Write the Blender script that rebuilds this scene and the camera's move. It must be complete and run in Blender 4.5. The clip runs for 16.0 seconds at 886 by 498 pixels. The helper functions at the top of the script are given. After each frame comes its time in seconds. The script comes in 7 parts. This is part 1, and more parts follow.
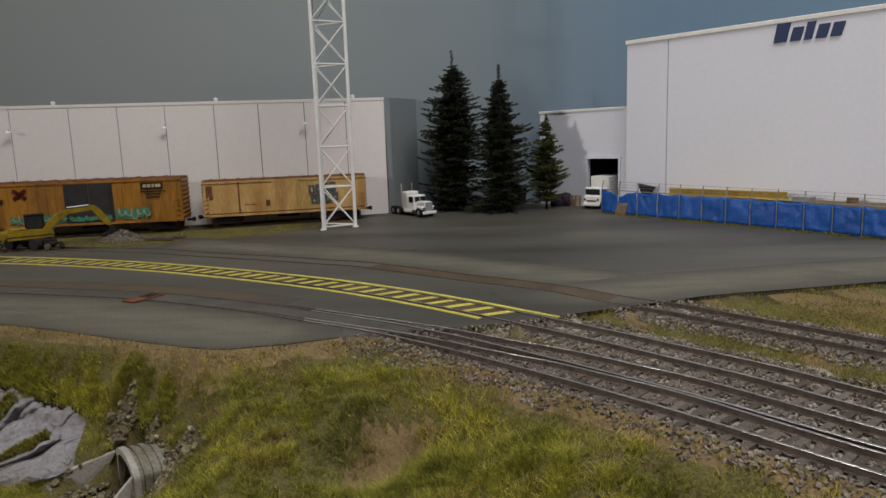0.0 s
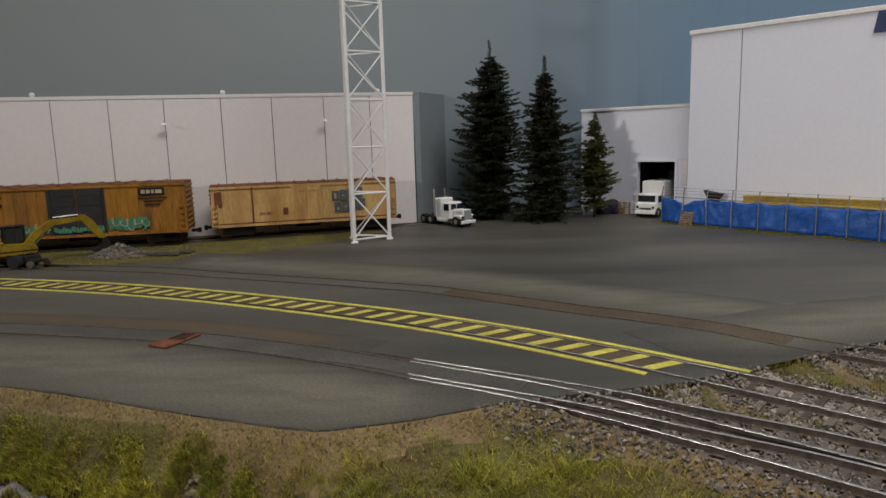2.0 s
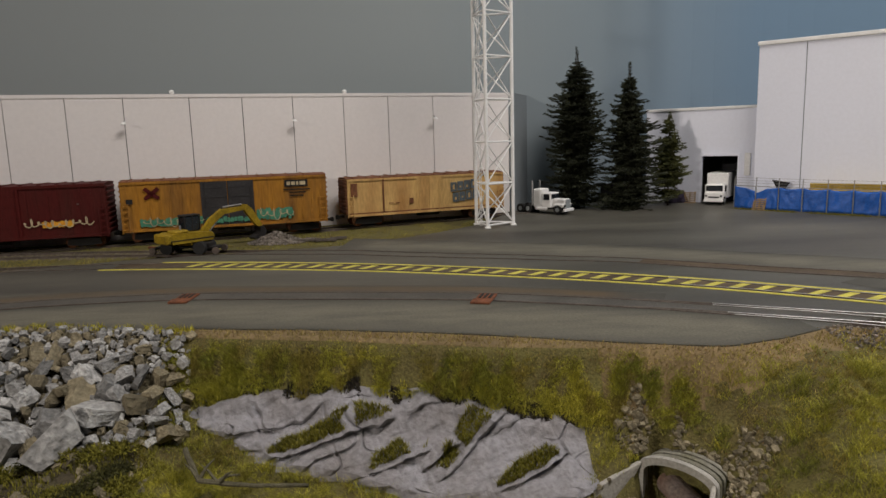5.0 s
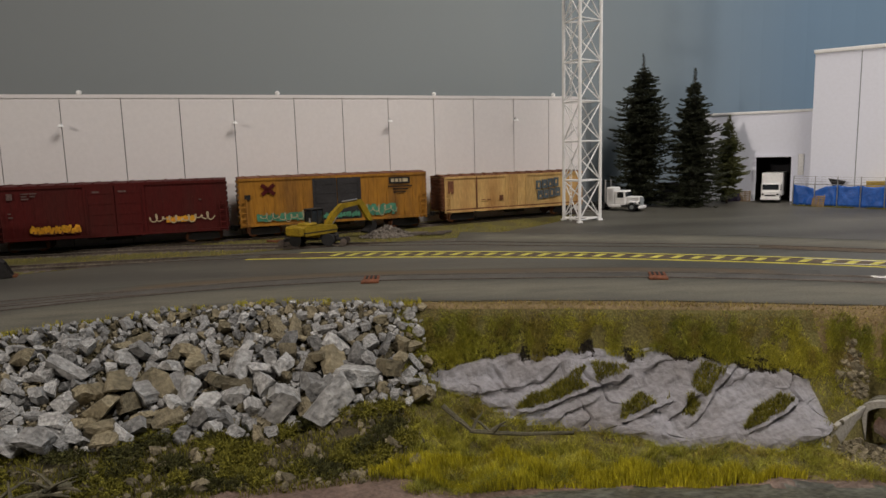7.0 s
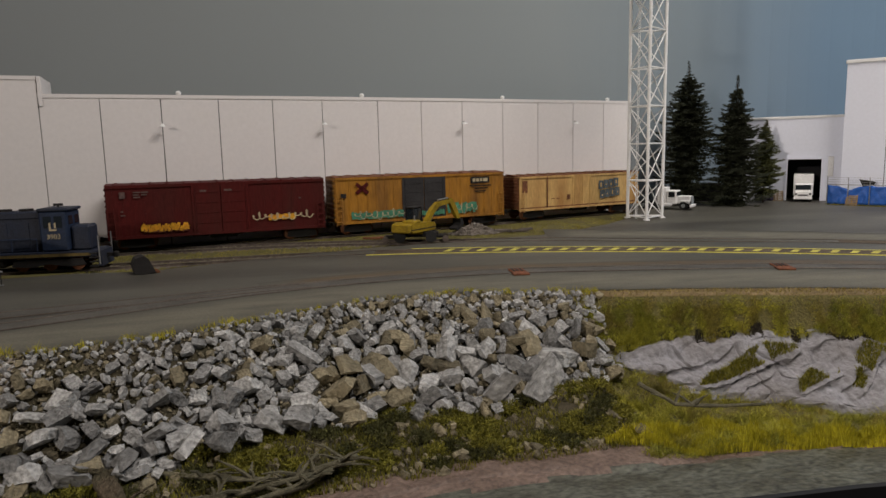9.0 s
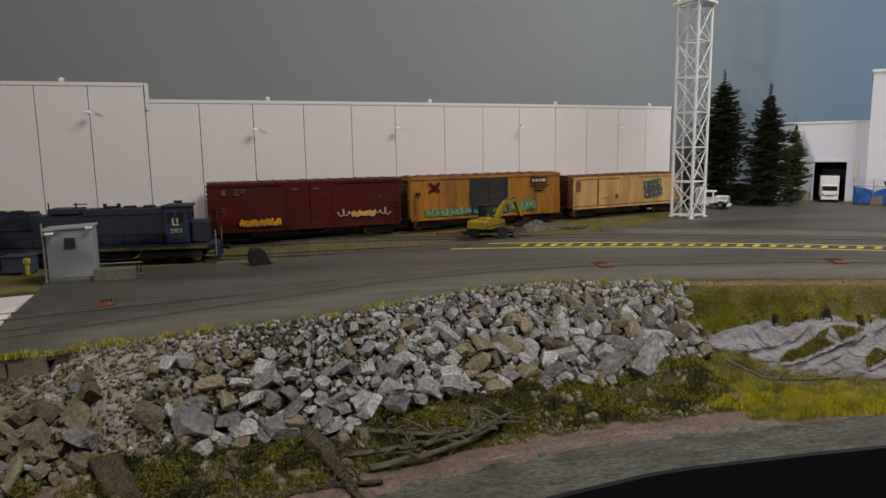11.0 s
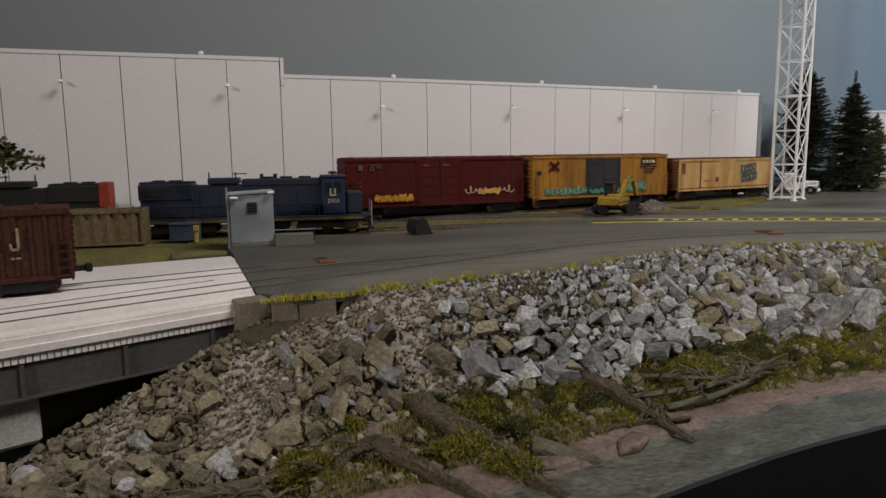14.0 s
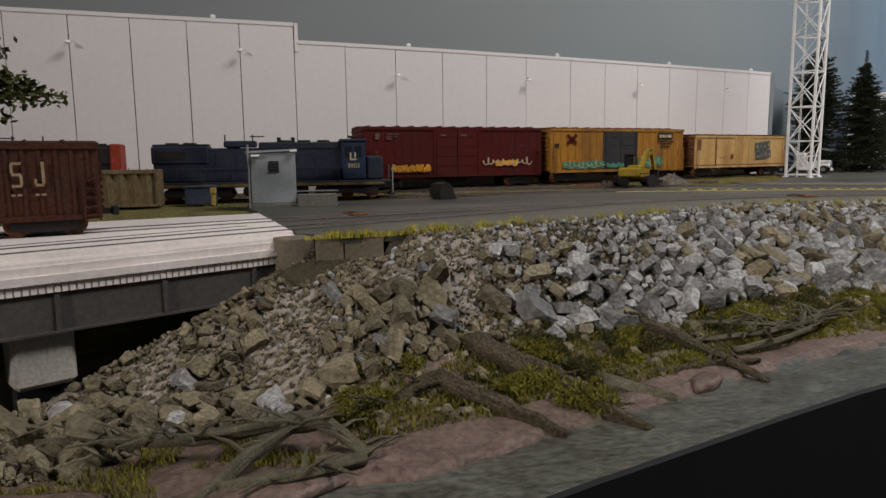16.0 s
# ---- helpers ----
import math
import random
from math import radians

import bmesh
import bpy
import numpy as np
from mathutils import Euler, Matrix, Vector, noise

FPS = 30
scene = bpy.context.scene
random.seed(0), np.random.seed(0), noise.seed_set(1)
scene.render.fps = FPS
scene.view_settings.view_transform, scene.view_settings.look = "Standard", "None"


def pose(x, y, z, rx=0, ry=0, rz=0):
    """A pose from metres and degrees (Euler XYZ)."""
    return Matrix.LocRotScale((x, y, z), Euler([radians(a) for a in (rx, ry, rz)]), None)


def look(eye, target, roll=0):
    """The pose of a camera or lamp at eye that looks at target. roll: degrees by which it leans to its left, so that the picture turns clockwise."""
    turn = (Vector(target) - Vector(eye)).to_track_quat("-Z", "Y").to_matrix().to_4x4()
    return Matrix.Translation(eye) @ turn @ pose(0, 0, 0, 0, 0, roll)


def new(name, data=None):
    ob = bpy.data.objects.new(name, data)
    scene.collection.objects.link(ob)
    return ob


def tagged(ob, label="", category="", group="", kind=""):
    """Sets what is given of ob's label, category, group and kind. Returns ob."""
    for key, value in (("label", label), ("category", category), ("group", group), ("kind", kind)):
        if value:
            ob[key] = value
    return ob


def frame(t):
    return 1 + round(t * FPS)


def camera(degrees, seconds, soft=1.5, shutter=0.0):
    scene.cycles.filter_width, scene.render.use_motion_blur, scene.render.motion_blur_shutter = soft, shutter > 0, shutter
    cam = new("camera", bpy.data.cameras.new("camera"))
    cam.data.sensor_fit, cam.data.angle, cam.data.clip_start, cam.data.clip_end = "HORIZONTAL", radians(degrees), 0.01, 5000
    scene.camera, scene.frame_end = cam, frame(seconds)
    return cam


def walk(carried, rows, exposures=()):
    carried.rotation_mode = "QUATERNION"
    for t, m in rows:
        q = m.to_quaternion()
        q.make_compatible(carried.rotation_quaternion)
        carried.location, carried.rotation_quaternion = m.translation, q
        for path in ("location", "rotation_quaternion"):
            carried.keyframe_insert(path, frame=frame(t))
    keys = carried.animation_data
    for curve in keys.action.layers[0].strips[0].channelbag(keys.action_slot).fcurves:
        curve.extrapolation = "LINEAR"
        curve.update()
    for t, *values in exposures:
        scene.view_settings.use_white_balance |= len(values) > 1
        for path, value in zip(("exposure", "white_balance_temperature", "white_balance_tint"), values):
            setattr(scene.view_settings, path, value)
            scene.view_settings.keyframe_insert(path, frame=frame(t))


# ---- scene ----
# Camera path: seconds, eye in millimetres, yaw, pitch and roll in degrees.
cam = camera(66.79, 16.0)
ROWS = [
    (0.0, 45.87, -35.82, 83.62, 4.356, -9.324, 1.965),
    (0.5, 23.04, -21.49, 83.54, 3.139, -9.433, 2.005),
    (1.0, 0.69, 15.43, 81.21, 2.177, -9.405, 1.728),
    (1.5, -8.78, 36.41, 81.25, 1.841, -9.328, 1.681),
    (2.0, -26.21, 39.30, 84.47, 1.575, -9.304, 1.666),
    (2.5, -64.15, 34.13, 86.78, 1.294, -9.288, 1.684),
    (3.0, -97.92, 23.53, 88.75, 0.695, -9.323, 1.786),
    (3.5, -119.23, 16.46, 85.08, -0.271, -9.460, 1.920),
    (4.0, -150.04, 6.62, 82.62, -2.128, -9.451, 1.723),
    (6.5, -283.10, -37.28, 82.45, -6.725, -8.481, 1.704),
    (7.0, -321.98, -36.54, 73.89, -7.441, -8.263, 1.568),
    (7.5, -354.40, -42.67, 74.85, -8.310, -8.242, 1.539),
    (8.0, -384.03, -43.61, 73.50, -9.419, -8.294, 1.518),
    (8.5, -414.85, -42.44, 74.66, -10.629, -8.257, 1.609),
    (11.0, -515.88, -82.14, 83.88, -11.277, -8.590, 0.899),
    (11.5, -543.77, -78.91, 83.59, -11.360, -8.454, 0.875),
    (12.0, -575.49, -71.50, 79.20, -11.750, -8.292, 0.793),
    (12.5, -602.73, -70.92, 74.11, -11.956, -8.159, 0.780),
    (13.0, -620.71, -65.67, 66.96, -12.156, -8.059, 0.773),
    (13.5, -632.20, -65.72, 62.23, -12.257, -8.004, 0.775),
    (14.0, -643.69, -61.27, 58.44, -12.354, -7.997, 0.713),
    (14.5, -651.31, -51.22, 51.42, -12.569, -7.986, 0.686),
    (15.0, -664.39, -49.98, 48.99, -12.684, -7.989, 0.636),
    (15.5, -672.82, -51.44, 46.88, -13.099, -7.989, 0.641),
    (16.0, -667.34, -44.00, 30.15, -13.397, -7.789, 0.646),
]
walk(cam, [(t, pose(x * 0.001, y * 0.001, z * 0.001, 90 + pitch, roll, yaw)) for t, x, y, z, yaw, pitch, roll in ROWS],
     [(0.0, -0.2, 6600, 11), (2.0, -0.22, 6600, 11.5), (3.5, -0.1, 6700, 12), (7.0, 0.02, 6900, 13), (11.0, 0.1, 6650, 13), (14.5, 0.15, 6500, 13), (16.0, 0.2, 6500, 13)])

# ---- room light ----
MM = 0.001
world = bpy.data.worlds.new("room_air")
scene.world = world
world.use_nodes = True
world.node_tree.nodes["Background"].inputs[0].default_value = (0.55, 0.6, 0.68, 1)
world.node_tree.nodes["Background"].inputs[1].default_value = 0.012


def area_lamp(name, eye, target, wide, deep, watts, colour, spread=180):
    data = bpy.data.lights.new(name, "AREA")
    data.shape, data.size, data.size_y, data.energy, data.color = "RECTANGLE", wide, deep, watts, colour
    ob = new(name, data)
    data.spread = radians(spread)
    ob.matrix_world = look(eye, target)
    return ob


# a lamp over the aisle in front of the river bank, and the long ceiling light of the room
area_lamp("aisle_lamp", (-2.30, -1.30, 0.70), (0.42, 0.55, 0.08), 0.14, 0.14, 2.3, (1.0, 0.93, 0.86), 50)
area_lamp("ceiling_lamp", (0.40, -0.06, 1.30), (0.30, 0.24, 0.0), 1.0, 0.4, 20.0, (1.0, 0.965, 0.93))
scene.view_settings.exposure = 0.0

# ---- materials ----
def material(name, colour, rough=0.8, metal=0.0, vary=0.25, scale=60.0, fine=600.0, bump=0.15, bump_depth=0.0006,
             tint=None, tint_amount=0.5, random_vary=0.0, spec=0.3, stretch=None):
    """A surface with a broad stain, a fine grain and a relief, at scales given per metre."""
    mat = bpy.data.materials.new(name)
    mat.use_nodes = True
    nt = mat.node_tree
    bsdf = nt.nodes["Principled BSDF"]
    link = nt.links.new
    coord = nt.nodes.new("ShaderNodeTexCoord")
    out = coord.outputs["Object"]
    if stretch:
        mp = nt.nodes.new("ShaderNodeMapping")
        mp.inputs["Scale"].default_value = stretch
        link(out, mp.inputs["Vector"])
        out = mp.outputs["Vector"]
    broad = nt.nodes.new("ShaderNodeTexNoise")
    broad.inputs["Scale"].default_value, broad.inputs["Detail"].default_value = scale, 6
    grain = nt.nodes.new("ShaderNodeTexNoise")
    grain.inputs["Scale"].default_value, grain.inputs["Detail"].default_value = fine, 3
    link(out, broad.inputs["Vector"])
    link(out, grain.inputs["Vector"])
    ramp = nt.nodes.new("ShaderNodeValToRGB")
    ramp.color_ramp.elements[0].position, ramp.color_ramp.elements[1].position = 0.3, 0.7
    dark = tint if tint else tuple(c * (1 - vary) for c in colour)
    k = tint_amount if tint else 1.0
    dark = tuple(a * (1 - k) + b * k for a, b in zip(colour, dark))
    light = tuple(min(1.0, c * (1 + vary * 0.4)) for c in colour)
    ramp.color_ramp.elements[0].color = (*dark, 1)
    ramp.color_ramp.elements[1].color = (*light, 1)
    link(broad.outputs["Fac"], ramp.inputs["Fac"])
    mix = nt.nodes.new("ShaderNodeMix")
    mix.data_type, mix.blend_type = "RGBA", "MULTIPLY"
    mix.inputs["Factor"].default_value = 1.0
    gr = nt.nodes.new("ShaderNodeMapRange")
    gr.inputs["From Min"].default_value, gr.inputs["From Max"].default_value = 0.3, 0.7
    gr.inputs["To Min"].default_value, gr.inputs["To Max"].default_value = 1 - vary, 1 + vary * 0.6
    link(grain.outputs["Fac"], gr.inputs["Value"])
    link(ramp.outputs["Color"], mix.inputs["A"])
    link(gr.outputs["Result"], mix.inputs["B"])
    last = mix.outputs["Result"]
    if random_vary:
        info = nt.nodes.new("ShaderNodeObjectInfo")
        geo = nt.nodes.new("ShaderNodeNewGeometry")
        add = nt.nodes.new("ShaderNodeMath")
        add.operation = "ADD"
        link(info.outputs["Random"], add.inputs[0])
        link(geo.outputs["Random Per Island"], add.inputs[1])
        fr = nt.nodes.new("ShaderNodeMath")
        fr.operation = "FRACT"
        link(add.outputs[0], fr.inputs[0])
        rr = nt.nodes.new("ShaderNodeMapRange")
        rr.inputs["To Min"].default_value, rr.inputs["To Max"].default_value = 1 - random_vary, 1 + random_vary
        link(fr.outputs[0], rr.inputs["Value"])
        m2 = nt.nodes.new("ShaderNodeMix")
        m2.data_type, m2.blend_type = "RGBA", "MULTIPLY"
        m2.inputs["Factor"].default_value = 1.0
        link(last, m2.inputs["A"])
        link(rr.outputs["Result"], m2.inputs["B"])
        last = m2.outputs["Result"]
    link(last, bsdf.inputs["Base Color"])
    bsdf.inputs["Roughness"].default_value = rough
    bsdf.inputs["Metallic"].default_value = metal
    bsdf.inputs["Specular IOR Level"].default_value = spec
    if bump:
        bp = nt.nodes.new("ShaderNodeBump")
        bp.inputs["Strength"].default_value, bp.inputs["Distance"].default_value = bump, bump_depth
        link(grain.outputs["Fac"], bp.inputs["Height"])
        link(bp.outputs["Normal"], bsdf.inputs["Normal"])
    return mat


M_BACK = material("backdrop_paint", (0.18, 0.205, 0.21), 0.9, vary=0.05, scale=2.5, fine=90, bump=0.05)
M_WALL = material("white_wall_panel", (0.73, 0.70, 0.69), 0.75, vary=0.03, scale=6, fine=300, bump=0.01)
M_WALLB = material("white_factory_panel", (0.76, 0.785, 0.88), 0.7, vary=0.025, scale=6, fine=300, bump=0.01)
# grey of roofs and a joint; on the warehouse gable it stands for shade
M_ROOFGABLESHADE = material("grey_roof_and_gable_shade", (0.20, 0.225, 0.24), 0.85, vary=0.08, scale=14)
M_SEAM = material("panel_joint", (0.10, 0.10, 0.10), 0.9, bump=0)
M_ASPHALT = material("yard_asphalt", (0.080, 0.083, 0.071), 0.5, vary=0.35, tint=(0.055, 0.050, 0.040), tint_amount=0.85, scale=16, fine=1100, bump=0.3, bump_depth=0.0003, stretch=(0.6, 1.6, 1), spec=0.35)
M_ROADEDGE = material("dusty_road", (0.142, 0.148, 0.118), 0.6, vary=0.3, tint=(0.105, 0.10, 0.08), tint_amount=0.8, scale=22, fine=900, bump=0.2)
M_YELLOW = material("yellow_road_paint", (0.62, 0.56, 0.10), 0.7, vary=0.3, scale=90, fine=1200, tint=(0.25, 0.2, 0.06), tint_amount=0.45)
M_BROWN = material("rusty_rail_side", (0.115, 0.09, 0.075), 0.75, vary=0.35, scale=200)
M_RAILTOP = material("worn_rail_head", (0.60, 0.58, 0.56), 0.28, metal=0.9, vary=0.15, scale=80, bump=0.02)
M_RAILDULL = material("dull_rail_head", (0.13, 0.11, 0.095), 0.55, metal=0.4, vary=0.3, scale=60)
M_TIE = material("weathered_tie", (0.135, 0.112, 0.095), 0.9, vary=0.35, scale=160, fine=1600, random_vary=0.4, stretch=(1, 3, 1))
M_BALLAST = material("grey_ballast_stone", (0.235, 0.205, 0.175), 0.9, vary=0.3, scale=300, fine=1800, random_vary=0.55)
# brown earth, darkened to paint in the shadow between the boulders
M_EARTHSHADE = material("brown_earth_with_gap_shade", (0.058, 0.046, 0.031), 0.95, vary=0.35, scale=45, fine=900, bump=0.6, bump_depth=0.001, tint=(0.055, 0.055, 0.022), tint_amount=0.7)
M_DIRT = material("pale_dirt", (0.215, 0.155, 0.078), 0.95, vary=0.3, scale=50, fine=900, bump=0.5)
M_GRASS = material("green_static_grass", (0.40, 0.365, 0.045), 0.8, vary=0.3, scale=30, fine=300, bump=0, random_vary=0.45, tint=(0.13, 0.15, 0.022), tint_amount=0.95)
M_GRASSOLD = material("olive_dead_grass", (0.31, 0.25, 0.05), 0.85, vary=0.3, scale=50, fine=500, bump=0, random_vary=0.45, tint=(0.16, 0.145, 0.028), tint_amount=0.8)
M_REED = material("bright_reed_grass", (0.47, 0.41, 0.022), 0.8, vary=0.25, scale=60, fine=500, bump=0, random_vary=0.35, tint=(0.36, 0.33, 0.02), tint_amount=0.6)
M_GRASSDRY = material("dry_straw_grass", (0.33, 0.26, 0.085), 0.85, vary=0.3, scale=50, fine=500, bump=0, random_vary=0.4)
M_TURFRED = material("rust_brown_turf", (0.27, 0.165, 0.07), 0.9, vary=0.3, scale=50, fine=500, bump=0, random_vary=0.4)
M_GRASSLONG = material("long_green_grass", (0.43, 0.40, 0.055), 0.75, vary=0.25, scale=60, fine=500, bump=0, random_vary=0.35, tint=(0.16, 0.18, 0.03), tint_amount=0.8)
M_GRASSYEL = material("yellow_green_grass", (0.46, 0.41, 0.04), 0.8, vary=0.25, scale=60, fine=500, bump=0, random_vary=0.35)
M_MOSS = material("mossy_green_foam", (0.20, 0.185, 0.026), 0.9, vary=0.4, scale=120, fine=700, bump=0.2, random_vary=0.5)
M_ROOT = material("dark_hanging_roots", (0.05, 0.042, 0.03), 0.95, vary=0.4, scale=200, bump=0, random_vary=0.5)
M_SHRUB = material("dark_shrub_foam", (0.075, 0.075, 0.022), 0.9, vary=0.4, scale=120, fine=700, bump=0.4, random_vary=0.5)
M_ROCK = material("grey_granite", (0.318, 0.318, 0.312), 0.9, vary=0.45, scale=110, fine=620, bump=1.0, bump_depth=0.0014, random_vary=0.5, tint=(0.165, 0.160, 0.150), tint_amount=0.5)
M_ROCKTAN = material("tan_granite", (0.205, 0.176, 0.115), 0.9, vary=0.4, scale=110, fine=620, bump=1.0, bump_depth=0.0014, random_vary=0.42, tint=(0.10, 0.085, 0.055), tint_amount=0.5)
M_CLIFF = material("pale_layered_rock", (0.265, 0.263, 0.285), 0.88, vary=0.22, scale=42, fine=420, bump=0.8, bump_depth=0.0012, tint=(0.185, 0.17, 0.165), tint_amount=0.8)
M_PINK = material("pinkish_bank_rock", (0.18, 0.128, 0.104), 0.55, vary=0.4, scale=55, fine=500, bump=0.8, bump_depth=0.001, tint=(0.105, 0.072, 0.056), tint_amount=0.9)
M_RIVER = material("grey_green_river", (0.105, 0.108, 0.088), 0.34, vary=0.6, scale=75, fine=420, bump=0.6, bump_depth=0.0007, stretch=(0.8, 1.3, 1), tint=(0.055, 0.05, 0.036), tint_amount=0.8)
M_FASCIA = material("black_fascia", (0.006, 0.006, 0.007), 0.6, vary=0.1, bump=0.05)
M_LOG = material("weathered_log", (0.10, 0.074, 0.050), 0.9, vary=0.5, scale=70, fine=700, bump=1.0, bump_depth=0.0028, stretch=(1.4, 0.55, 1.4), tint=(0.05, 0.055, 0.022), tint_amount=0.8)
M_TWIG = material("mossy_twig", (0.12, 0.11, 0.072), 0.95, vary=0.4, scale=220, fine=1500, bump=0.5)
M_CONCRETE = material("cast_concrete", (0.40, 0.385, 0.35), 0.85, vary=0.22, scale=60, fine=900, bump=0.4)
M_PIPE = material("corrugated_grey_steel", (0.24, 0.235, 0.21), 0.6, vary=0.3, scale=90, fine=900, tint=(0.12, 0.11, 0.05), tint_amount=0.7)
M_DRAIN = material("rusty_drain_pipe", (0.27, 0.24, 0.22), 0.8, vary=0.35, scale=90, fine=900, tint=(0.17, 0.09, 0.055), tint_amount=0.8)
M_FADED = material("faded_cream_lettering", (0.30, 0.22, 0.13), 0.8, vary=0.3, scale=200)
M_WORNMARK = material("worn_grey_lettering", (0.135, 0.085, 0.075), 0.8, vary=0.4, scale=300, fine=1500)
M_BLOCK = material("brown_block", (0.20, 0.17, 0.125), 0.9, vary=0.25, scale=90, fine=900)
M_BRIDGE = material("white_bridge_deck", (0.78, 0.72, 0.68), 0.7, vary=0.1, scale=30, fine=500)
M_BRIDGESIDE = material("grey_girder", (0.072, 0.067, 0.063), 0.75, vary=0.2, scale=40)
M_WHITE = material("white_paint", (0.78, 0.78, 0.77), 0.55, vary=0.08, scale=60, fine=600, bump=0.03)
M_TOWER = material("white_steel", (0.80, 0.80, 0.79), 0.5, vary=0.08, scale=120, fine=900, bump=0.03)
M_RED = material("oxide_red_paint", (0.074, 0.0088, 0.008), 0.62, vary=0.18, scale=40, fine=500, stretch=(1.6, 1.6, 0.35), tint=(0.05, 0.018, 0.014), tint_amount=0.6, spec=0.12)
M_YELCAR = material("ochre_yellow_paint", (0.37, 0.165, 0.017), 0.6, vary=0.22, scale=42, fine=420, stretch=(1.6, 1.6, 0.25), tint=(0.14, 0.065, 0.022), tint_amount=0.8)
M_TAN = material("faded_buff_paint", (0.60, 0.40, 0.155), 0.65, vary=0.18, scale=38, fine=420, stretch=(1.3, 1.3, 0.35), tint=(0.30, 0.13, 0.035), tint_amount=0.8)
M_RUST = material("rust", (0.19, 0.075, 0.035), 0.9, vary=0.4, scale=120, fine=1100)
M_DARK = material("black_underframe", (0.018, 0.016, 0.015), 0.8, vary=0.3, scale=120)
M_BLACKDOOR = material("dull_black_door", (0.035, 0.033, 0.034), 0.65, vary=0.25, scale=70)
M_STEEL = material("bare_steel", (0.35, 0.34, 0.33), 0.4, metal=0.9, vary=0.2, scale=120)
M_BLUE = material("faded_navy_paint", (0.011, 0.018, 0.038), 0.6, vary=0.35, scale=60, fine=700, tint=(0.03, 0.03, 0.035), tint_amount=0.6)
M_BLUELT = material("mid_blue_paint", (0.016, 0.029, 0.064), 0.6, vary=0.3, scale=60)
M_TARP = material("blue_tarpaulin", (0.012, 0.10, 0.42), 0.45, vary=0.22, scale=45, fine=500, bump=0.25, bump_depth=0.001)
M_GALV = material("galvanised_steel", (0.30, 0.30, 0.30), 0.5, metal=0.4, vary=0.2, scale=120)
M_MACHINE = material("machine_yellow", (0.32, 0.21, 0.010), 0.6, vary=0.35, scale=80, fine=800)
M_BEAM = material("yellow_beam_paint", (0.50, 0.36, 0.06), 0.6, vary=0.25, scale=50)
M_TYRE = material("black_rubber", (0.02, 0.02, 0.02), 0.85, vary=0.2, scale=100)
M_GLASS = material("dark_window", (0.015, 0.02, 0.025), 0.12, vary=0.1, bump=0, spec=0.6)
M_STRIPE = material("grimy_yellow_stripe", (0.16, 0.11, 0.03), 0.8, vary=0.4, scale=90, tint=(0.04, 0.03, 0.015), tint_amount=0.8)
M_VERGE = material("olive_verge_grass", (0.29, 0.235, 0.055), 0.85, vary=0.3, scale=45, bump=0, random_vary=0.4, tint=(0.14, 0.15, 0.03), tint_amount=0.8)
M_PINE = material("dark_conifer_needles", (0.031, 0.036, 0.018), 0.85, vary=0.4, scale=120, fine=900, bump=0.0, random_vary=0.5)
M_PINELT = material("conifer_needles", (0.085, 0.092, 0.028), 0.85, vary=0.4, scale=120, fine=900, bump=0.0, random_vary=0.5)
M_BARK = material("conifer_bark", (0.07, 0.05, 0.035), 0.9, vary=0.4, scale=200)
M_LEAF = material("light_green_leaf", (0.060, 0.066, 0.014), 0.7, vary=0.3, scale=200, bump=0, random_vary=0.4)
M_NAVY = material("navy_sign_paint", (0.006, 0.025, 0.10), 0.5, vary=0.05, bump=0)
M_GREYPAINT = material("light_grey_paint", (0.27, 0.295, 0.30), 0.6, vary=0.12, scale=60, fine=700)
M_ORANGE = material("rusty_orange_plate", (0.19, 0.068, 0.032), 0.8, vary=0.35, scale=150)
M_DARKROOM = material("dark_interior", (0.012, 0.012, 0.014), 0.9, vary=0.1, bump=0)
M_GREEN = material("teal_spray_paint", (0.07, 0.24, 0.15), 0.6, vary=0.3, scale=200)
M_SPRAYYEL = material("yellow_spray_paint", (0.70, 0.36, 0.025), 0.6, vary=0.3, scale=160, tint=(0.6, 0.2, 0.02), tint_amount=0.6)
M_SPRAYWHITE = material("cream_spray_paint", (0.50, 0.41, 0.26), 0.6, vary=0.2, scale=200)
M_SPRAYGREY = material("slate_spray_paint", (0.10, 0.12, 0.13), 0.7, vary=0.25, scale=200)
M_BROWNCAR = material("brown_boxcar_paint", (0.060, 0.021, 0.012), 0.75, vary=0.35, scale=60, fine=700, tint=(0.05, 0.03, 0.025), tint_amount=0.6, spec=0.08)
M_BROWNDOOR = material("red_brown_door_paint", (0.125, 0.042, 0.020), 0.75, vary=0.3, scale=60, spec=0.1)
M_CONTAINER = material("rusted_cream_steel", (0.14, 0.108, 0.056), 0.8, vary=0.4, scale=70, fine=900, tint=(0.13, 0.07, 0.03), tint_amount=0.8, stretch=(1, 1, 0.35))
M_WOODPALE = material("pallet_wood", (0.30, 0.21, 0.12), 0.9, vary=0.3, scale=200)
M_LOCORED = material("locomotive_red", (0.30, 0.035, 0.015), 0.6, vary=0.25, scale=80)
M_CEIL = material("ceiling_paint", (0.32, 0.32, 0.33), 0.95, vary=0.05, scale=3, bump=0)
M_ROOMFLOOR = material("room_floor", (0.06, 0.06, 0.065), 0.8, vary=0.2, scale=5, bump=0)
M_TURF = material("dark_turf", (0.125, 0.115, 0.035), 0.95, vary=0.4, scale=60, fine=900, bump=0.7, bump_depth=0.001, tint=(0.09, 0.065, 0.03), tint_amount=0.7)
M_INFILL = material("rust_stained_asphalt", (0.092, 0.086, 0.074), 0.6, vary=0.35, scale=40, fine=900, bump=0.3)
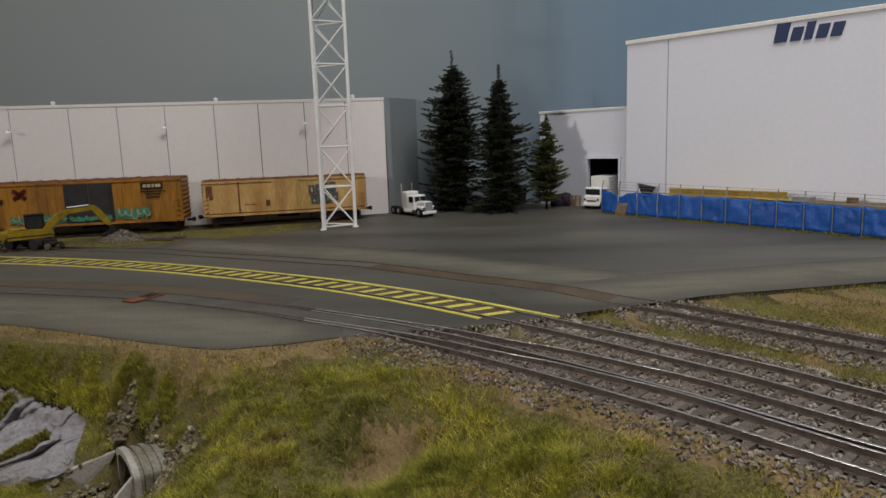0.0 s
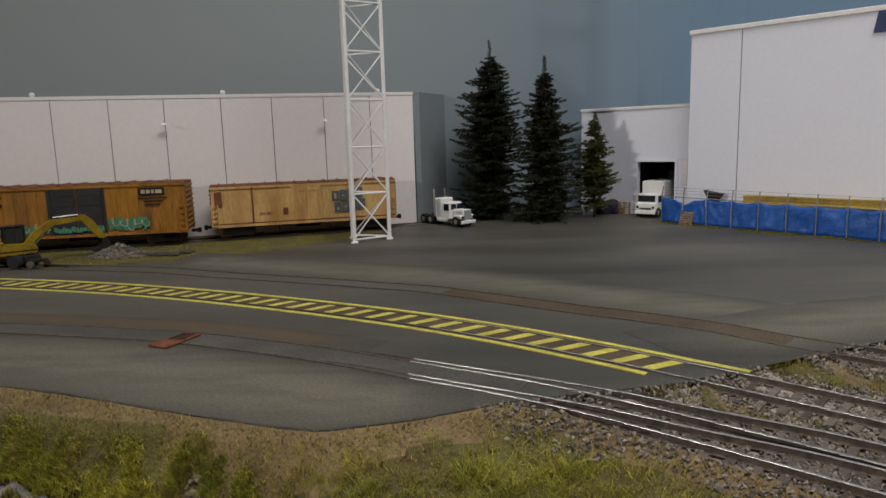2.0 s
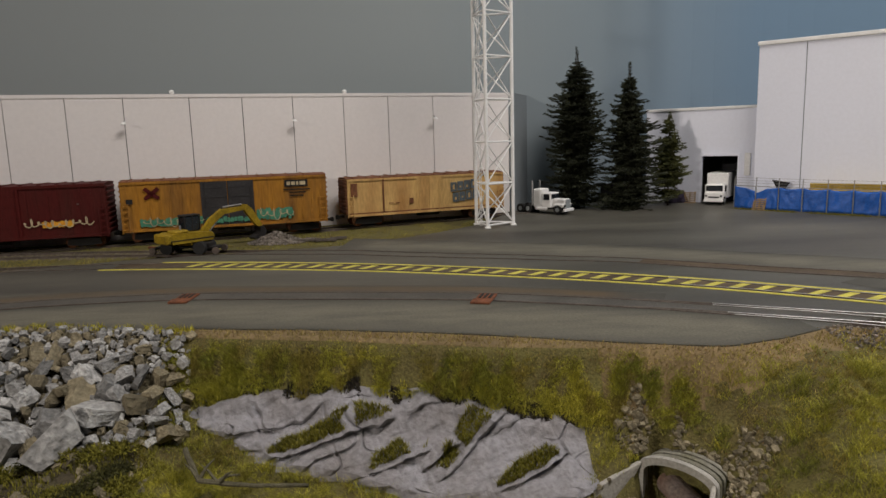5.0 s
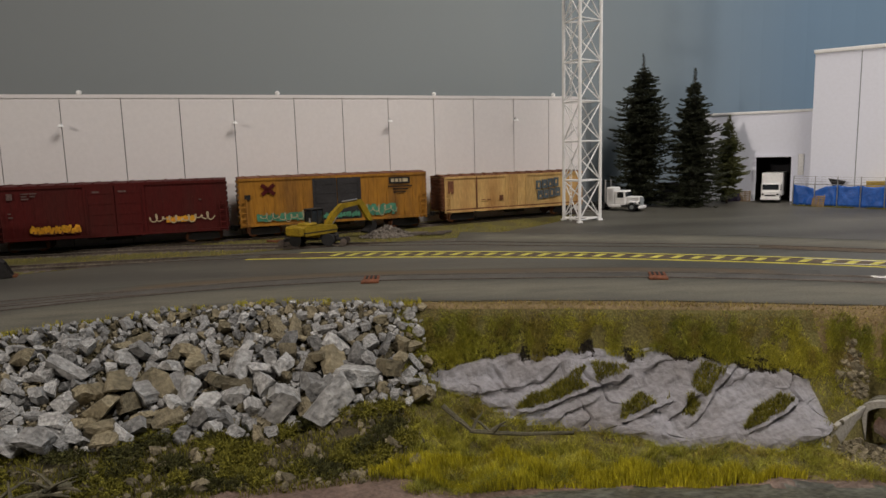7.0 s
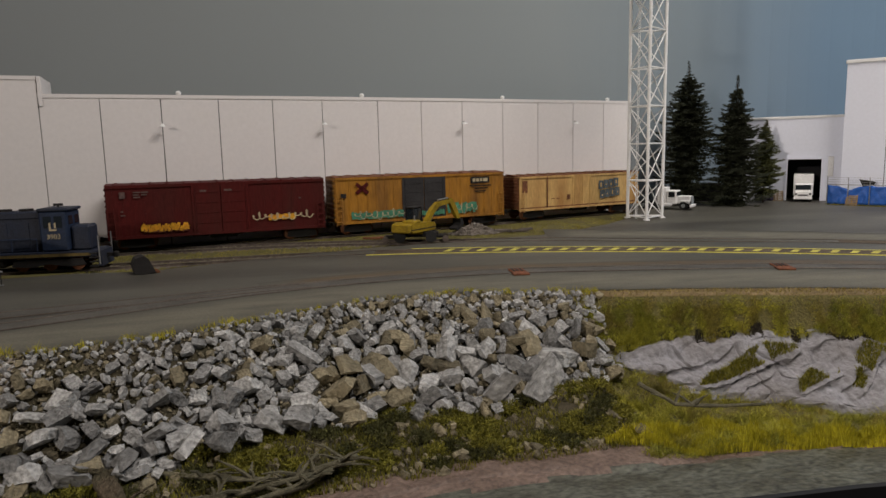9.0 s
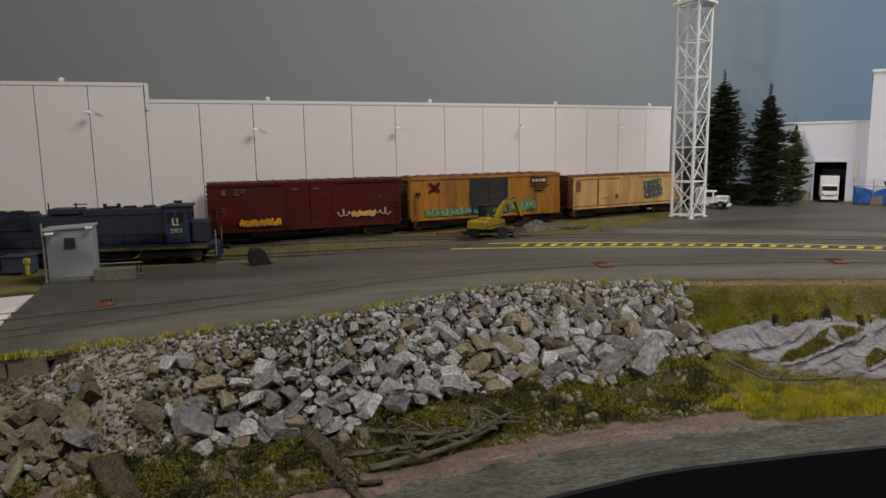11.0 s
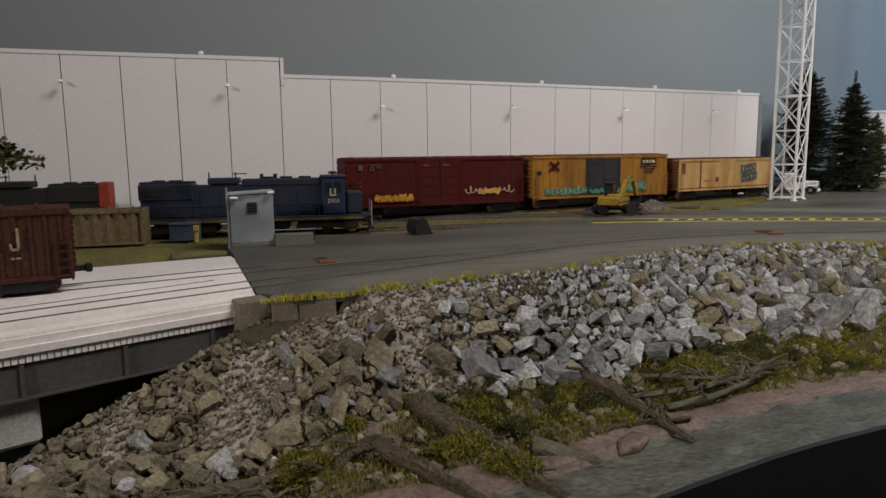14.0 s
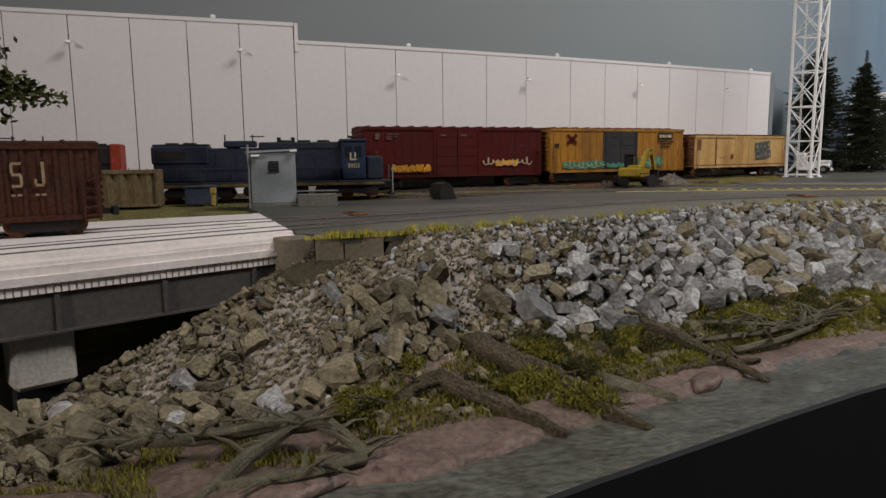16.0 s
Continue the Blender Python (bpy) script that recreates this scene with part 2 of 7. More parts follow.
M_RUSTFILL = material("rusty_brown_infill", (0.10, 0.072, 0.045), 0.75, vary=0.35, scale=40, fine=900, bump=0.3)
M_PURPLE = material("dark_purple_tarpaulin", (0.03, 0.022, 0.045), 0.7, vary=0.3, scale=60)
M_PURPLEBOX = material("blue_grey_box_paint", (0.05, 0.065, 0.10), 0.7, vary=0.3, scale=80)


def brush_asphalt(mat, stain=None):
    """Worn asphalt: long paler and darker streaks, grey-green dust and, on strips, a stain that fades to their edges."""
    nt = mat.node_tree
    link = nt.links.new
    bsdf = nt.nodes["Principled BSDF"]
    coord = nt.nodes.new("ShaderNodeTexCoord")

    def noise_at(scale, stretch, detail=5):
        mp = nt.nodes.new("ShaderNodeMapping")
        mp.inputs["Scale"].default_value = stretch
        mp.inputs["Rotation"].default_value = (0, 0, radians(14))
        tx = nt.nodes.new("ShaderNodeTexNoise")
        tx.inputs["Scale"].default_value, tx.inputs["Detail"].default_value = scale, detail
        link(coord.outputs["Object"], mp.inputs["Vector"])
        link(mp.outputs["Vector"], tx.inputs["Vector"])
        return tx.outputs["Fac"]

    def ramp(fac, stops):
        r = nt.nodes.new("ShaderNodeValToRGB")
        els = r.color_ramp.elements
        els[0].position, els[0].color = stops[0][0], (*stops[0][1], 1)
        els[1].position, els[1].color = stops[-1][0], (*stops[-1][1], 1)
        for pos, col in stops[1:-1]:
            els.new(pos).color = (*col, 1)
        link(fac, r.inputs["Fac"])
        return r.outputs["Color"]

    def mix(kind, fac, a, b):
        m = nt.nodes.new("ShaderNodeMix")
        m.data_type, m.blend_type = "RGBA", kind
        if isinstance(fac, float):
            m.inputs["Factor"].default_value = fac
        else:
            link(fac, m.inputs["Factor"])
        link(a, m.inputs["A"])
        link(b, m.inputs["B"])
        return m.outputs["Result"]

    col = ramp(noise_at(4.0, (1.0, 4.0, 1.0)), [(0.30, (0.046, 0.043, 0.036)), (0.45, (0.066, 0.063, 0.052)), (0.58, (0.084, 0.081, 0.066)), (0.76, (0.122, 0.114, 0.090))])
    streak = ramp(noise_at(26.0, (0.5, 4.5, 1.0), 4), [(0.28, (0.84, 0.84, 0.85)), (0.5, (1.0, 1.0, 1.0)), (0.75, (1.17, 1.15, 1.10))])
    grain = ramp(noise_at(900.0, (1, 1, 1), 2), [(0.3, (0.80, 0.80, 0.80)), (0.7, (1.2, 1.2, 1.2))])
    col = mix("MULTIPLY", 1.0, mix("MULTIPLY", 1.0, col, streak), grain)
    if stain:
        att = nt.nodes.new("ShaderNodeAttribute")
        att.attribute_name = "fade"
        rub = nt.nodes.new("ShaderNodeMapRange")
        rub.inputs["From Min"].default_value, rub.inputs["From Max"].default_value = 0.15, 0.60
        link(noise_at(60.0, (0.5, 1.6, 1.0), 5), rub.inputs["Value"])
        mul = nt.nodes.new("ShaderNodeMath")
        mul.operation = "MULTIPLY"
        link(rub.outputs["Result"], mul.inputs[0])
        link(att.outputs["Fac"], mul.inputs[1])
        tone = nt.nodes.new("ShaderNodeRGB")
        tone.outputs[0].default_value = (*stain, 1)
        col = mix("MIX", mul.outputs[0], col, mix("MULTIPLY", 1.0, tone.outputs[0], grain))
    link(col, bsdf.inputs["Base Color"])


brush_asphalt(M_ASPHALT)
M_STAIN = material("rust_stain_on_asphalt", (0.1, 0.07, 0.04), 0.6, scale=16, fine=1100, bump=0.3, bump_depth=0.0003, spec=0.35)
brush_asphalt(M_STAIN, (0.105, 0.070, 0.036))
M_DUST = material("pale_dust_on_asphalt", (0.16, 0.15, 0.12), 0.7, scale=16, fine=1100, bump=0.3, bump_depth=0.0003, spec=0.3)
brush_asphalt(M_DUST, (0.150, 0.140, 0.106))


def paint_sky(mat):
    """The backdrop shades from grey over the warehouse to a clearer blue over the factory."""
    nt = mat.node_tree
    coord = nt.nodes.new("ShaderNodeTexCoord")
    sep = nt.nodes.new("ShaderNodeSeparateXYZ")
    mr = nt.nodes.new("ShaderNodeMapRange")
    mr.inputs["From Min"].default_value, mr.inputs["From Max"].default_value = -0.9, 0.6
    ramp = nt.nodes.new("ShaderNodeValToRGB")
    els = ramp.color_ramp.elements
    els[0].position, els[0].color = 0.0, (0.22, 0.235, 0.235, 1)
    els[1].position, els[1].color = 1.0, (0.19, 0.32, 0.46, 1)
    for pos, col in ((0.5, (0.255, 0.288, 0.297, 1)), (0.62, (0.20, 0.25, 0.285, 1)), (0.76, (0.15, 0.235, 0.33, 1))):
        e = els.new(pos)
        e.color = col
    nz = nt.nodes.new("ShaderNodeTexNoise")
    nz.inputs["Scale"].default_value, nz.inputs["Detail"].default_value = 3.0, 4
    add = nt.nodes.new("ShaderNodeMath")
    add.operation = "MULTIPLY_ADD"
    add.inputs[1].default_value, add.inputs[2].default_value = 0.10, -0.05
    tot = nt.nodes.new("ShaderNodeMath")
    tot.operation = "ADD"
    nt.links.new(coord.outputs["Object"], sep.inputs[0])
    nt.links.new(coord.outputs["Object"], nz.inputs["Vector"])
    nt.links.new(sep.outputs["X"], mr.inputs["Value"])
    nt.links.new(nz.outputs["Fac"], add.inputs[0])
    nt.links.new(mr.outputs["Result"], tot.inputs[0])
    nt.links.new(add.outputs[0], tot.inputs[1])
    nt.links.new(tot.outputs[0], ramp.inputs["Fac"])
    nt.links.new(ramp.outputs["Color"], nt.nodes["Principled BSDF"].inputs["Base Color"])


paint_sky(M_BACK)

# ---- tools: lengths below are in millimetres ----
def finish(name, bm, mats, parent=None, label="", smooth=False):
    me = bpy.data.meshes.new(name)
    bm.normal_update()
    bm.transform(Matrix.Scale(MM, 4))
    bm.to_mesh(me)
    bm.free()
    for m in (mats if isinstance(mats, (list, tuple)) else [mats]):
        me.materials.append(m)
    if smooth:
        me.shade_smooth()
    ob = new(name, me)
    if parent:
        ob.parent = parent
    if label:
        ob["label"] = label
    return ob


part = finish


def put(x, y, z, rx=0, ry=0, rz=0):
    return pose(x * MM, y * MM, z * MM, rx, ry, rz)


def thing(name, x, y, z, rz=0, label="", category="", group="", kind="", rx=0, ry=0):
    ob = new(name)
    ob.empty_display_size = 0.01
    ob.matrix_basis = put(x, y, z, rx, ry, rz)
    return tagged(ob, label, category, group, kind)


def box(bm, x0, x1, y0, y1, z0, z1, bevel=0.0, mat=0, m=None):
    vs = bmesh.ops.create_cube(bm, size=1.0, matrix=Matrix.Translation(((x0 + x1) / 2, (y0 + y1) / 2, (z0 + z1) / 2)) @ Matrix.Diagonal((x1 - x0, y1 - y0, z1 - z0, 1)))["verts"]
    fs = set(f for v in vs for f in v.link_faces)
    for f in fs:
        f.material_index = mat
    if bevel:
        es = list(set(e for v in vs for e in v.link_edges))
        r = bmesh.ops.bevel(bm, geom=es, offset=bevel, segments=1, affect="EDGES", profile=0.5)
        vs = list(set(v for f in r["faces"] for v in f.verts))
        for f in r["faces"]:
            f.material_index = mat
    if m is not None:
        bmesh.ops.transform(bm, matrix=m, verts=vs)
    return vs


def rod(bm, a, b, r, seg=8, r2=None, mat=0, caps=True):
    a, b = Vector(a), Vector(b)
    d = b - a
    m = Matrix.Translation((a + b) / 2) @ d.to_track_quat("Z", "Y").to_matrix().to_4x4()
    vs = bmesh.ops.create_cone(bm, cap_ends=caps, segments=seg, radius1=r, radius2=r if r2 is None else r2, depth=d.length, matrix=m)["verts"]
    for f in set(f for v in vs for f in v.link_faces):
        f.material_index = mat
    return vs


def ball(bm, x, y, z, r, sub=1, mat=0, squash=(1, 1, 1)):
    m = Matrix.Translation((x, y, z)) @ Matrix.Diagonal((*squash, 1))
    vs = bmesh.ops.create_icosphere(bm, subdivisions=sub, radius=r, matrix=m)["verts"]
    for f in set(f for v in vs for f in v.link_faces):
        f.material_index = mat
    return vs


def slab(bm, pts, z0, z1, mat=0):
    """A flat plate with the plan outline pts between two heights."""
    lo = [bm.verts.new((x, y, z0)) for x, y in pts]
    hi = [bm.verts.new((x, y, z1)) for x, y in pts]
    n = len(pts)
    fs = [bm.faces.new(hi), bm.faces.new(lo[::-1])]
    for i in range(n):
        fs.append(bm.faces.new((lo[i], lo[(i + 1) % n], hi[(i + 1) % n], hi[i])))
    for f in fs:
        f.material_index = mat
    bmesh.ops.recalc_face_normals(bm, faces=fs)
    return fs


def side_plate(bm, pts, y0, y1, mat=0):
    """A plate with the outline pts in x and z, from y0 to y1."""
    a = [bm.verts.new((x, y0, z)) for x, z in pts]
    b = [bm.verts.new((x, y1, z)) for x, z in pts]
    n = len(pts)
    fs = [bm.faces.new(a), bm.faces.new(b[::-1])]
    for i in range(n):
        fs.append(bm.faces.new((a[(i + 1) % n], a[i], b[i], b[(i + 1) % n])))
    for f in fs:
        f.material_index = mat
    bmesh.ops.recalc_face_normals(bm, faces=fs)
    return fs


def curve_at(knots, n):
    """n points evenly along a smooth line through the plan points."""
    k = [Vector((x, y, 0)) for x, y in knots]
    k = [2 * k[0] - k[1]] + k + [2 * k[-1] - k[-2]]
    fine = []
    for i in range(1, len(k) - 2):
        for j in range(24):
            u = j / 24
            a, b, c, d = k[i - 1], k[i], k[i + 1], k[i + 2]
            fine.append(0.5 * ((2 * b) + (c - a) * u + (2 * a - 5 * b + 4 * c - d) * u * u + (3 * b - a - 3 * c + d) * u ** 3))
    fine.append(k[-2])
    s = [0.0]
    for a, b in zip(fine, fine[1:]):
        s.append(s[-1] + (b - a).length)
    out = []
    for i in range(n):
        w = s[-1] * i / (n - 1)
        j = min(max(int(np.searchsorted(s, w)) - 1, 0), len(fine) - 2)
        u = (w - s[j]) / max(s[j + 1] - s[j], 1e-9)
        out.append(fine[j].lerp(fine[j + 1], u))
    return out


def offset_line(pts, d):
    out = []
    for i, p in enumerate(pts):
        t = (pts[min(i + 1, len(pts) - 1)] - pts[max(i - 1, 0)]).normalized()
        out.append(p + Vector((-t.y, t.x, 0)) * d)
    return out


def ribbon(bm, left, right, zf, lift, mat=0):
    vl = [bm.verts.new((p.x, p.y, zf(p.x, p.y) + lift)) for p in left]
    vr = [bm.verts.new((p.x, p.y, zf(p.x, p.y) + lift)) for p in right]
    for i in range(len(vl) - 1):
        f = bm.faces.new((vl[i], vr[i], vr[i + 1], vl[i + 1]))
        f.normal_update()
        if f.normal.z < 0:
            f.normal_flip()
        f.material_index = mat


# ---- the lie of the land ----
EDGE = [(-1100, 60), (-760, 184), (-700, 210), (-652, 220), (-628, 222), (-561, 243), (-505, 256), (-460, 281), (-416, 301), (-362, 306), (-307, 291), (-229, 268), (-160, 245), (-118, 237),
        (-71, 225), (-46, 231), (-15, 245), (2, 238), (65, 180), (95, 152), (128, 120), (200, 50), (320, -80)]
FRONT = [(-1100, -60), (-760, 40), (-605, 100), (-567, 112), (-520, 127), (-470, 142), (-430, 150), (-375, 160), (-310, 160), (-236, 158), (-180, 152), (-128, 140), (0, 80), (120, -20), (320, -180)]
EX, EY = zip(*EDGE)
FX, FY = zip(*FRONT)


ROAD = [(-1100, 60), (-646, 221), (-307, 295), (-226, 277), (-173, 262), (-118, 241), (-93, 232), (-71, 226), (-46, 232), (-15, 245)]


def road_y(x):
    """The front edge of the asphalt; a strip of dirt lies between it and the brow of the bank."""
    return max(edge_y(x), float(np.interp(x, [p[0] for p in ROAD], [p[1] for p in ROAD], right=-500))) if x > -307 else edge_y(x)


def edge_y(x):
    return float(np.interp(x, EX, EY))


def front_y(x):
    return float(np.interp(x, FX, FY))


def yard_z(x, y):
    u = min(max((y - 420) / 290, 0), 1)
    return 6.0 * u * u * (3 - 2 * u)


def smooth(a, b, x):
    u = min(max((x - a) / (b - a), 0), 1)
    return u * u * (3 - 2 * u)


def bumps(x, y, size, seed=0.0):
    return noise.noise(Vector((x / size + seed, y / size - seed, seed * 1.7)))


VERGE = [(-720, 420), (-690, 428), (-600, 442), (-555, 436), (-500, 458), (-400, 492), (-300, 506), (-226, 522), (-162, 562), (-112, 606), (-70, 690), (-55, 760)]
RIGHT = [(-15, 246), (48, 261), (77, 275), (149, 307), (250, 333), (700, 450)]


def verge_y(x):
    return float(np.interp(x, [p[0] for p in VERGE], [p[1] for p in VERGE], right=2000))


def right_y(x):
    return float(np.interp(x, [p[0] for p in RIGHT], [p[1] for p in RIGHT]))


def outcrop_band(x):
    """From the lip to the foot of the rock face, as distances down from the road edge."""
    u = (x + 292) / 164
    lo = float(np.interp(u, (0, 0.06, 0.25, 0.5, 0.75, 0.93, 1), (18, 14.5, 11.5, 10.5, 11.5, 13.5, 17))) + 1.6 * bumps(x, 0, 13, 4) + 1.0 * bumps(x, 0, 5, 14)
    hi = float(np.interp(u, (0, 0.08, 0.25, 0.5, 0.85, 0.95, 1), (18.5, 25, 33, 40, 41, 37, 26))) + 3 * bumps(x, 3, 16, 6)
    return lo, max(hi, lo + 0.5)


CULVERT = (-101.5, 202.5, -57.0, -48.0)
CUL_C, CUL_S = math.cos(radians(-48)), math.sin(radians(-48))


def culvert_local(x, y):
    dx, dy = x - CULVERT[0], y - CULVERT[1]
    return dx * CUL_C + dy * CUL_S, -dx * CUL_S + dy * CUL_C


def land_z(x, y):
    """Height of the ground under grass and stones."""
    d = edge_y(x) - y
    if d <= 0:
        if -662 < x < -629 and d > -3:
            return -9.5
        if x < -655 and y < 368:
            return max(-4 - 0.52 * (-652 - x) - 0.4 * max(y - 232, 0), -75)
        if x > -15 and y < right_y(x):
            return -2.6 + 0.5 * bumps(x, y, 14, 2.0) + 2.0 * smooth(9, 0.5, right_y(x) - y)
        if x > -307 and y < road_y(x) + 1.2:
            return -0.45 + 0.3 * bumps(x, y, 7, 5.0)
        return yard_z(x, y) - 1.5 - (0 if y > verge_y(x) else 0.6)
    rock = float(np.interp(d, (0, 4, 48, 80, 110, 300), (-0.2, -2, -37, -48, -51, -53)))
    steep = float(np.interp(d, (0, 4, 33, 45, 70, 100, 300), (-0.2, -2, -39, -44, -48, -51, -53)))
    k = smooth(-440, -515, x)
    rock = rock * (1 - k) + steep * k
    cliff = float(np.interp(d, (0, 2, 4, 9, 12, 18, 30, 40, 50, 80, 300), (-0.2, -1.2, -5, -15, -21, -32, -43, -50.5, -51.5, -52, -53)))
    hill = float(np.interp(d, (0, 20, 60, 120, 300), (-0.2, -6.5, -22, -40, -52)))
    a, b = smooth(-318, -285, x), smooth(-98, -38, x)
    z = rock * (1 - a) + (cliff * (1 - b) + hill * b) * a
    if x < -640:
        z = max(z - 0.45 * (-640 - x), -51 - 0.02 * d)
    if x < -600:
        z -= 9.0 * smooth(-614, -628, x) * smooth(-674, -662, x) * smooth(30, 5, d)
    if x > -100:
        z -= 12 * math.exp(-((x - 7) / 14) ** 2 - ((y - 179) / 9) ** 2)
        z += 7 * math.exp(-((x + 8) / 9) ** 2 - ((y - 192) / 7) ** 2)
    lx, ly = culvert_local(x, y)
    if -13.4 < lx < 14.4 and -30 < ly < 9:
        z = min(z, -56.0)
    if -134 < x < -110 and y < 206 + (x + 129) * 0.353:
        z = min(z, -53.5)
    fade = smooth(0, 14, d)
    z += b * smooth(8, 40, d) * 6.0 * bumps(x, y, 34, 11.0)
    z += fade * (2.6 * bumps(x, y, 26) + 1.2 * bumps(x, y, 9, 3.1)) * (1 - 0.75 * smooth(70, 95, d) * (1 - b))
    return z

# ---- the room ----
def room_box(name, x0, x1, y0, y1, z0, z1, mat, kind_label):
    bm = bmesh.new()
    box(bm, x0, x1, y0, y1, z0, z1)
    ob = finish(name, bm, mat)
    return tagged(ob, kind_label, "room", kind="structure")


room_box("floor", -2600, 2200, -2200, 2000, -1130, -1100, M_ROOMFLOOR, "dark floor of the layout room")
room_box("ceiling", -2600, 2200, -2200, 2000, 1400, 1430, M_CEIL, "plain white ceiling of the layout room")
room_box("wall_south", -2600, 2200, -2230, -2200, -1100, 1400, M_CEIL, "plain pale wall behind the aisle")
room_box("wall_west", -2630, -2600, -2200, 2000, -1100, 1400, M_CEIL, "plain pale wall of the layout room")
room_box("wall_east", 2200, 2230, -2200, 2000, -1100, 1400, M_CEIL, "plain pale wall of the layout room")
room_box("wall_north", -2600, 2200, 2000, 2030, -1100, 1400, M_CEIL, "plain pale wall behind the backdrop")


def build_backdrop():
    line = curve_at([(-1700, 560), (-1250, 570), (-900, 596), (-500, 650), (-250, 700), (-80, 738), (30, 755), (110, 766), (190, 764), (300, 715), (450, 590), (620, 410), (780, 170), (880, -110)], 120)
    back = offset_line(line, 6)
    bm = bmesh.new()
    rows = []
    for p, q in zip(line, back):
        rows.append([bm.verts.new((p.x, p.y, -120)), bm.verts.new((p.x, p.y, 900)), bm.verts.new((q.x, q.y, 900)), bm.verts.new((q.x, q.y, -120))])
    for a, b in zip(rows, rows[1:]):
        for i in range(4):
            bm.faces.new((a[i], a[(i + 1) % 4], b[(i + 1) % 4], b[i]))
    bmesh.ops.recalc_face_normals(bm, faces=bm.faces[:])
    return tagged(finish("backdrop", bm, M_BACK, smooth=False), "curved blue-grey painted sky backdrop behind the layout", "backdrop", kind="structure")


build_backdrop()


# ---- lines of the tracks and the long wall ----
A_FAR = [(-980, 190), (-750, 270), (-673, 297), (-616, 314), (-549, 330), (-475, 347), (-400, 358)]
A_MAIN = [(-980, 100), (-800, 186), (-740, 218), (-669, 254), (-615, 280), (-553, 307), (-487, 337), (-415, 356), (-367, 361), (-316, 360), (-258, 350), (-195, 337), (-152, 326), (-89, 300), (-46, 277), (-9, 257), (28, 231), (74, 193), (105, 165), (128, 142), (150, 120), (200, 69), (290, -25)]
A_TWO = [(-110, 310), (-66, 291), (-33, 274), (-4, 259), (19, 246), (47, 227), (69, 213), (88, 198), (105, 184), (118, 171), (130, 158), (150, 137), (200, 87), (310, -23)]
B_LINE = [(-900, 472), (-760, 474), (-673, 468), (-590, 467), (-500, 471), (-420, 471), (-340, 460), (-256, 439), (-181, 412), (-115, 382), (-58, 352), (-11, 322), (26, 294), (51, 273), (72, 255), (93, 236), (111, 219), (127, 204), (140, 191), (158, 170), (200, 126), (320, 8)]
C_LINE = [(-620, 528), (-500, 530), (-420, 524), (-357, 513), (-290, 500), (-233, 487), (-191, 470), (-113, 441), (-80, 427), (-48, 414), (-20, 395), (6, 377), (29, 361), (52, 347), (80, 327), (105, 302), (128, 284), (147, 265), (164, 248), (180, 232), (190, 222), (240, 172), (360, 50)]
WALL = [(-1060, 505), (-900, 526), (-821, 535), (-697, 549), (-653, 554.5), (-564, 571), (-430, 600), (-287, 635), (-153, 671), (-72, 694)]
D_LINE = [(-900, 486), (-760, 510), (-590, 541), (-520, 553), (-440, 568), (-342, 589), (-264, 608), (-168, 637), (-125, 651), (-60, 673)]


TRACK_NODES = np.array([(p.x, p.y) for k in (A_MAIN, A_TWO, B_LINE, C_LINE) for p in curve_at(k, 220)])


def min_track(x, y):
    return float(np.sqrt(((TRACK_NODES - (x, y)) ** 2).sum(1).min()))


# ---- ground ----
RIVER_X = (-1100, -760, -654, -598, -537, -484, -441, -388, -329, -232, -134, -60, 320)
RIVER_Y = (0, 85, 121, 133, 152, 171, 181, 188, 191, 190, 172, 110, -200)


def river_y(x):
    return float(np.interp(x, RIVER_X, RIVER_Y))


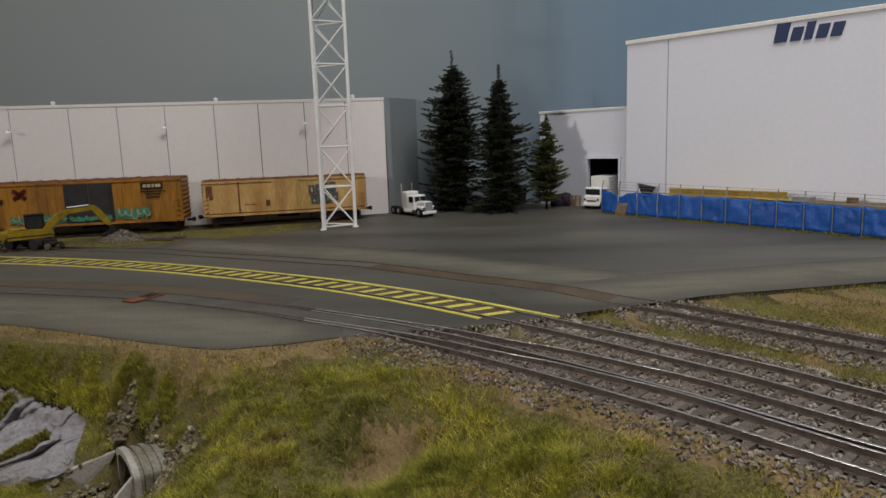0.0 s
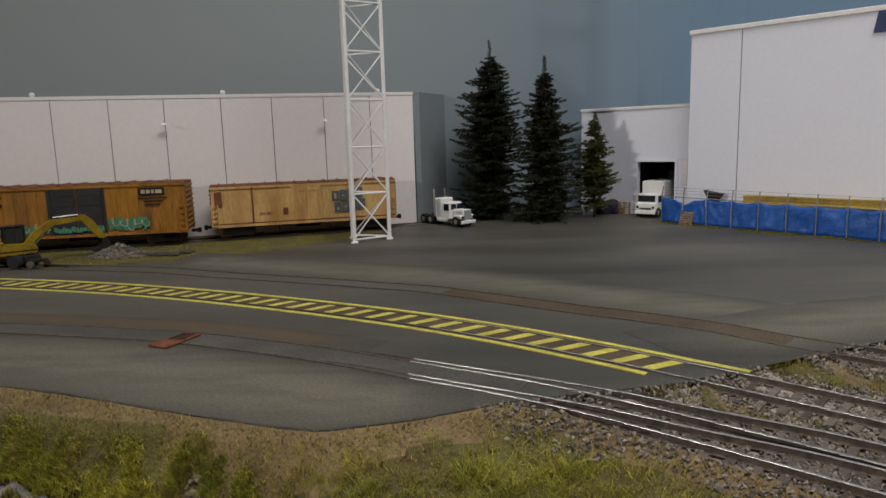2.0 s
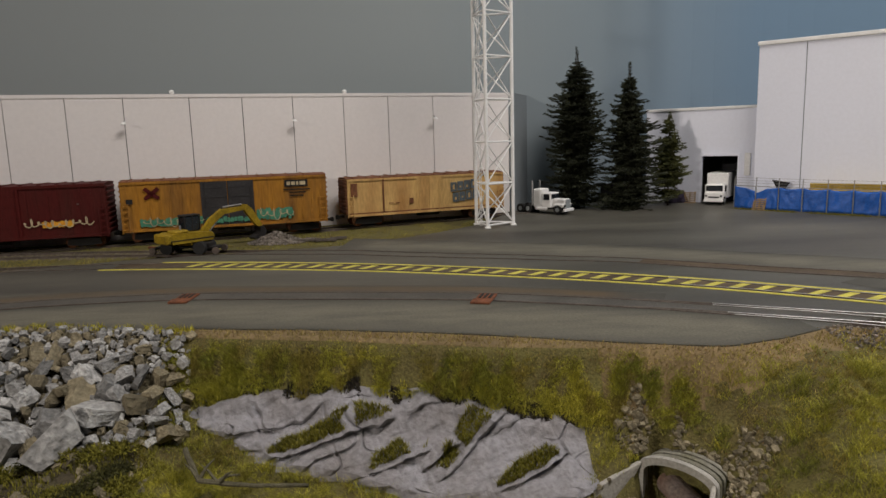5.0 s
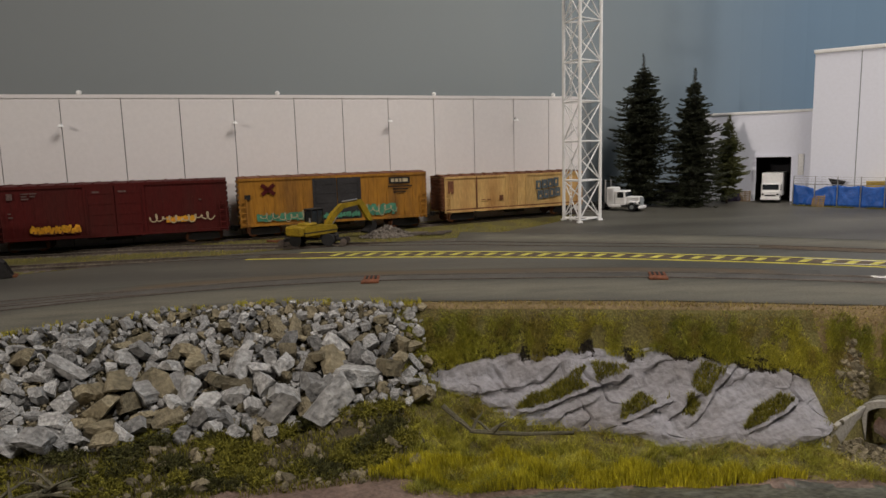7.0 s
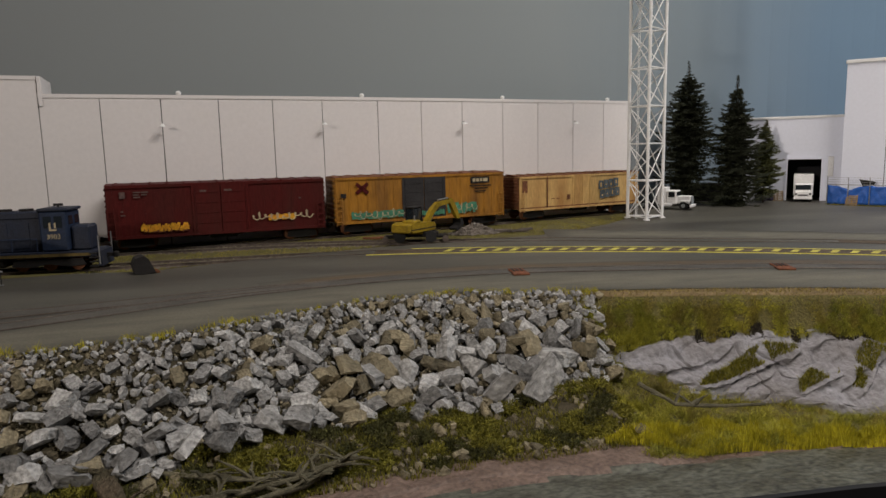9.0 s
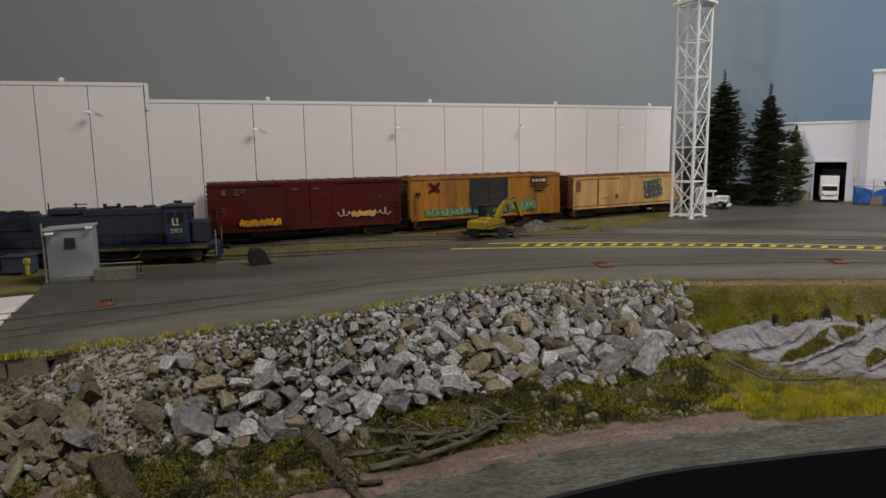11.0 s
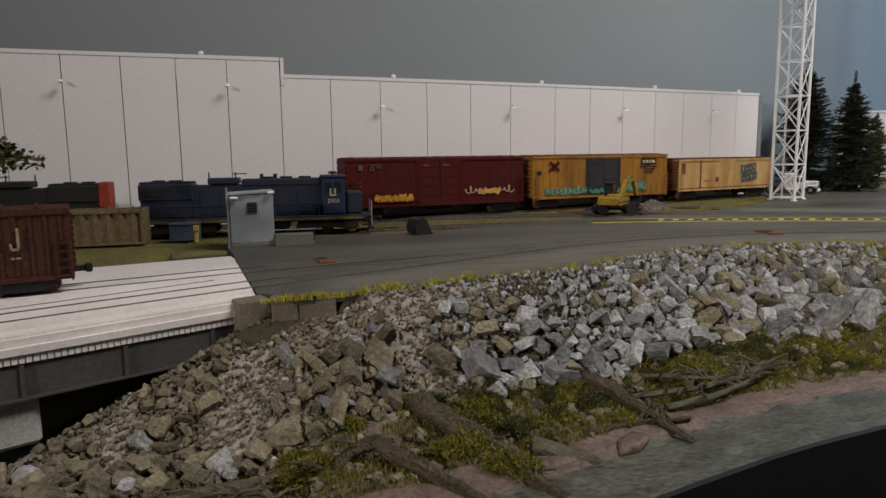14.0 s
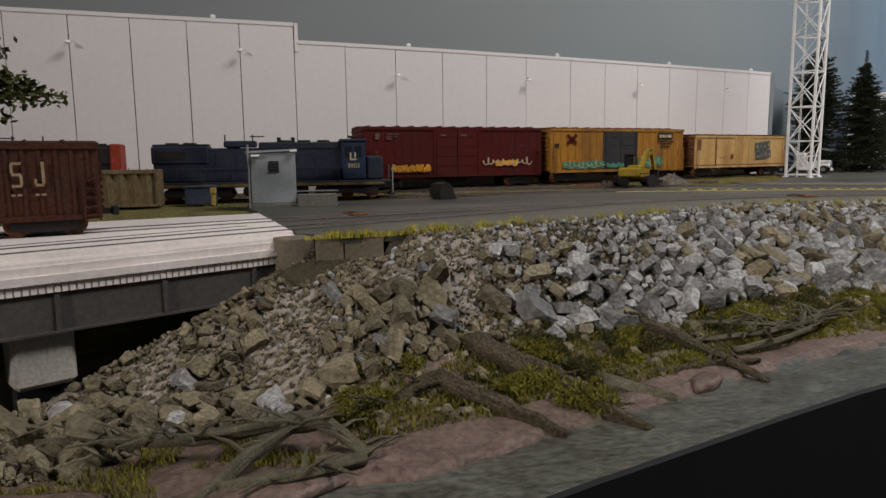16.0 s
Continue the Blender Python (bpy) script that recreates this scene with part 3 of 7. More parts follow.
def build_ground():
    bm = bmesh.new()
    xs = list(np.arange(-1100, -760, 20)) + list(np.arange(-760, 200, 4.5)) + list(np.arange(200, 721, 20))
    cols = []
    for x in xs:
        f, e = front_y(x), edge_y(x)
        r = max(road_y(x), e)
        ys = list(np.linspace(f, e - 0.05, 52)) + list(np.linspace(e + 0.5, r + 1.1, 5)) + list(np.linspace(r + 10, 1000, 26))
        col = []
        for y in ys:
            z = land_z(x, y)
            if y < river_y(x):
                z = -52 + 0.25 * bumps(x, y, 12)
            col.append(bm.verts.new((x, y, z)))
        cols.append(col)
    for a, b in zip(cols, cols[1:]):
        for i in range(len(a) - 1):
            f = bm.faces.new((a[i], b[i], b[i + 1], a[i + 1]))
            c = f.calc_center_median()
            d = edge_y(c.x) - c.y
            w = 5 * bumps(c.x, c.y, 14, 5.0)
            if c.y < river_y(c.x) + 0.5 * w:
                f.material_index = 1
            elif c.y < river_y(c.x) + (20 if c.x < -300 else 8) + w and c.x < -120:
                f.material_index = 2
            elif -291 < c.x < -129 and outcrop_band(c.x)[0] < d < outcrop_band(c.x)[1]:
                f.material_index = 3
            elif c.x > -15 and d <= 0 and c.y < right_y(c.x):
                f.material_index = 5 if min_track(c.x, c.y) < 17 + w else (6 if bumps(c.x, c.y, 16, 19) > -0.05 else 4)
            elif c.x > -120 and (((c.x - 7) / 16) ** 2 + ((c.y - 180) / 10) ** 2 < 1 or (0 < d < 12 + w)):
                f.material_index = 4
            elif d < 2.5 + 0.3 * w and c.x > -300 and c.y < road_y(c.x) + 2:
                f.material_index = 4
            elif c.x > -304 and d > 0:
                f.material_index = 6
            elif c.x < -560 + 3 * w and d > 0:
                f.material_index = 5 if d < 42 + w else 2
            elif d <= 0 and c.x < -60 and c.y > verge_y(c.x):
                f.material_index = 6
            elif d <= 0 and c.x < -690 and 368 < c.y < 450:
                f.material_index = 6
    ob = finish("ground", bm, [M_EARTHSHADE, M_RIVER, M_PINK, M_CLIFF, M_DIRT, M_BALLAST, M_TURF], smooth=True)
    return tagged(ob, "brown earth bank falling from the yard to a grey-green river", "ground", kind="structure")


build_ground()


def build_fascia():
    bm = bmesh.new()
    line = [Vector((x, y, 0)) for x, y in FRONT]
    line = curve_at(FRONT, 80)
    lo = offset_line(line, -0.5)
    rows = []
    for p in line:
        y = front_y(p.x)
        rows.append((bm.verts.new((p.x, y - 0.2, -51.0)), bm.verts.new((p.x, y - 0.2, -420)), bm.verts.new((p.x, y - 2.2, -420)), bm.verts.new((p.x, y - 2.2, -51.4))))
    for a, b in zip(rows, rows[1:]):
        for i in range(4):
            bm.faces.new((a[i], a[(i + 1) % 4], b[(i + 1) % 4], b[i]))
    bmesh.ops.recalc_face_normals(bm, faces=bm.faces[:])
    return tagged(finish("fascia", bm, M_FASCIA), "black front panel along the edge of the layout", "fascia", kind="structure")


build_fascia()

# ---- road and yard ----


def build_yard():
    xs = [p[0] for p in EDGE if -629 < p[0] < -307] + list(range(-307, -20, 8))
    front = [(-662, 236), (-646, 221)] + [(p.x, p.y) for p in curve_at([(x, road_y(x) + 0.5 * bumps(x, 0, 9, 4)) for x in xs], 120)] + [(-15, 246)]
    outline = front + RIGHT[1:] + [(700, 790), (40, 800)] + VERGE[::-1][:-1] + [(-690, 400), (-683, 364)]
    bm = bmesh.new()
    vs = [bm.verts.new((x, y, 0)) for x, y in outline]
    face = bm.faces.new(vs)
    bmesh.ops.triangulate(bm, faces=[face])
    for _ in range(5):
        es = [e for e in bm.edges if e.calc_length() > 40]
        if not es:
            break
        bmesh.ops.subdivide_edges(bm, edges=es, cuts=1)
        bmesh.ops.triangulate(bm, faces=bm.faces[:])
    for v in bm.verts:
        v.co.z = yard_z(v.co.x, v.co.y)
    for f in bm.faces:
        if f.normal.z < 0:
            f.normal_flip()
    r = bmesh.ops.extrude_face_region(bm, geom=bm.faces[:])
    low = [v for v in r["geom"] if isinstance(v, bmesh.types.BMVert)]
    for v in low:
        v.co.z -= 3.2
    bmesh.ops.recalc_face_normals(bm, faces=bm.faces[:])
    return tagged(finish("road", bm, M_ASPHALT), "dark grey worn asphalt yard with dusty edges", "road", kind="structure")


build_yard()

# ---- tracks ----
def rail_pair(name, knots, top, shiny, label, a=0.0, b=1.0, gauge=15.6):
    pts = curve_at(knots, 150)
    n = len(pts)
    pts = pts[int(a * (n - 1)):int(b * (n - 1)) + 1]
    track = thing(name, 0, 0, 0, label=label, category="track", group="railway tracks")
    for side in (-1, 1):
        bm = bmesh.new()
        mid = offset_line(pts, side * gauge / 2)
        prof = [(-0.9, -2.4), (-0.3, -2.0), (-0.3, -0.7), (-0.45, -0.5), (-0.45, -0.22), (-0.34, -0.06), (-0.15, 0), (0.15, 0), (0.34, -0.06), (0.45, -0.22), (0.45, -0.5), (0.3, -0.7), (0.3, -2.0), (0.9, -2.4)]
        rings = []
        for off, dz in prof:
            rings.append([bm.verts.new((p.x, p.y, yard_z(p.x, p.y) + top + dz)) for p in offset_line(mid, off)])
        for j in range(len(prof) - 1):
            for i in range(len(mid) - 1):
                f = bm.faces.new((rings[j][i], rings[j][i + 1], rings[j + 1][i + 1], rings[j + 1][i]))
                f.material_index = (1 if mid[i].x > -48 else 2) if 4 <= j <= 8 else 0
                f.smooth = 4 <= j <= 8
        bmesh.ops.recalc_face_normals(bm, faces=bm.faces[:])
        part("rail", bm, [M_BROWN, M_RAILTOP if shiny else M_RAILDULL, M_RAILDULL], track)
    return track, pts


RAIL_TOP = 0.7
rail_pair("railway_track", A_MAIN, RAIL_TOP, True, "steel rails set in the asphalt, then on wooden ties in ballast")
rail_pair("railway_track", A_TWO, RAIL_TOP, True, "steel rails of a turnout leaving the road crossing")
rail_pair("railway_track", A_FAR, RAIL_TOP, False, "rusty rails of a turnout set in the asphalt")
rail_pair("railway_track", B_LINE, RAIL_TOP, True, "steel rails between yellow hatched paint on the asphalt")
rail_pair("railway_track", C_LINE, RAIL_TOP, False, "rusty rails set in the asphalt before the yard")
rail_pair("railway_track", D_LINE, RAIL_TOP, False, "rusty siding rails along the white wall")

# ---- stained strips between rails and dusty edges ----
def stained_strip(name, knots, wide, mat, x0, x1, lift, label):
    pts = [p for p in curve_at(knots, 260) if x0 < p.x < x1]
    bm = bmesh.new()
    ribbon(bm, offset_line(pts, wide), offset_line(pts, -wide), yard_z, lift)
    r = bmesh.ops.extrude_face_region(bm, geom=bm.faces[:])
    for v in r["geom"]:
        if isinstance(v, bmesh.types.BMVert):
            v.co.z -= 0.5
    bmesh.ops.recalc_face_normals(bm, faces=bm.faces[:])
    return tagged(finish(name, bm, mat), label, "road", kind="structure")


stained_strip("track_infill", A_MAIN, 7.2, M_INFILL, -650, -8, 0.22, "rust-stained infill between the rails")
stained_strip("track_infill", B_LINE, 6.6, M_RUSTFILL, -400, 50, 0.2, "rust-stained infill between the rails")
stained_strip("track_infill", A_FAR, 7.2, M_INFILL, -660, -430, 0.26, "rust-stained infill between the rails")

stained_strip("track_infill", C_LINE, 6.8, M_RUSTFILL, -40, 105, 0.2, "rust-stained infill between the rails")


def faded_strip(name, far, near, mat, lift, label, power=0.7):
    """A thin flush strip between two plan lines, whose stain fades out towards both."""
    bm = bmesh.new()
    lay = bm.loops.layers.color.new("fade")
    n = 7
    rows = []
    for p, q in zip(far, near):
        rows.append([bm.verts.new((*(p.lerp(q, k / (n - 1))).xy, 0)) for k in range(n)])
    for r in rows:
        for v in r:
            v.co.z = yard_z(v.co.x, v.co.y) + lift
    for i, (a, b) in enumerate(zip(rows, rows[1:])):
        for k in range(n - 1):
            f = bm.faces.new((a[k], a[k + 1], b[k + 1], b[k]))
            f.normal_update()
            if f.normal.z < 0:
                f.normal_flip()
            for lp in f.loops:
                kk = next(m for m in range(n) for r in (a, b) if r[m] is lp.vert)
                ii = i if lp.vert in a else i + 1
                w = math.sin(math.pi * kk / (n - 1)) ** power * min(1.0, ii / 6, (len(rows) - 1 - ii) / 6)
                lp[lay] = (w, w, w, 1)
    return tagged(finish(name, bm, mat), label, "road", kind="structure")


def dusty_front():
    """The paler dusty strip of road between the front track and the bank."""
    pts = [p for p in curve_at(A_MAIN, 300) if -652 < p.x < -22]
    near = [Vector((p.x, min(road_y(p.x) + 0.3 + 0.9 * bumps(p.x, 0, 12, 3), p.y - 12), 0)) for p in pts]
    far = [Vector((p.x, p.y - 9.5, 0)) for p in pts]
    faded_strip("road_shoulder", far, near, M_DUST, 0.14, "pale dusty greenish strip of asphalt along the bank", 0.35)


def track_stains():
    line = [p for p in curve_at(A_MAIN, 300) if -470 < p.x < -70]
    faded_strip("road_stain", offset_line(line, 27), offset_line(line, 8), M_STAIN, 0.15, "brown rust stain on the asphalt behind the front track")
    line = [p for p in curve_at(C_LINE, 300) if -250 < p.x < 100]
    faded_strip("road_stain", offset_line(line, 60), offset_line(line, 8), M_DUST, 0.15, "pale dusty asphalt behind the rear track")
    line = [p for p in curve_at([(x, right_y(x) + 14) for x in range(60, 520, 30)], 60)]
    faded_strip("road_stain", offset_line(line, 45), offset_line(line, -14), M_DUST, 0.16, "pale dusty asphalt along the grass")


dusty_front()
track_stains()

# ---- yellow hatching round the striped track ----
def build_hatching():
    line = pts = curve_at(B_LINE, 1200)
    a = min(range(1200), key=lambda i: abs(pts[i].x + 372))
    b = min(range(1200), key=lambda i: abs(pts[i].x - 58))
    pts = pts[a:b]
    bm = bmesh.new()
    for side, x0, x1 in ((-1, -402, 45), (1, -368, 66)):
        own = [p for p in line if x0 < p.x < x1]
        ribbon(bm, offset_line(own, side * 10.6), offset_line(own, side * 13.2), yard_z, 0.35)
    far, near = offset_line(pts, 6.8), offset_line(pts, -6.8)
    i = 30
    while i < len(pts) - 6:
        j = min(i + 4, len(pts) - 1)
        k = 5
        q = [far[i], far[j], near[max(j - k, 0)], near[max(i - k, 0)]]
        f = bm.faces.new([bm.verts.new((p.x, p.y, yard_z(p.x, p.y) + 0.35)) for p in q])
        f.normal_update()
        if f.normal.z < 0:
            f.normal_flip()
        i += 11
    r = bmesh.ops.extrude_face_region(bm, geom=bm.faces[:])
    for v in r["geom"]:
        if isinstance(v, bmesh.types.BMVert):
            v.co.z -= 0.6
    bmesh.ops.recalc_face_normals(bm, faces=bm.faces[:])
    return tagged(finish("road_marking", bm, M_YELLOW), "worn yellow hatched lines painted along the track", "road marking", kind="structure")


build_hatching()


# ---- long white warehouse wall ----
WALL_PTS = curve_at(WALL, 800)


def wall_near(x):
    i = min(range(800), key=lambda k: abs(WALL_PTS[k].x - x))
    t = (WALL_PTS[min(i + 1, 799)] - WALL_PTS[max(i - 1, 0)]).normalized()
    return WALL_PTS[i], math.degrees(math.atan2(t.y, t.x))


SEAM_X = [-1035, -992, -949, -906, -864, -821, -778.5, -736.5, -696.5, -653, -609, -563.5, -518, -473, -428, -376, -331, -287, -241, -198, -153.5, -112, -72]


def build_warehouse():
    house = thing("warehouse", -400, 640, 0, label="long white panelled warehouse wall behind the siding", category="building")
    inv = Matrix.Translation((400, -640, 0))
    for x0, x1 in zip(SEAM_X, SEAM_X[1:]):
        p, q = wall_near(x0)[0], wall_near(x1)[0]
        t = (q - p).normalized()
        nrm = Vector((-t.y, t.x, 0))
        top = 143.5 if x1 <= -652 else 129.5
        a, b = p + t * 0.34, q - t * 0.34
        bm = bmesh.new()
        slab(bm, [(v.x, v.y) for v in (a, b, b + nrm * 6, a + nrm * 6)], -2, top - 3)
        bmesh.ops.transform(bm, matrix=inv, verts=bm.verts[:])
        part("panel", bm, M_WALL, house)
        bm = bmesh.new()
        a, b = p - nrm * 0.5, q - nrm * 0.5
        slab(bm, [(v.x, v.y) for v in (a, b, b + nrm * 8, a + nrm * 8)], top - 3, top)
        bmesh.ops.transform(bm, matrix=inv, verts=bm.verts[:])
        part("coping", bm, M_WALL, house)
    # joints stand back behind the panels, and the gable end closes the wall
    bm = bmesh.new()
    for x in SEAM_X[1:-1]:
        p, a = wall_near(x)
        box(bm, -1.2, 1.2, 1.6, 7, -2, 126, m=inv @ Matrix.Translation(p) @ Matrix.Rotation(radians(a), 4, "Z"))
    part("joint", bm, M_SEAM, house, "dark joints between the panels")
    # the gable's dark grey puts the shade of the unlit end into its colour
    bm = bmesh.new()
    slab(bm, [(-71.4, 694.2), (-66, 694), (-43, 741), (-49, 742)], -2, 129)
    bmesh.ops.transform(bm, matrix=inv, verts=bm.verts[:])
    part("gable", bm, M_ROOFGABLESHADE, house, "end wall with its shade painted in as dark grey")
    bm = bmesh.new()
    slab(bm, [(-652.4, 553.6), (-649.6, 554.2), (-660, 606), (-664, 605)], 120, 143.2)
    bmesh.ops.transform(bm, matrix=inv, verts=bm.verts[:])
    part("step", bm, M_WALL, house)
    return house


build_warehouse()


# ---- right-hand factory ----
def build_factory():
    house = thing("factory", 176, 652, 0, rz=-42, label="tall white factory with a navy wall sign", category="building")
    # local x runs along the front, y goes back
    bm = bmesh.new()
    box(bm, 0, 42.5, 0, 6, -2, 167)
    part("panel", bm, M_WALLB, house)
    bm = bmesh.new()
    box(bm, 43.3, 330, 0, 6, -2, 167)
    part("panel", bm, M_WALLB, house)
    bm = bmesh.new()
    box(bm, 41, 45, 1.2, 7, -2, 166)
    part("joint", bm, M_ROOFGABLESHADE, house)
    bm = bmesh.new()
    box(bm, -1.5, 331, -1.5, 8, 167, 171, bevel=0.5)
    part("coping", bm, M_WHITE, house)
    bm = bmesh.new()
    box(bm, 0.2, 6, 6, 56, -2, 167)
    part("side_wall", bm, M_WALLB, house)
    bm = bmesh.new()
    box(bm, 0, 330, 8, 56, 160, 164)
    part("roof", bm, M_ROOFGABLESHADE, house)
    return house


def build_dock():
    house = thing("loading_dock_building", 97, 744, 0, rz=-39, label="low white building with an open loading door", category="building")
    # local x: 0 at the left end; the opening lies at 62 to 99
    for x0, x1, z0, z1 in ((0, 62, -2, 107), (99, 150, -2, 107), (62, 99, 57, 107)):
        bm = bmesh.new()
        box(bm, x0, x1, 0, 5, z0, z1)
        part("panel", bm, M_WALLB, house)
    bm = bmesh.new()
    box(bm, -1, 150, -1, 7, 107, 110, bevel=0.4)
    part("coping", bm, M_WHITE, house)
    bm = bmesh.new()
    box(bm, 26, 150, 8, 26, 100, 104)
    part("roof", bm, M_ROOFGABLESHADE, house)
    bm = bmesh.new()
    for a in ((56, 60, 5, 50), (101, 105, 5, 50), (56, 105, 50, 54)):
        box(bm, *a, -2, 62)
    box(bm, 56, 105, 5, 54, 62, 66)
    part("inside", bm, M_DARKROOM, house, "dark inside of the loading bay")
    for x0, x1, z0, z1 in ((59.5, 62, 0, 60), (99, 101.5, 0, 60), (62, 99, 57, 60)):
        bm = bmesh.new()
        box(bm, x0, x1, -1.2, 0, z0, z1)
        part("door_frame", bm, M_WALLB, house)
    bm = bmesh.new()
    box(bm, 106, 112, -2.5, 0, 36, 60, bevel=0.5)
    part("downpipe_box", bm, M_WHITE, house)
    return house


build_factory()
build_dock()

# ---- freight cars ----
def line_pose(knots, x):
    pts = curve_at(knots, 600)
    i = min(range(600), key=lambda k: abs(pts[k].x - x))
    t = (pts[min(i + 2, 599)] - pts[max(i - 2, 0)]).normalized()
    return pts[i], math.degrees(math.atan2(t.y, t.x))


def bogie(parent, x, z=0.0, gauge=17.0, s=1.0):
    bm = bmesh.new()
    for y in (-1, 1):
        side_plate(bm, [(x - 13 * s, 3.0 * s), (x - 12 * s, 7.5 * s), (x - 5 * s, 9.5 * s), (x + 5 * s, 9.5 * s), (x + 12 * s, 7.5 * s), (x + 13 * s, 3 * s), (x + 5 * s, 2.2 * s), (x - 5 * s, 2.2 * s)], y * 12.5 * s - 1, y * 12.5 * s + 1)
    box(bm, x - 4 * s, x + 4 * s, -12 * s, 12 * s, 5 * s, 9.5 * s)
    t = part("bogie", bm, M_DARK, parent)
    for dx in (-10 * s, 10 * s):
        bm = bmesh.new()
        for y in (-1, 1):
            rod(bm, (x + dx, y * gauge * 0.47, 5.2 * s), (x + dx, y * (gauge * 0.47 + 2.2), 5.2 * s), 5.0 * s, 14)
        rod(bm, (x + dx, -gauge * 0.47, 5.2 * s), (x + dx, gauge * 0.47, 5.2 * s), 1.2 * s, 8)
        part("wheelset", bm, M_RUST, t)


def coupler(parent, x, sgn):
    bm = bmesh.new()
    box(bm, min(x, x + sgn * 6), max(x, x + sgn * 6), -1.2, 1.2, 7.5, 10)
    box(bm, min(x + sgn * 5, x + sgn * 8), max(x + sgn * 5, x + sgn * 8), -2, 2, 6.8, 10.8, bevel=0.5)
    part("coupler", bm, M_DARK, parent)


def ladder(parent, x0, x1, y, z0, z1, n, mat, thick=0.4):
    bm = bmesh.new()
    for x in (x0, x1):
        rod(bm, (x, y, z0), (x, y, z1), thick, 5)
    for i in range(n):
        z = z0 + (z1 - z0) * (i + 0.5) / n
        rod(bm, (x0, y, z), (x1, y, z), thick * 0.8, 5)
    part("ladder", bm, mat, parent)


def boxcar(name, x, y, z, rz, length, width, z0, z1, paint, door, ribs, label, roof_mat=None, door_w=40, ends=None, rib=0.45):
    car = thing(name, x, y, z, rz, label=label, category="boxcar", group="freight cars")
    L, W = length / 2, width / 2
    bm = bmesh.new()
    box(bm, -L, L, -W, W, z0, z1 - 1.2, bevel=0.5)
    part("body", bm, paint, car)
    # outside posts
    for sgn in (-1, 1):
        k = 0
        for i in range(ribs):
            u = -L + 4 + (length - 8) * i / (ribs - 1)
            if abs(u) < door_w / 2 + 1.5:
                continue
            bm = bmesh.new()
            box(bm, u - 0.7, u + 0.7, sgn * W - rib, sgn * W + rib, z0 + 1, z1 - 2)
            part("side_post", bm, paint, car)
    bm = bmesh.new()
    for sgn in (-1, 1):
        box(bm, -L, L, sgn * W - 1.0, sgn * W + 1.0, z0 - 1.4, z0 + 0.8)
    part("side_sill", bm, paint, car)
    bm = bmesh.new()
    for sgn in (-1, 1):
        box(bm, -L, L, sgn * W - 0.9, sgn * W + 0.9, z1 - 3, z1 - 1)
    part("top_rail", bm, paint, car)
    # doors
    for sgn in (-1, 1):
        for dx in ((-0.5, 0.0), (0.0, 0.5)):
            bm = bmesh.new()
            y0, y1 = sorted((sgn * (W - 0.2), sgn * (W + 0.75)))
            box(bm, dx[0] * door_w + 0.3, dx[1] * door_w - 0.3, y0, y1, z0 + 0.5, z1 - 2.5, bevel=0.25)
            d = part("door", bm, door, car)
            bm = bmesh.new()
            yy = sgn * (W + 0.72)
            for zz in (0.2, 0.4, 0.6, 0.8):
                h = z0 + (z1 - z0) * zz
                box(bm, dx[0] * door_w + 1.5, dx[1] * door_w - 1.5, min(yy - 0.3, yy + 0.3), max(yy - 0.3, yy + 0.3), h - 0.4, h + 0.4)
            part("stiffener", bm, door, d)
            bm = bmesh.new()
            xm = dx[0] * door_w + (3 if dx[0] < 0 else door_w * 0.5 - 3)
            rod(bm, (xm, sgn * (W + 1.0), z0 + 1), (xm, sgn * (W + 1.0), z1 - 4), 0.35, 6)
            part("lock_rod", bm, door, d)
    # roof with cross ribs
    bm = bmesh.new()
    side_pts = [(-W - 0.6, z1 - 1.2), (-W - 0.6, z1 - 0.6), (0, z1 + 0.6), (W + 0.6, z1 - 0.6), (W + 0.6, z1 - 1.2)]
    a = [bm.verts.new((-L - 0.5, py, pz)) for py, pz in side_pts]
    b = [bm.verts.new((L + 0.5, py, pz)) for py, pz in side_pts]
    bm.faces.new(a)
    bm.faces.new(b[::-1])
    for i in range(5):
        bm.faces.new((a[i], a[(i + 1) % 5], b[(i + 1) % 5], b[i]))
    bmesh.ops.recalc_face_normals(bm, faces=bm.faces[:])
    roof = part("roof", bm, roof_mat or paint, car)
    for i in range(int(length / 13)):
        u = -L + 6 + i * 13
        bm = bmesh.new()
        box(bm, u - 0.5, u + 0.5, -W, W, z1 - 0.4, z1 + 0.7)
        part("roof_rib", bm, roof_mat or paint, roof)
    # corrugated ends
    for sgn in (-1, 1):
        nr = 9
        bm = bmesh.new()
        box(bm, sgn * L - 0.3, sgn * L + 0.3, -W + 0.6, W - 0.6, z0 + 0.5, z1 - 2)
        end = part("end_panel", bm, ends or paint, car)
        for i in range(nr):
            zz = z0 + 3 + (z1 - z0 - 7) * i / (nr - 1)
            bm = bmesh.new()
            rod(bm, (sgn * (L + 0.1), -W + 1.5, zz), (sgn * (L + 0.1), W - 1.5, zz), 1.3, 6)
            part("corrugation", bm, ends or paint, end)
        for sy in (-1, 1):
            xx = sgn * (L - 3)
            ladder(car, min(xx - 3.2, xx + 2.2), max(xx - 3.2, xx + 2.2), sy * (W + 1.5), z0 - 2, z0 + (z1 - z0) * 0.55, 5, paint)
    bm = bmesh.new()
    box(bm, -L + 3, L - 3, -3, 3, 8.5, z0 - 0.5)
    for dx in (-L * 0.2, L * 0.12):
        box(bm, dx - 7, dx + 7, -8, 6, 7.5, z0 - 0.5, bevel=1)
    rod(bm, (-10, -9, 9), (12, -9, 9), 3, 10)
    part("underframe", bm, M_DARK, car)
    for sgn in (-1, 1):
        bogie(car, sgn * (L - 20))
        coupler(car, sgn * L, sgn)
    return car


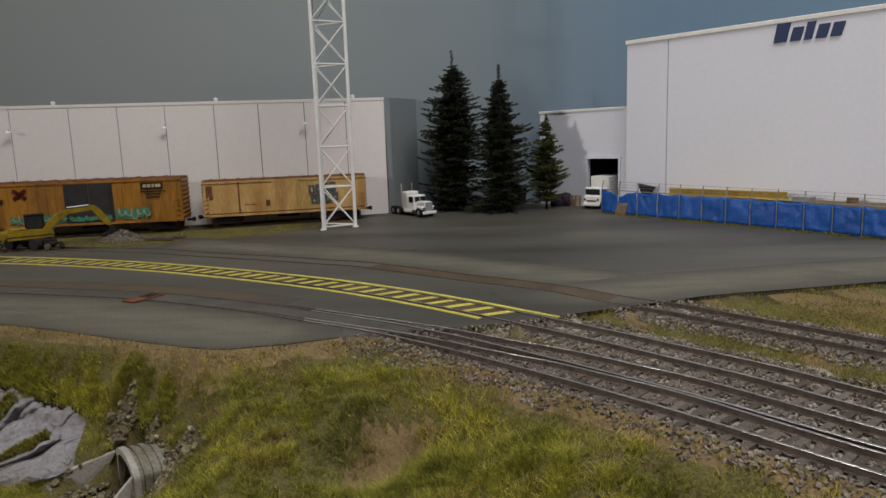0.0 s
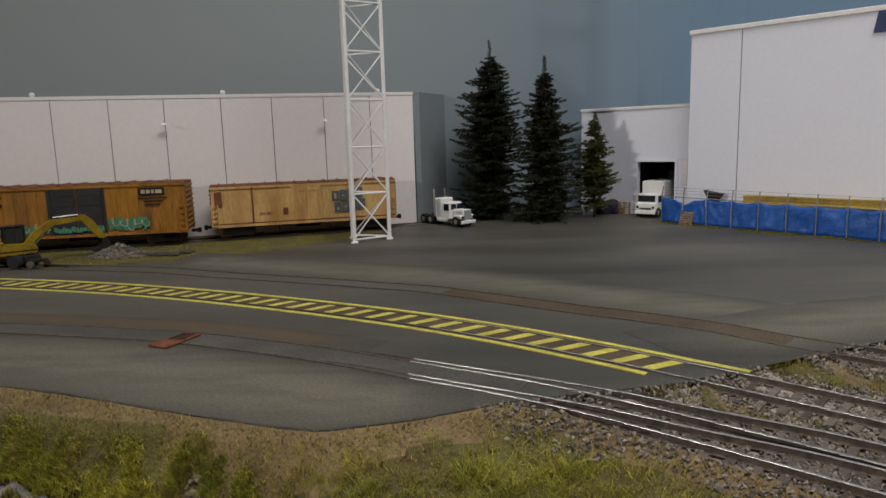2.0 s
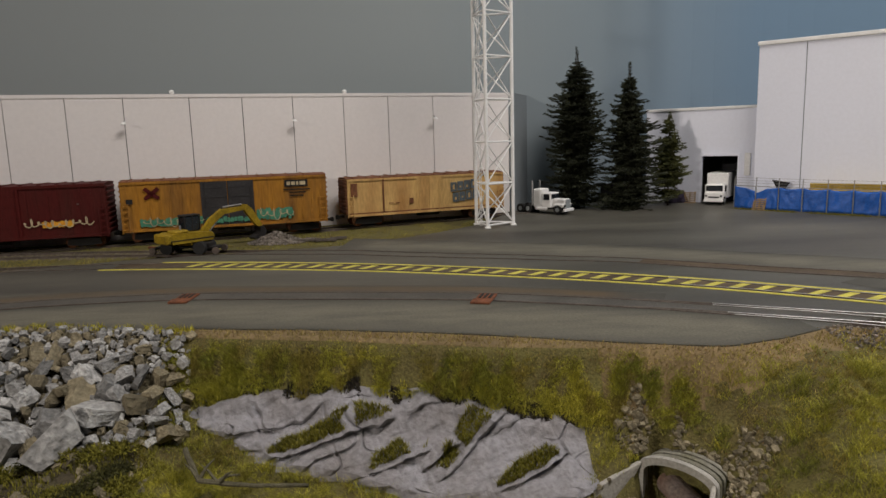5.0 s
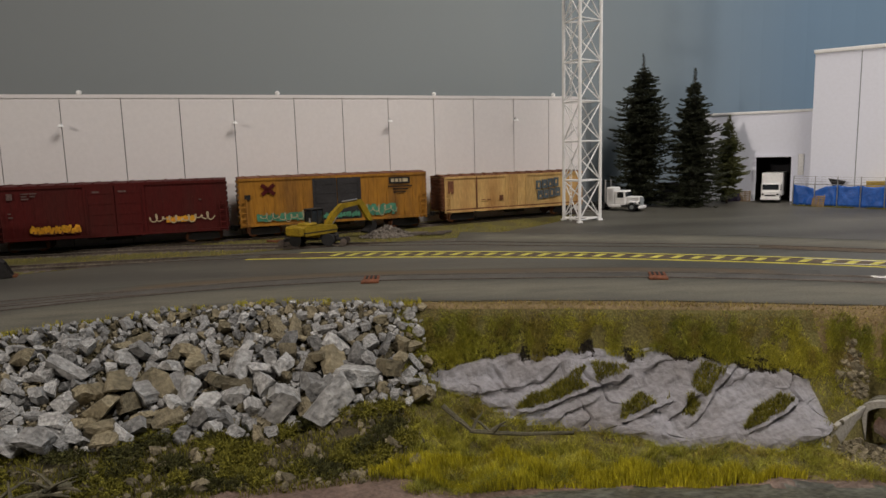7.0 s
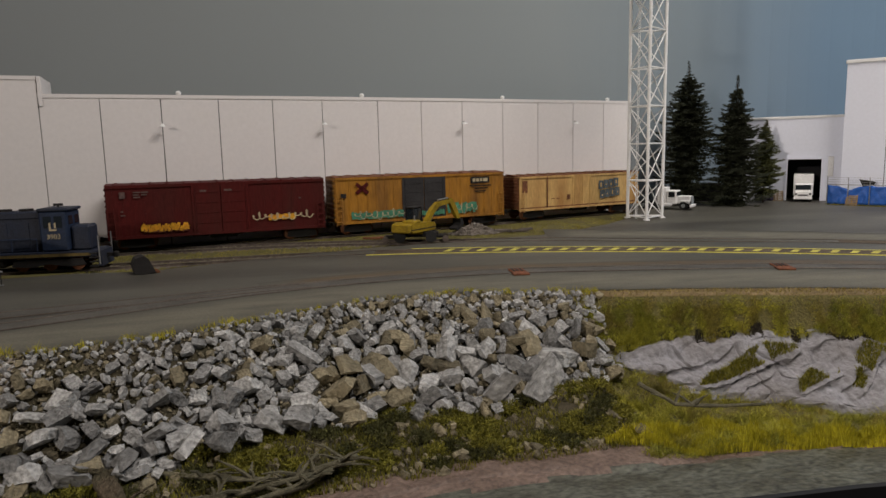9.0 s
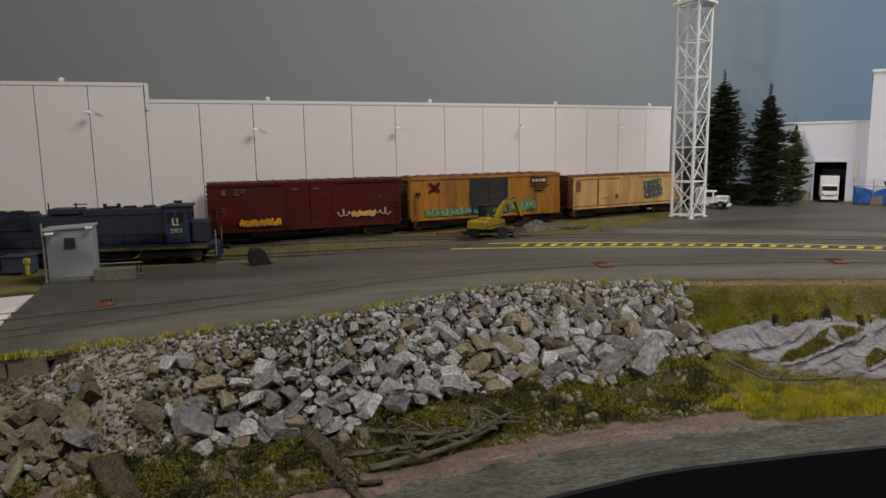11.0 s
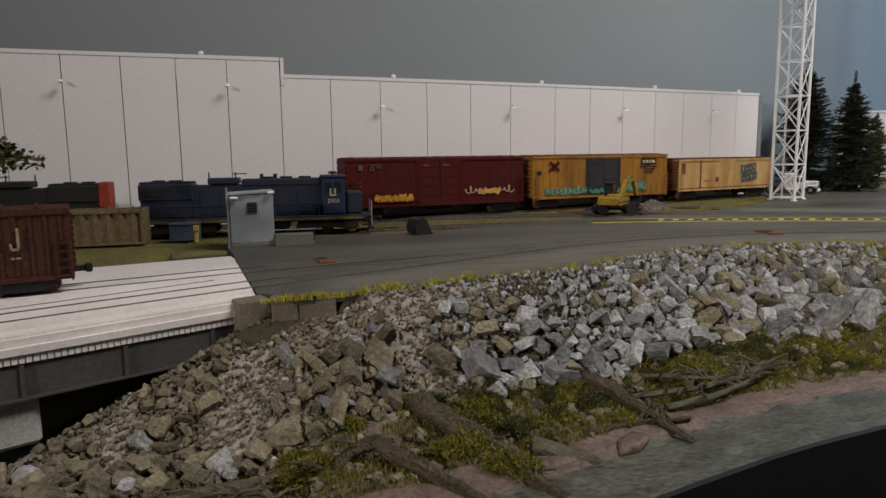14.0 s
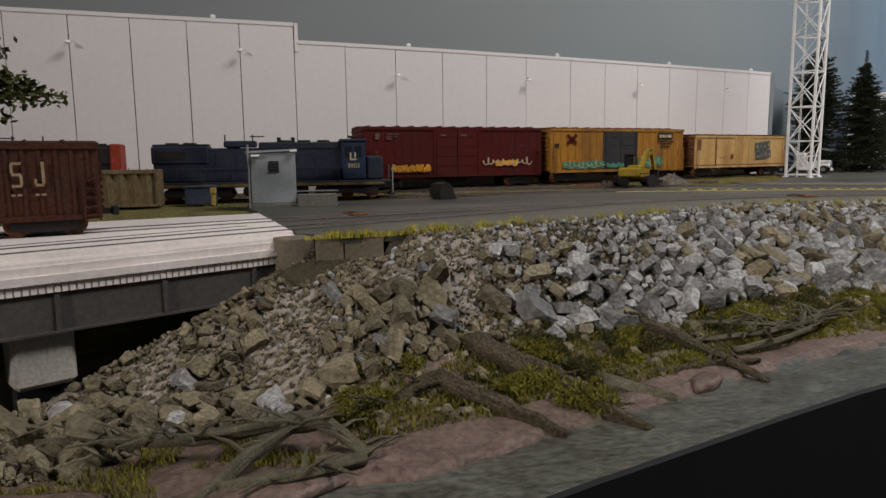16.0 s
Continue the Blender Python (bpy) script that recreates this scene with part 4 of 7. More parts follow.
def spray(parent, name, mat, x0, x1, z0, z1, y, seed, strokes, wide, outline=None):
    """Loose painted strokes lying on a car side."""
    rnd = random.Random(seed)
    bm = bmesh.new()
    n = strokes
    for i in range(n):
        u = x0 + (x1 - x0) * (i + 0.5) / n
        w = (x1 - x0) / n
        pts = []
        for k in range(7):
            pts.append((u + w * 0.9 * (rnd.random() - 0.5), z0 + (z1 - z0) * (0.05 + 0.9 * ((k * 0.37 + rnd.random() * 0.3) % 1.0))))
        for (ax, az), (bx, bz) in zip(pts, pts[1:]):
            d = Vector((bx - ax, 0, bz - az))
            if d.length < 0.3:
                continue
            s = Vector((-d.z, 0, d.x)).normalized() * wide / 2
            q = [Vector((ax, y, az)) - s, Vector((bx, y, bz)) - s, Vector((bx, y, bz)) + s, Vector((ax, y, az)) + s]
            f = bm.faces.new([bm.verts.new(v + Vector((0, -0.02 * i - 0.005 * rnd.random(), 0))) for v in q])
    return part(name, bm, mat, parent)


def scrawl(parent, mat, x0, x1, z0, z1, y, seed, wide):
    """One running line of looped writing strokes, lying on a car side."""
    rnd = random.Random(seed)
    bm = bmesh.new()
    loops = int((x1 - x0) / 5)
    line = []
    for k in range(loops * 10 + 1):
        u = k / (loops * 10)
        a = 6.283 * loops * u
        mid, tall = (z0 + z1) / 2 + 0.8 * math.sin(9 * u), (z1 - z0) * (0.28 + 0.2 * math.sin(a * 0.37 + seed))
        line.append(Vector((x0 + (x1 - x0) * u + 1.6 * math.cos(a) + rnd.uniform(-0.2, 0.2), y - 0.0004 * k, mid + tall * math.sin(a))))
    for p, q in zip(line, line[1:]):
        d = q - p
        w = Vector((-d.z, 0, d.x)).normalized() * wide * 0.5
        e = d.normalized() * 0.12
        bm.faces.new([bm.verts.new(v) for v in (p - w - e, q - w + e, q + w + e, p + w - e)])
    return part("graffiti", bm, mat, parent)


def label_bars(parent, mat, rows, y, name="lettering"):
    for x0, x1, z0, z1 in rows:
        bm = bmesh.new()
        box(bm, x0, x1, y - 0.12, y + 0.1, z0, z1)
        part(name, bm, mat, parent)


p, a = line_pose(D_LINE, -519)
RED = boxcar("boxcar", p.x, p.y, yard_z(p.x, p.y) + RAIL_TOP, a, 172, 33, 11, 53, M_RED, M_RED, 22, "oxide-red steel boxcar with yellow graffiti on its sides", door_w=46, rib=0.2)
p, a = line_pose(D_LINE, -342)
YEL = boxcar("boxcar", p.x, p.y, yard_z(p.x, p.y) + RAIL_TOP, a, 168, 33, 11, 52, M_YELCAR, M_BLACKDOOR, 20, "faded ochre-yellow boxcar with black doors and teal graffiti", roof_mat=M_RUST, door_w=44)
p, a = line_pose(D_LINE, -168)
TAN = boxcar("refrigerator_car", p.x, p.y, yard_z(p.x, p.y) + RAIL_TOP, a, 158, 33, 11, 45, M_TAN, M_TAN, 3, "faded buff insulated boxcar with rusty roof and grey graffiti", roof_mat=M_RUST, door_w=26, ends=M_RUST)


# markings and spray paint on the side that faces the yard (local -y)
FACE = -16.5 - 1.05
label_bars(RED, M_WORNMARK, [(-76, -72, 42, 47), (-66, -61, 46, 47), (-60, -55, 46, 47), (-66, -62, 44, 45), (-60, -56, 44, 45), (-66, -61, 42, 43), (-16, -11, 45, 46.5), (3, 9, 45, 46.5), (-76, -74, 31, 32), (-76, -73, 28, 29), (64, 66, 36, 37)], FACE + 0.1)
spray(RED, "graffiti", M_SPRAYYEL, -62, -26, 14, 21.5, FACE - 0.05, 3, 15, 1.7)
spray(RED, "graffiti", M_ORANGE, -60, -27, 13.4, 18, FACE - 0.02, 23, 12, 1.8)
spray(RED, "graffiti", M_SPRAYYEL, 38, 60, 18, 24, FACE - 0.05, 4, 14, 1.6)
scrawl(RED, M_SPRAYWHITE, 24, 74, 18, 25.5, FACE - 0.3, 5, 0.8)
label_bars(YEL, M_DARK, [(48, 68, 41.5, 47.5), (47, 70, 38.6, 39.6), (52, 66, 36, 37), (52, 64, 33.2, 34.2), (-80, -75, 33, 37)], FACE + 0.1)
label_bars(YEL, M_SPRAYWHITE, [(50, 53, 43, 46), (54, 57, 43, 46), (58, 60, 43, 46), (61, 66, 43, 46)], FACE - 0.05)
bm = bmesh.new()
for s in (-1, 1):
    box(bm, -7, 7, -0.12, 0.12, -1.6, 1.6, m=Matrix.Translation((-60, FACE, 41)) @ Matrix.Rotation(radians(s * 38), 4, "Y"))
part("emblem", bm, M_RED, YEL)
spray(YEL, "graffiti", M_GREEN, 24, 54, 13, 25, FACE - 0.05, 7, 14, 2.6)
scrawl(YEL, M_SPRAYWHITE, 25, 53, 13.5, 25, FACE - 0.5, 8, 0.55)
spray(YEL, "graffiti", M_GREEN, -70, -22, 12.5, 21, FACE - 0.05, 9, 22, 2.2)
scrawl(YEL, M_SPRAYWHITE, -69, -22, 12.6, 21.5, FACE - 0.5, 10, 0.5)
spray(YEL, "graffiti", M_GREEN, -18, 20, 13, 19, FACE - 0.6, 11, 14, 1.6)
for row, (z, xs) in enumerate(((27.5, (22, 29, 36, 43)), (17.5, (24, 31, 38, 45)))):
    for k, x in enumerate(xs):
        lift = 0.75 * k
        label_bars(TAN, M_SPRAYGREY, [(x, x + 6.2, z + lift, z + 9 + lift)], FACE - 0.05, "graffiti")
        label_bars(TAN, M_TAN, [(x + 2.3, x + 4.0, z + lift + 2.2 + (k % 2), z + lift + (4.6 if (k + row) % 3 else 6.8))], FACE - 0.2, "graffiti")
label_bars(TAN, M_RUST, [(-46, -44.6, 12, 43), (-76, -70, 28, 40), (-40, -36, 20, 20.8), (-34, -30, 20, 20.8), (-20, -16, 19, 24)], FACE + 0.15, "rust_streak")
label_bars(TAN, M_RUST, [(-78, 78, 11.4, 13), (-78, 78, 42, 43.5)], FACE + 0.3, "rust_streak")

# ---- steel lattice tower ----
def build_tower():
    tower = thing("lattice_tower", -106.5, 593, yard_z(-106, 593), label="white triangular steel lattice tower with a ladder, in the yard", category="tower")
    legs = [(-7.8, -20.5), (18.6, -2.7), (-14.0, 8.5)]
    for x, y in legs:
        bm = bmesh.new()
        rod(bm, (x, y, 0), (x, y, 330), 1.6, 10)
        part("leg", bm, M_TOWER, tower)
        bm = bmesh.new()
        box(bm, x - 2.6, x + 2.6, y - 2.6, y + 2.6, -0.4, 1.2, bevel=0.3)
        part("base_plate", bm, M_TOWER, tower)
    nodes = [2.5, 39, 76, 113, 150, 187, 224]
    for i in range(3):
        (x0, y0), (x1, y1) = legs[i], legs[(i + 1) % 3]
        for z in nodes + [262, 300]:
            bm = bmesh.new()
            rod(bm, (x0, y0, z), (x1, y1, z), 0.8, 6)
            part("horizontal", bm, M_TOWER, tower)
        for za, zb in list(zip(nodes, nodes[1:])) + [(224, 262), (262, 300)]:
            for s in (0, 1):
                bm = bmesh.new()
                a, b = ((x0, y0), (x1, y1)) if s else ((x1, y1), (x0, y0))
                rod(bm, (*a, za + 0.5), (*b, zb - 0.5), 0.62, 6)
                part("diagonal", bm, M_TOWER, tower)
    bm = bmesh.new()
    slab(bm, [(-9.5, -27), (24.5, -3.5), (-19, 13)], 226, 229)
    part("platform", bm, M_TOWER, tower)
    ladder(tower, -12.6, -11.0, -6, 0, 226, 62, M_TOWER, 0.35)
    return tower


build_tower()

# ---- bridge on the left ----
def build_bridge():
    br = thing("girder_bridge", -720, 270, -1.2, label="unpainted white railway bridge with a grey girder and corbels", category="bridge")
    inv = Matrix.Translation((720, -270, 0))
    near = [(-662, 233), (-748, 184), (-860, 121), (-980, 53)]
    far = [(-684, 362), (-756, 340), (-980, 272)]

    def piece(name, pts, z0, z1, mat, label="", parent=br):
        bm = bmesh.new()
        slab(bm, pts, z0, z1)
        bmesh.ops.transform(bm, matrix=inv, verts=bm.verts[:])
        return part(name, bm, mat, parent, label)

    piece("deck", near + far[::-1], -3.2, 0, M_BRIDGE)
    t = (Vector((-748, 184)) - Vector((-662, 233))).normalized()
    n = Vector((-t.y, t.x))
    if n.y > 0:
        n = -n

    def strip(off0, off1, s0=0.0, s1=365.0):
        a, b = Vector((-662, 233)) + t * s0, Vector((-662, 233)) + t * s1
        return [tuple(a + n * off0), tuple(b + n * off0), tuple(b + n * off1), tuple(a + n * off1)]

    piece("deck_panel", [(-664, 241)] + [tuple(strip(-8, 0)[1])] + [tuple(strip(-100, 0)[1])] + [(-681, 345)], 0.0, 1.45, M_BRIDGE)
    piece("lip", strip(-2, 1.2), -3.8, -1.0, M_BRIDGE)
    piece("cornice", strip(-2, 2.8), -6.4, -3.8, M_BRIDGE)
    corb = [piece("corbel", strip(-2, 1.8, s, s + 1.7), -9.6, -6.4, M_BRIDGE) for s in np.arange(4, 300, 2.2)]
    piece("corbel_band", strip(-2, 1.0), -9.6, -6.4, M_BRIDGE)
    girder = piece("girder", strip(-1.5, 0.6), -22, -9.6, M_BRIDGESIDE, "grey plate girder")
    piece("girder", strip(-112, -110), -22, -3.2, M_BRIDGESIDE)
    for s in np.arange(20, 330, 34):
        piece("web_stiffener", strip(0.6, 1.6, s, s + 1.4), -22, -10.4, M_BRIDGESIDE, parent=girder)
    piece("flange", strip(-3, 2.0), -22.8, -22, M_BRIDGESIDE)
    # board lines of the deck
    bm = bmesh.new()
    for off in (-44,):
        slab(bm, strip(off, off + 0.4), 0.02, 1.7)
    bmesh.ops.transform(bm, matrix=inv, verts=bm.verts[:])
    part("guard_rail", bm, M_RAILDULL, br)
    return br


build_bridge()


def concrete_block(name, x, y, z, wx, wy, wz, rz, mat, label, cat, bev=1.2):
    ob = thing(name, x, y, z, rz, label=label, category=cat)
    bm = bmesh.new()
    box(bm, -wx / 2, wx / 2, -wy / 2, wy / 2, 0, wz, bevel=bev)
    part("block", bm, mat, ob)
    return ob


concrete_block("bridge_pier", -747, 194.5, -42.2, 18.5, 13, 19.0, 30, M_CONCRETE, "rough white concrete pier under the bridge girder", "pier", 1.6)
pier_foot = bpy.data.objects["bridge_pier"]
bm = bmesh.new()
box(bm, -8, 8, 0, 6, -14, 0.2, bevel=0.6)
part("footing", bm, M_DARKROOM, pier_foot)
concrete_block("abutment_block", -664, 226, -17, 13, 11, 16.6, 24, M_BLOCK, "brown cast block at the end of the bridge", "block", 0.5)
concrete_block("abutment_block", -650.5, 225, -13, 11, 8, 13.0, 6, M_BLOCK, "brown cast block in a low retaining wall", "block", 0.5)
concrete_block("abutment_block", -636.5, 225.5, -13, 15.5, 8, 12.8, -3, M_BLOCK, "brown cast block in a low retaining wall", "block", 0.5)

# ---- brown boxcar on the bridge ----
p, a = line_pose(A_FAR, -815)
BRN = boxcar("boxcar", p.x, p.y, RAIL_TOP - 0.6, a, 148, 28, 8, 38, M_BROWNCAR, M_BROWNDOOR, 26, "weathered brown boxcar with cream lettering, on the bridge", door_w=40)
label_bars(BRN, M_FADED, [(43.6, 47, 28.9, 29.9), (43.2, 44.2, 25.6, 29.3), (43.6, 46.8, 24.6, 25.6), (46.2, 47.2, 21, 25), (43.4, 46.8, 20.2, 21.2), (53.6, 54.7, 21.4, 30), (51.4, 54.2, 20.4, 21.5), (51, 51.9, 21, 23.4), (43, 44.4, 16.8, 17.6), (45, 46.6, 16.8, 17.6), (51, 52.4, 16.8, 17.6), (53, 54.8, 16.8, 17.6)], -14 - 1.25)


# ---- locomotives ----
def locomotive(name, x, y, z, rz, paint, cab_paint, stripe, label, end_paint=None, number=None):
    lo = thing(name, x, y, z, rz, label=label, category="locomotive", group="locomotives")

    def b(nm, mat, *a, bevel=0.4, parent=lo, lab=""):
        bm = bmesh.new()
        box(bm, *a, bevel=bevel)
        return part(nm, bm, mat, parent, lab)

    frame_ = b("frame", paint, -84, 84, -13, 13, 9.5, 13.5)
    b("sill_stripe", stripe, -80, 80, -13.3, -12.9, 10.2, 12.2, bevel=0)
    b("sill_stripe", stripe, -80, 80, 12.9, 13.3, 10.2, 12.2, bevel=0)
    b("long_hood", paint, -82, 48, -8, 8, 13.5, 37.5, bevel=0.8)
    b("radiator_section", paint, -83, -44, -8.8, 8.8, 26, 39.4, bevel=1.5)
    b("radiator_roof", M_DARK, -82, -45, -7.5, 7.5, 39.2, 40.4, bevel=0.4)
    b("radiator_grille", M_DARK, -80, -60, -9.1, -8.5, 29.5, 36.0, bevel=0.2)
    b("hood_cap", paint, -10, 48, -8.6, 8.6, 36, 41.5, bevel=1.0)
    cab = b("cab", cab_paint, 48, 66, -12, 12, 13.5, 41.5, bevel=1.2)
    b("cab_roof", paint, 47, 67.5, -12.4, 12.4, 41.2, 43.4, bevel=0.8, parent=cab)
    for y0 in (-12.25, 11.85):
        b("window", M_GLASS, 51, 56, y0, y0 + 0.4, 30, 38, bevel=0, parent=cab)
        b("window", M_GLASS, 58, 63, y0, y0 + 0.4, 30, 38, bevel=0, parent=cab)
    for y0 in (-9, 2):
        b("windscreen", M_GLASS, 65.8, 66.3, y0, y0 + 7, 32, 38, bevel=0, parent=cab)
    b("short_nose", end_paint or paint, 66, 79, -8, 8, 13.5, 31, bevel=1.4)
    for i, dx in enumerate((-70, -58, -28, 8, 22, 36)):
        bm = bmesh.new()
        top = 40 if dx < -44 else (41.5 if dx > -10 else 37.5)
        rod(bm, (dx, 0, top - 0.5), (dx, 0, top + 1.4), 4.6, 14)
        part("roof_fan", bm, M_DARK, lo)
    b("dynamic_brake_hood", paint, -34, -12, -9, 9, 38, 42.5, bevel=0.8)
    bm = bmesh.new()
    for dx in (-33, -14):
        rod(bm, (dx, -7, 42), (dx, -7, 47), 0.5, 6)
    rod(bm, (-16, -7, 45.5), (-6, -7, 45.5), 0.4, 6)
    part("antenna", bm, M_DARK, lo)
    for dx in (4, 14):
        bm = bmesh.new()
        rod(bm, (dx, 0, 37), (dx, 0, 45), 1.4, 8)
        part("exhaust_stack", bm, M_DARK, lo)
    bm = bmesh.new()
    rod(bm, (57, 0, 43), (57, 0, 45.2), 0.7, 6)
    rod(bm, (54, 0, 45.2), (60, 0, 45.2), 0.9, 6)
    part("horn", bm, M_DARK, lo)
    b("fuel_tank", M_DARK, -22, 24, -11, 11, 3.5, 9.8, bevel=1.6)
    for sgn in (-1, 1):
        bm = bmesh.new()
        for y in (-1, 1):
            side_plate(bm, [(sgn * 52 - 24, 4), (sgn * 52 - 22, 8.5), (sgn * 52 + 22, 8.5), (sgn * 52 + 24, 4), (sgn * 52 + 12, 3), (sgn * 52, 5), (sgn * 52 - 12, 3)], y * 11 - 1, y * 11 + 1)
        tr = part("bogie", bm, M_DARK, lo)
        for dx in (-18, 0, 18):
            bm = bmesh.new()
            for y in (-1, 1):
                rod(bm, (sgn * 52 + dx, y * 8, 5.2), (sgn * 52 + dx, y * 10, 5.2), 5.0, 14)
            rod(bm, (sgn * 52 + dx, -8, 5.2), (sgn * 52 + dx, 8, 5.2), 1.2, 8)
            part("wheelset", bm, M_RUST, tr)
        bm = bmesh.new()
        side_plate(bm, [(sgn * 84, 2), (sgn * 87, 2.5), (sgn * 86, 13), (sgn * 84, 13)], -12, 12)
        part("pilot", bm, paint, lo)
        coupler(lo, sgn * 86, sgn)
        for y in (-1, 1):
            for k in range(4):
                bm = bmesh.new()
                box(bm, min(sgn * 79, sgn * 85), max(sgn * 79, sgn * 85), y * 12.5 - 1.8, y * 12.5 + 1.8, 2.5 + 3 * k, 3.2 + 3 * k)
                part("step", bm, M_DARK, lo)
            bm = bmesh.new()
            rod(bm, (sgn * 85.5, y * 13, 4), (sgn * 85.5, y * 13, 24), 0.45, 6)
            part("grab_iron", bm, M_GALV, lo)
    for y in (-1, 1):
        bm = bmesh.new()
        rod(bm, (-82, y * 13, 23), (46, y * 13, 23), 0.4, 6)
        for dx in range(-82, 47, 16):
            rod(bm, (dx, y * 13, 13), (dx, y * 13, 23), 0.35, 5)
        part("handrail", bm, M_BLUELT if paint is M_BLUE else M_DARK, lo)
    for dx in range(-40, 46, 14):
        b("hood_door", paint, dx, dx + 10, -8.35, -7.9, 16, 34, bevel=0.15)
    return lo


def painted_text(parent, text, x, y, z, size, mat, name="number"):
    cu = bpy.data.curves.new(name, "FONT")
    cu.body, cu.size, cu.align_x, cu.extrude = text, size * MM, "CENTER", 0.00006
    tmp = bpy.data.objects.new(name, cu)
    scene.collection.objects.link(tmp)
    bpy.context.view_layer.update()
    me = bpy.data.meshes.new_from_object(tmp.evaluated_get(bpy.context.evaluated_depsgraph_get()))
    bpy.data.objects.remove(tmp)
    me.materials.clear()
    me.materials.append(mat)
    ob = new(name, me)
    ob.parent = parent
    ob.matrix_basis = put(x, y, z, 90, 0, 0)
    return ob


p, a = line_pose(B_LINE, -673)
BLUE = locomotive("diesel_locomotive", p.x, p.y, RAIL_TOP, a, M_BLUE, M_BLUELT, M_STRIPE, "grimy navy diesel locomotive with a worn yellow sill stripe")
painted_text(BLUE, "3903", 57, -12.5, 22.5, 4.6, M_SPRAYWHITE)
label_bars(BLUE, M_SPRAYWHITE, [(54.4, 55.6, 28, 33.6), (55.6, 59.2, 28, 29.1), (57.8, 58.9, 29.8, 33.6)], -12.35, "emblem")
p, a = line_pose(B_LINE, -862)
REDL = locomotive("diesel_locomotive", p.x, p.y, RAIL_TOP, a + 180, M_DARK, M_LOCORED, M_SPRAYWHITE, "black diesel locomotive with a red end, behind the container", end_paint=M_LOCORED)
bm = bmesh.new()
box(bm, -85, -78, -9.8, 9.8, 13.5, 41, bevel=1)
part("hood_end", bm, M_LOCORED, REDL)


# ---- shed, container and clutter at the end of the yard ----
def build_shed():
    sh = thing("equipment_shed", -674, 406, 0, rz=8, label="light grey metal equipment shed on a concrete pad", category="shed")
    bm = bmesh.new()
    box(bm, -15, 15, -10, 10, 2, 33, bevel=0.5)
    part("body", bm, M_GREYPAINT, sh)
    bm = bmesh.new()
    side_plate(bm, [(-16, 33), (16, 34.2), (16, 35.4), (-16, 34.2)], -11.5, 11.5)
    part("roof", bm, M_GREYPAINT, sh, "greenish grey overhanging roof")
    bm = bmesh.new()
    box(bm, -3, 3.6, -10.3, -9.9, 21, 28)
    w = part("vent_window", bm, M_GLASS, sh)
    bm = bmesh.new()
    for k in range(4):
        box(bm, -3.2, 3.8, -10.7, -10.2, 21.4 + 1.7 * k, 22.0 + 1.7 * k)
    part("louvre", bm, M_BRIDGESIDE, w)
    bm = bmesh.new()
    box(bm, -15.4, 15.4, -10.5, 10.5, -0.5, 2, bevel=0.4)
    part("pad", bm, M_ROADEDGE, sh)
    bm = bmesh.new()
    box(bm, -14.6, -9, -14, -10, 30.5, 32, bevel=0.4)
    part("lamp", bm, M_WHITE, sh, "small white wall lamp")
    bm = bmesh.new()
    box(bm, 11, 15.5, -14, -10, 33.4, 34.8, bevel=0.4)
    part("lamp", bm, M_WHITE, sh, "small white wall lamp")
    bm = bmesh.new()
    rod(bm, (-16.2, -10.8, 0), (-16.2, -10.8, 38), 0.7, 8)
    part("conduit", bm, M_GALV, sh, "thin grey conduit up the corner")
    sh.scale = (0.94, 0.94, 1.03)


build_shed()

gr = thing("steel_grating", -645, 407, 0, rz=4, label="low dark steel railing panel beside the shed", category="railing")
for k in range(12):
    bm = bmesh.new()
    rod(bm, (-13 + 2.3 * k, 0, 0), (-13 + 2.3 * k, 0, 9), 0.35, 5)
    part("bar", bm, M_DARK, gr)
for zz in (0.6, 9):
    bm = bmesh.new()
    rod(bm, (-14, 0, zz), (13.5, 0, zz), 0.5, 6)
    part("rail", bm, M_GALV, gr)
concrete_block("kerb_slab", -646, 396, -0.3, 25, 8, 8.0, 2, M_ROADEDGE, "low grey concrete slab beside the shed", "slab", 0.4)


def build_container():
    c = thing("steel_container", -791, 441, 0, rz=2, label="rust-streaked cream corrugated steel container", category="container")
    bm = bmesh.new()
    n = 44
    top = []
    for i in range(n):
        x = -43 + 86 * i / (n - 1)
        y = -12 + (1.7 if (i // 2) % 2 else 0)
        top.append((x, y))
    slab(bm, top + [(43, 12), (-43, 12)], 1.2, 22.5)
    part("body", bm, M_CONTAINER, c)
    for a in ((-43.6, 43.6, -12.6, -11.4, 21.6, 24), (-43.6, 43.6, -12.6, -11.4, 0, 1.6), (42.4, 44, -12.6, 12.4, 0, 24), (-44, -42.4, -12.6, 12.4, 0, 24), (-43.6, 43.6, 11.4, 12.6, 21.6, 24)):
        bm = bmesh.new()
        box(bm, *a, bevel=0.2)
        part("edge_rail", bm, M_CONTAINER, c)


build_container()

bx = thing("utility_box", -722, 444, 0, label="blue-grey utility box beside the track", category="box")
bm = bmesh.new()
box(bm, -10, 10, -6, 6, 0, 11.5, bevel=0.6)
part("body", bm, M_PURPLEBOX, bx)
bm = bmesh.new()
box(bm, -10.6, 10.6, -6.6, 6.6, 11.5, 12.6, bevel=0.3)
part("lid", bm, M_PURPLEBOX, bx)
po = thing("bollard", -713, 432, 0, label="worn yellow post in the grass", category="post")
bm = bmesh.new()
rod(bm, (0, 0, 0), (0, 0, 9), 1.5, 10)
part("post", bm, M_BEAM, po)
bm = bmesh.new()
box(bm, -1.9, 1.9, -1.9, 1.9, 7.5, 11.5, bevel=0.4)
part("cap", bm, M_BEAM, po)


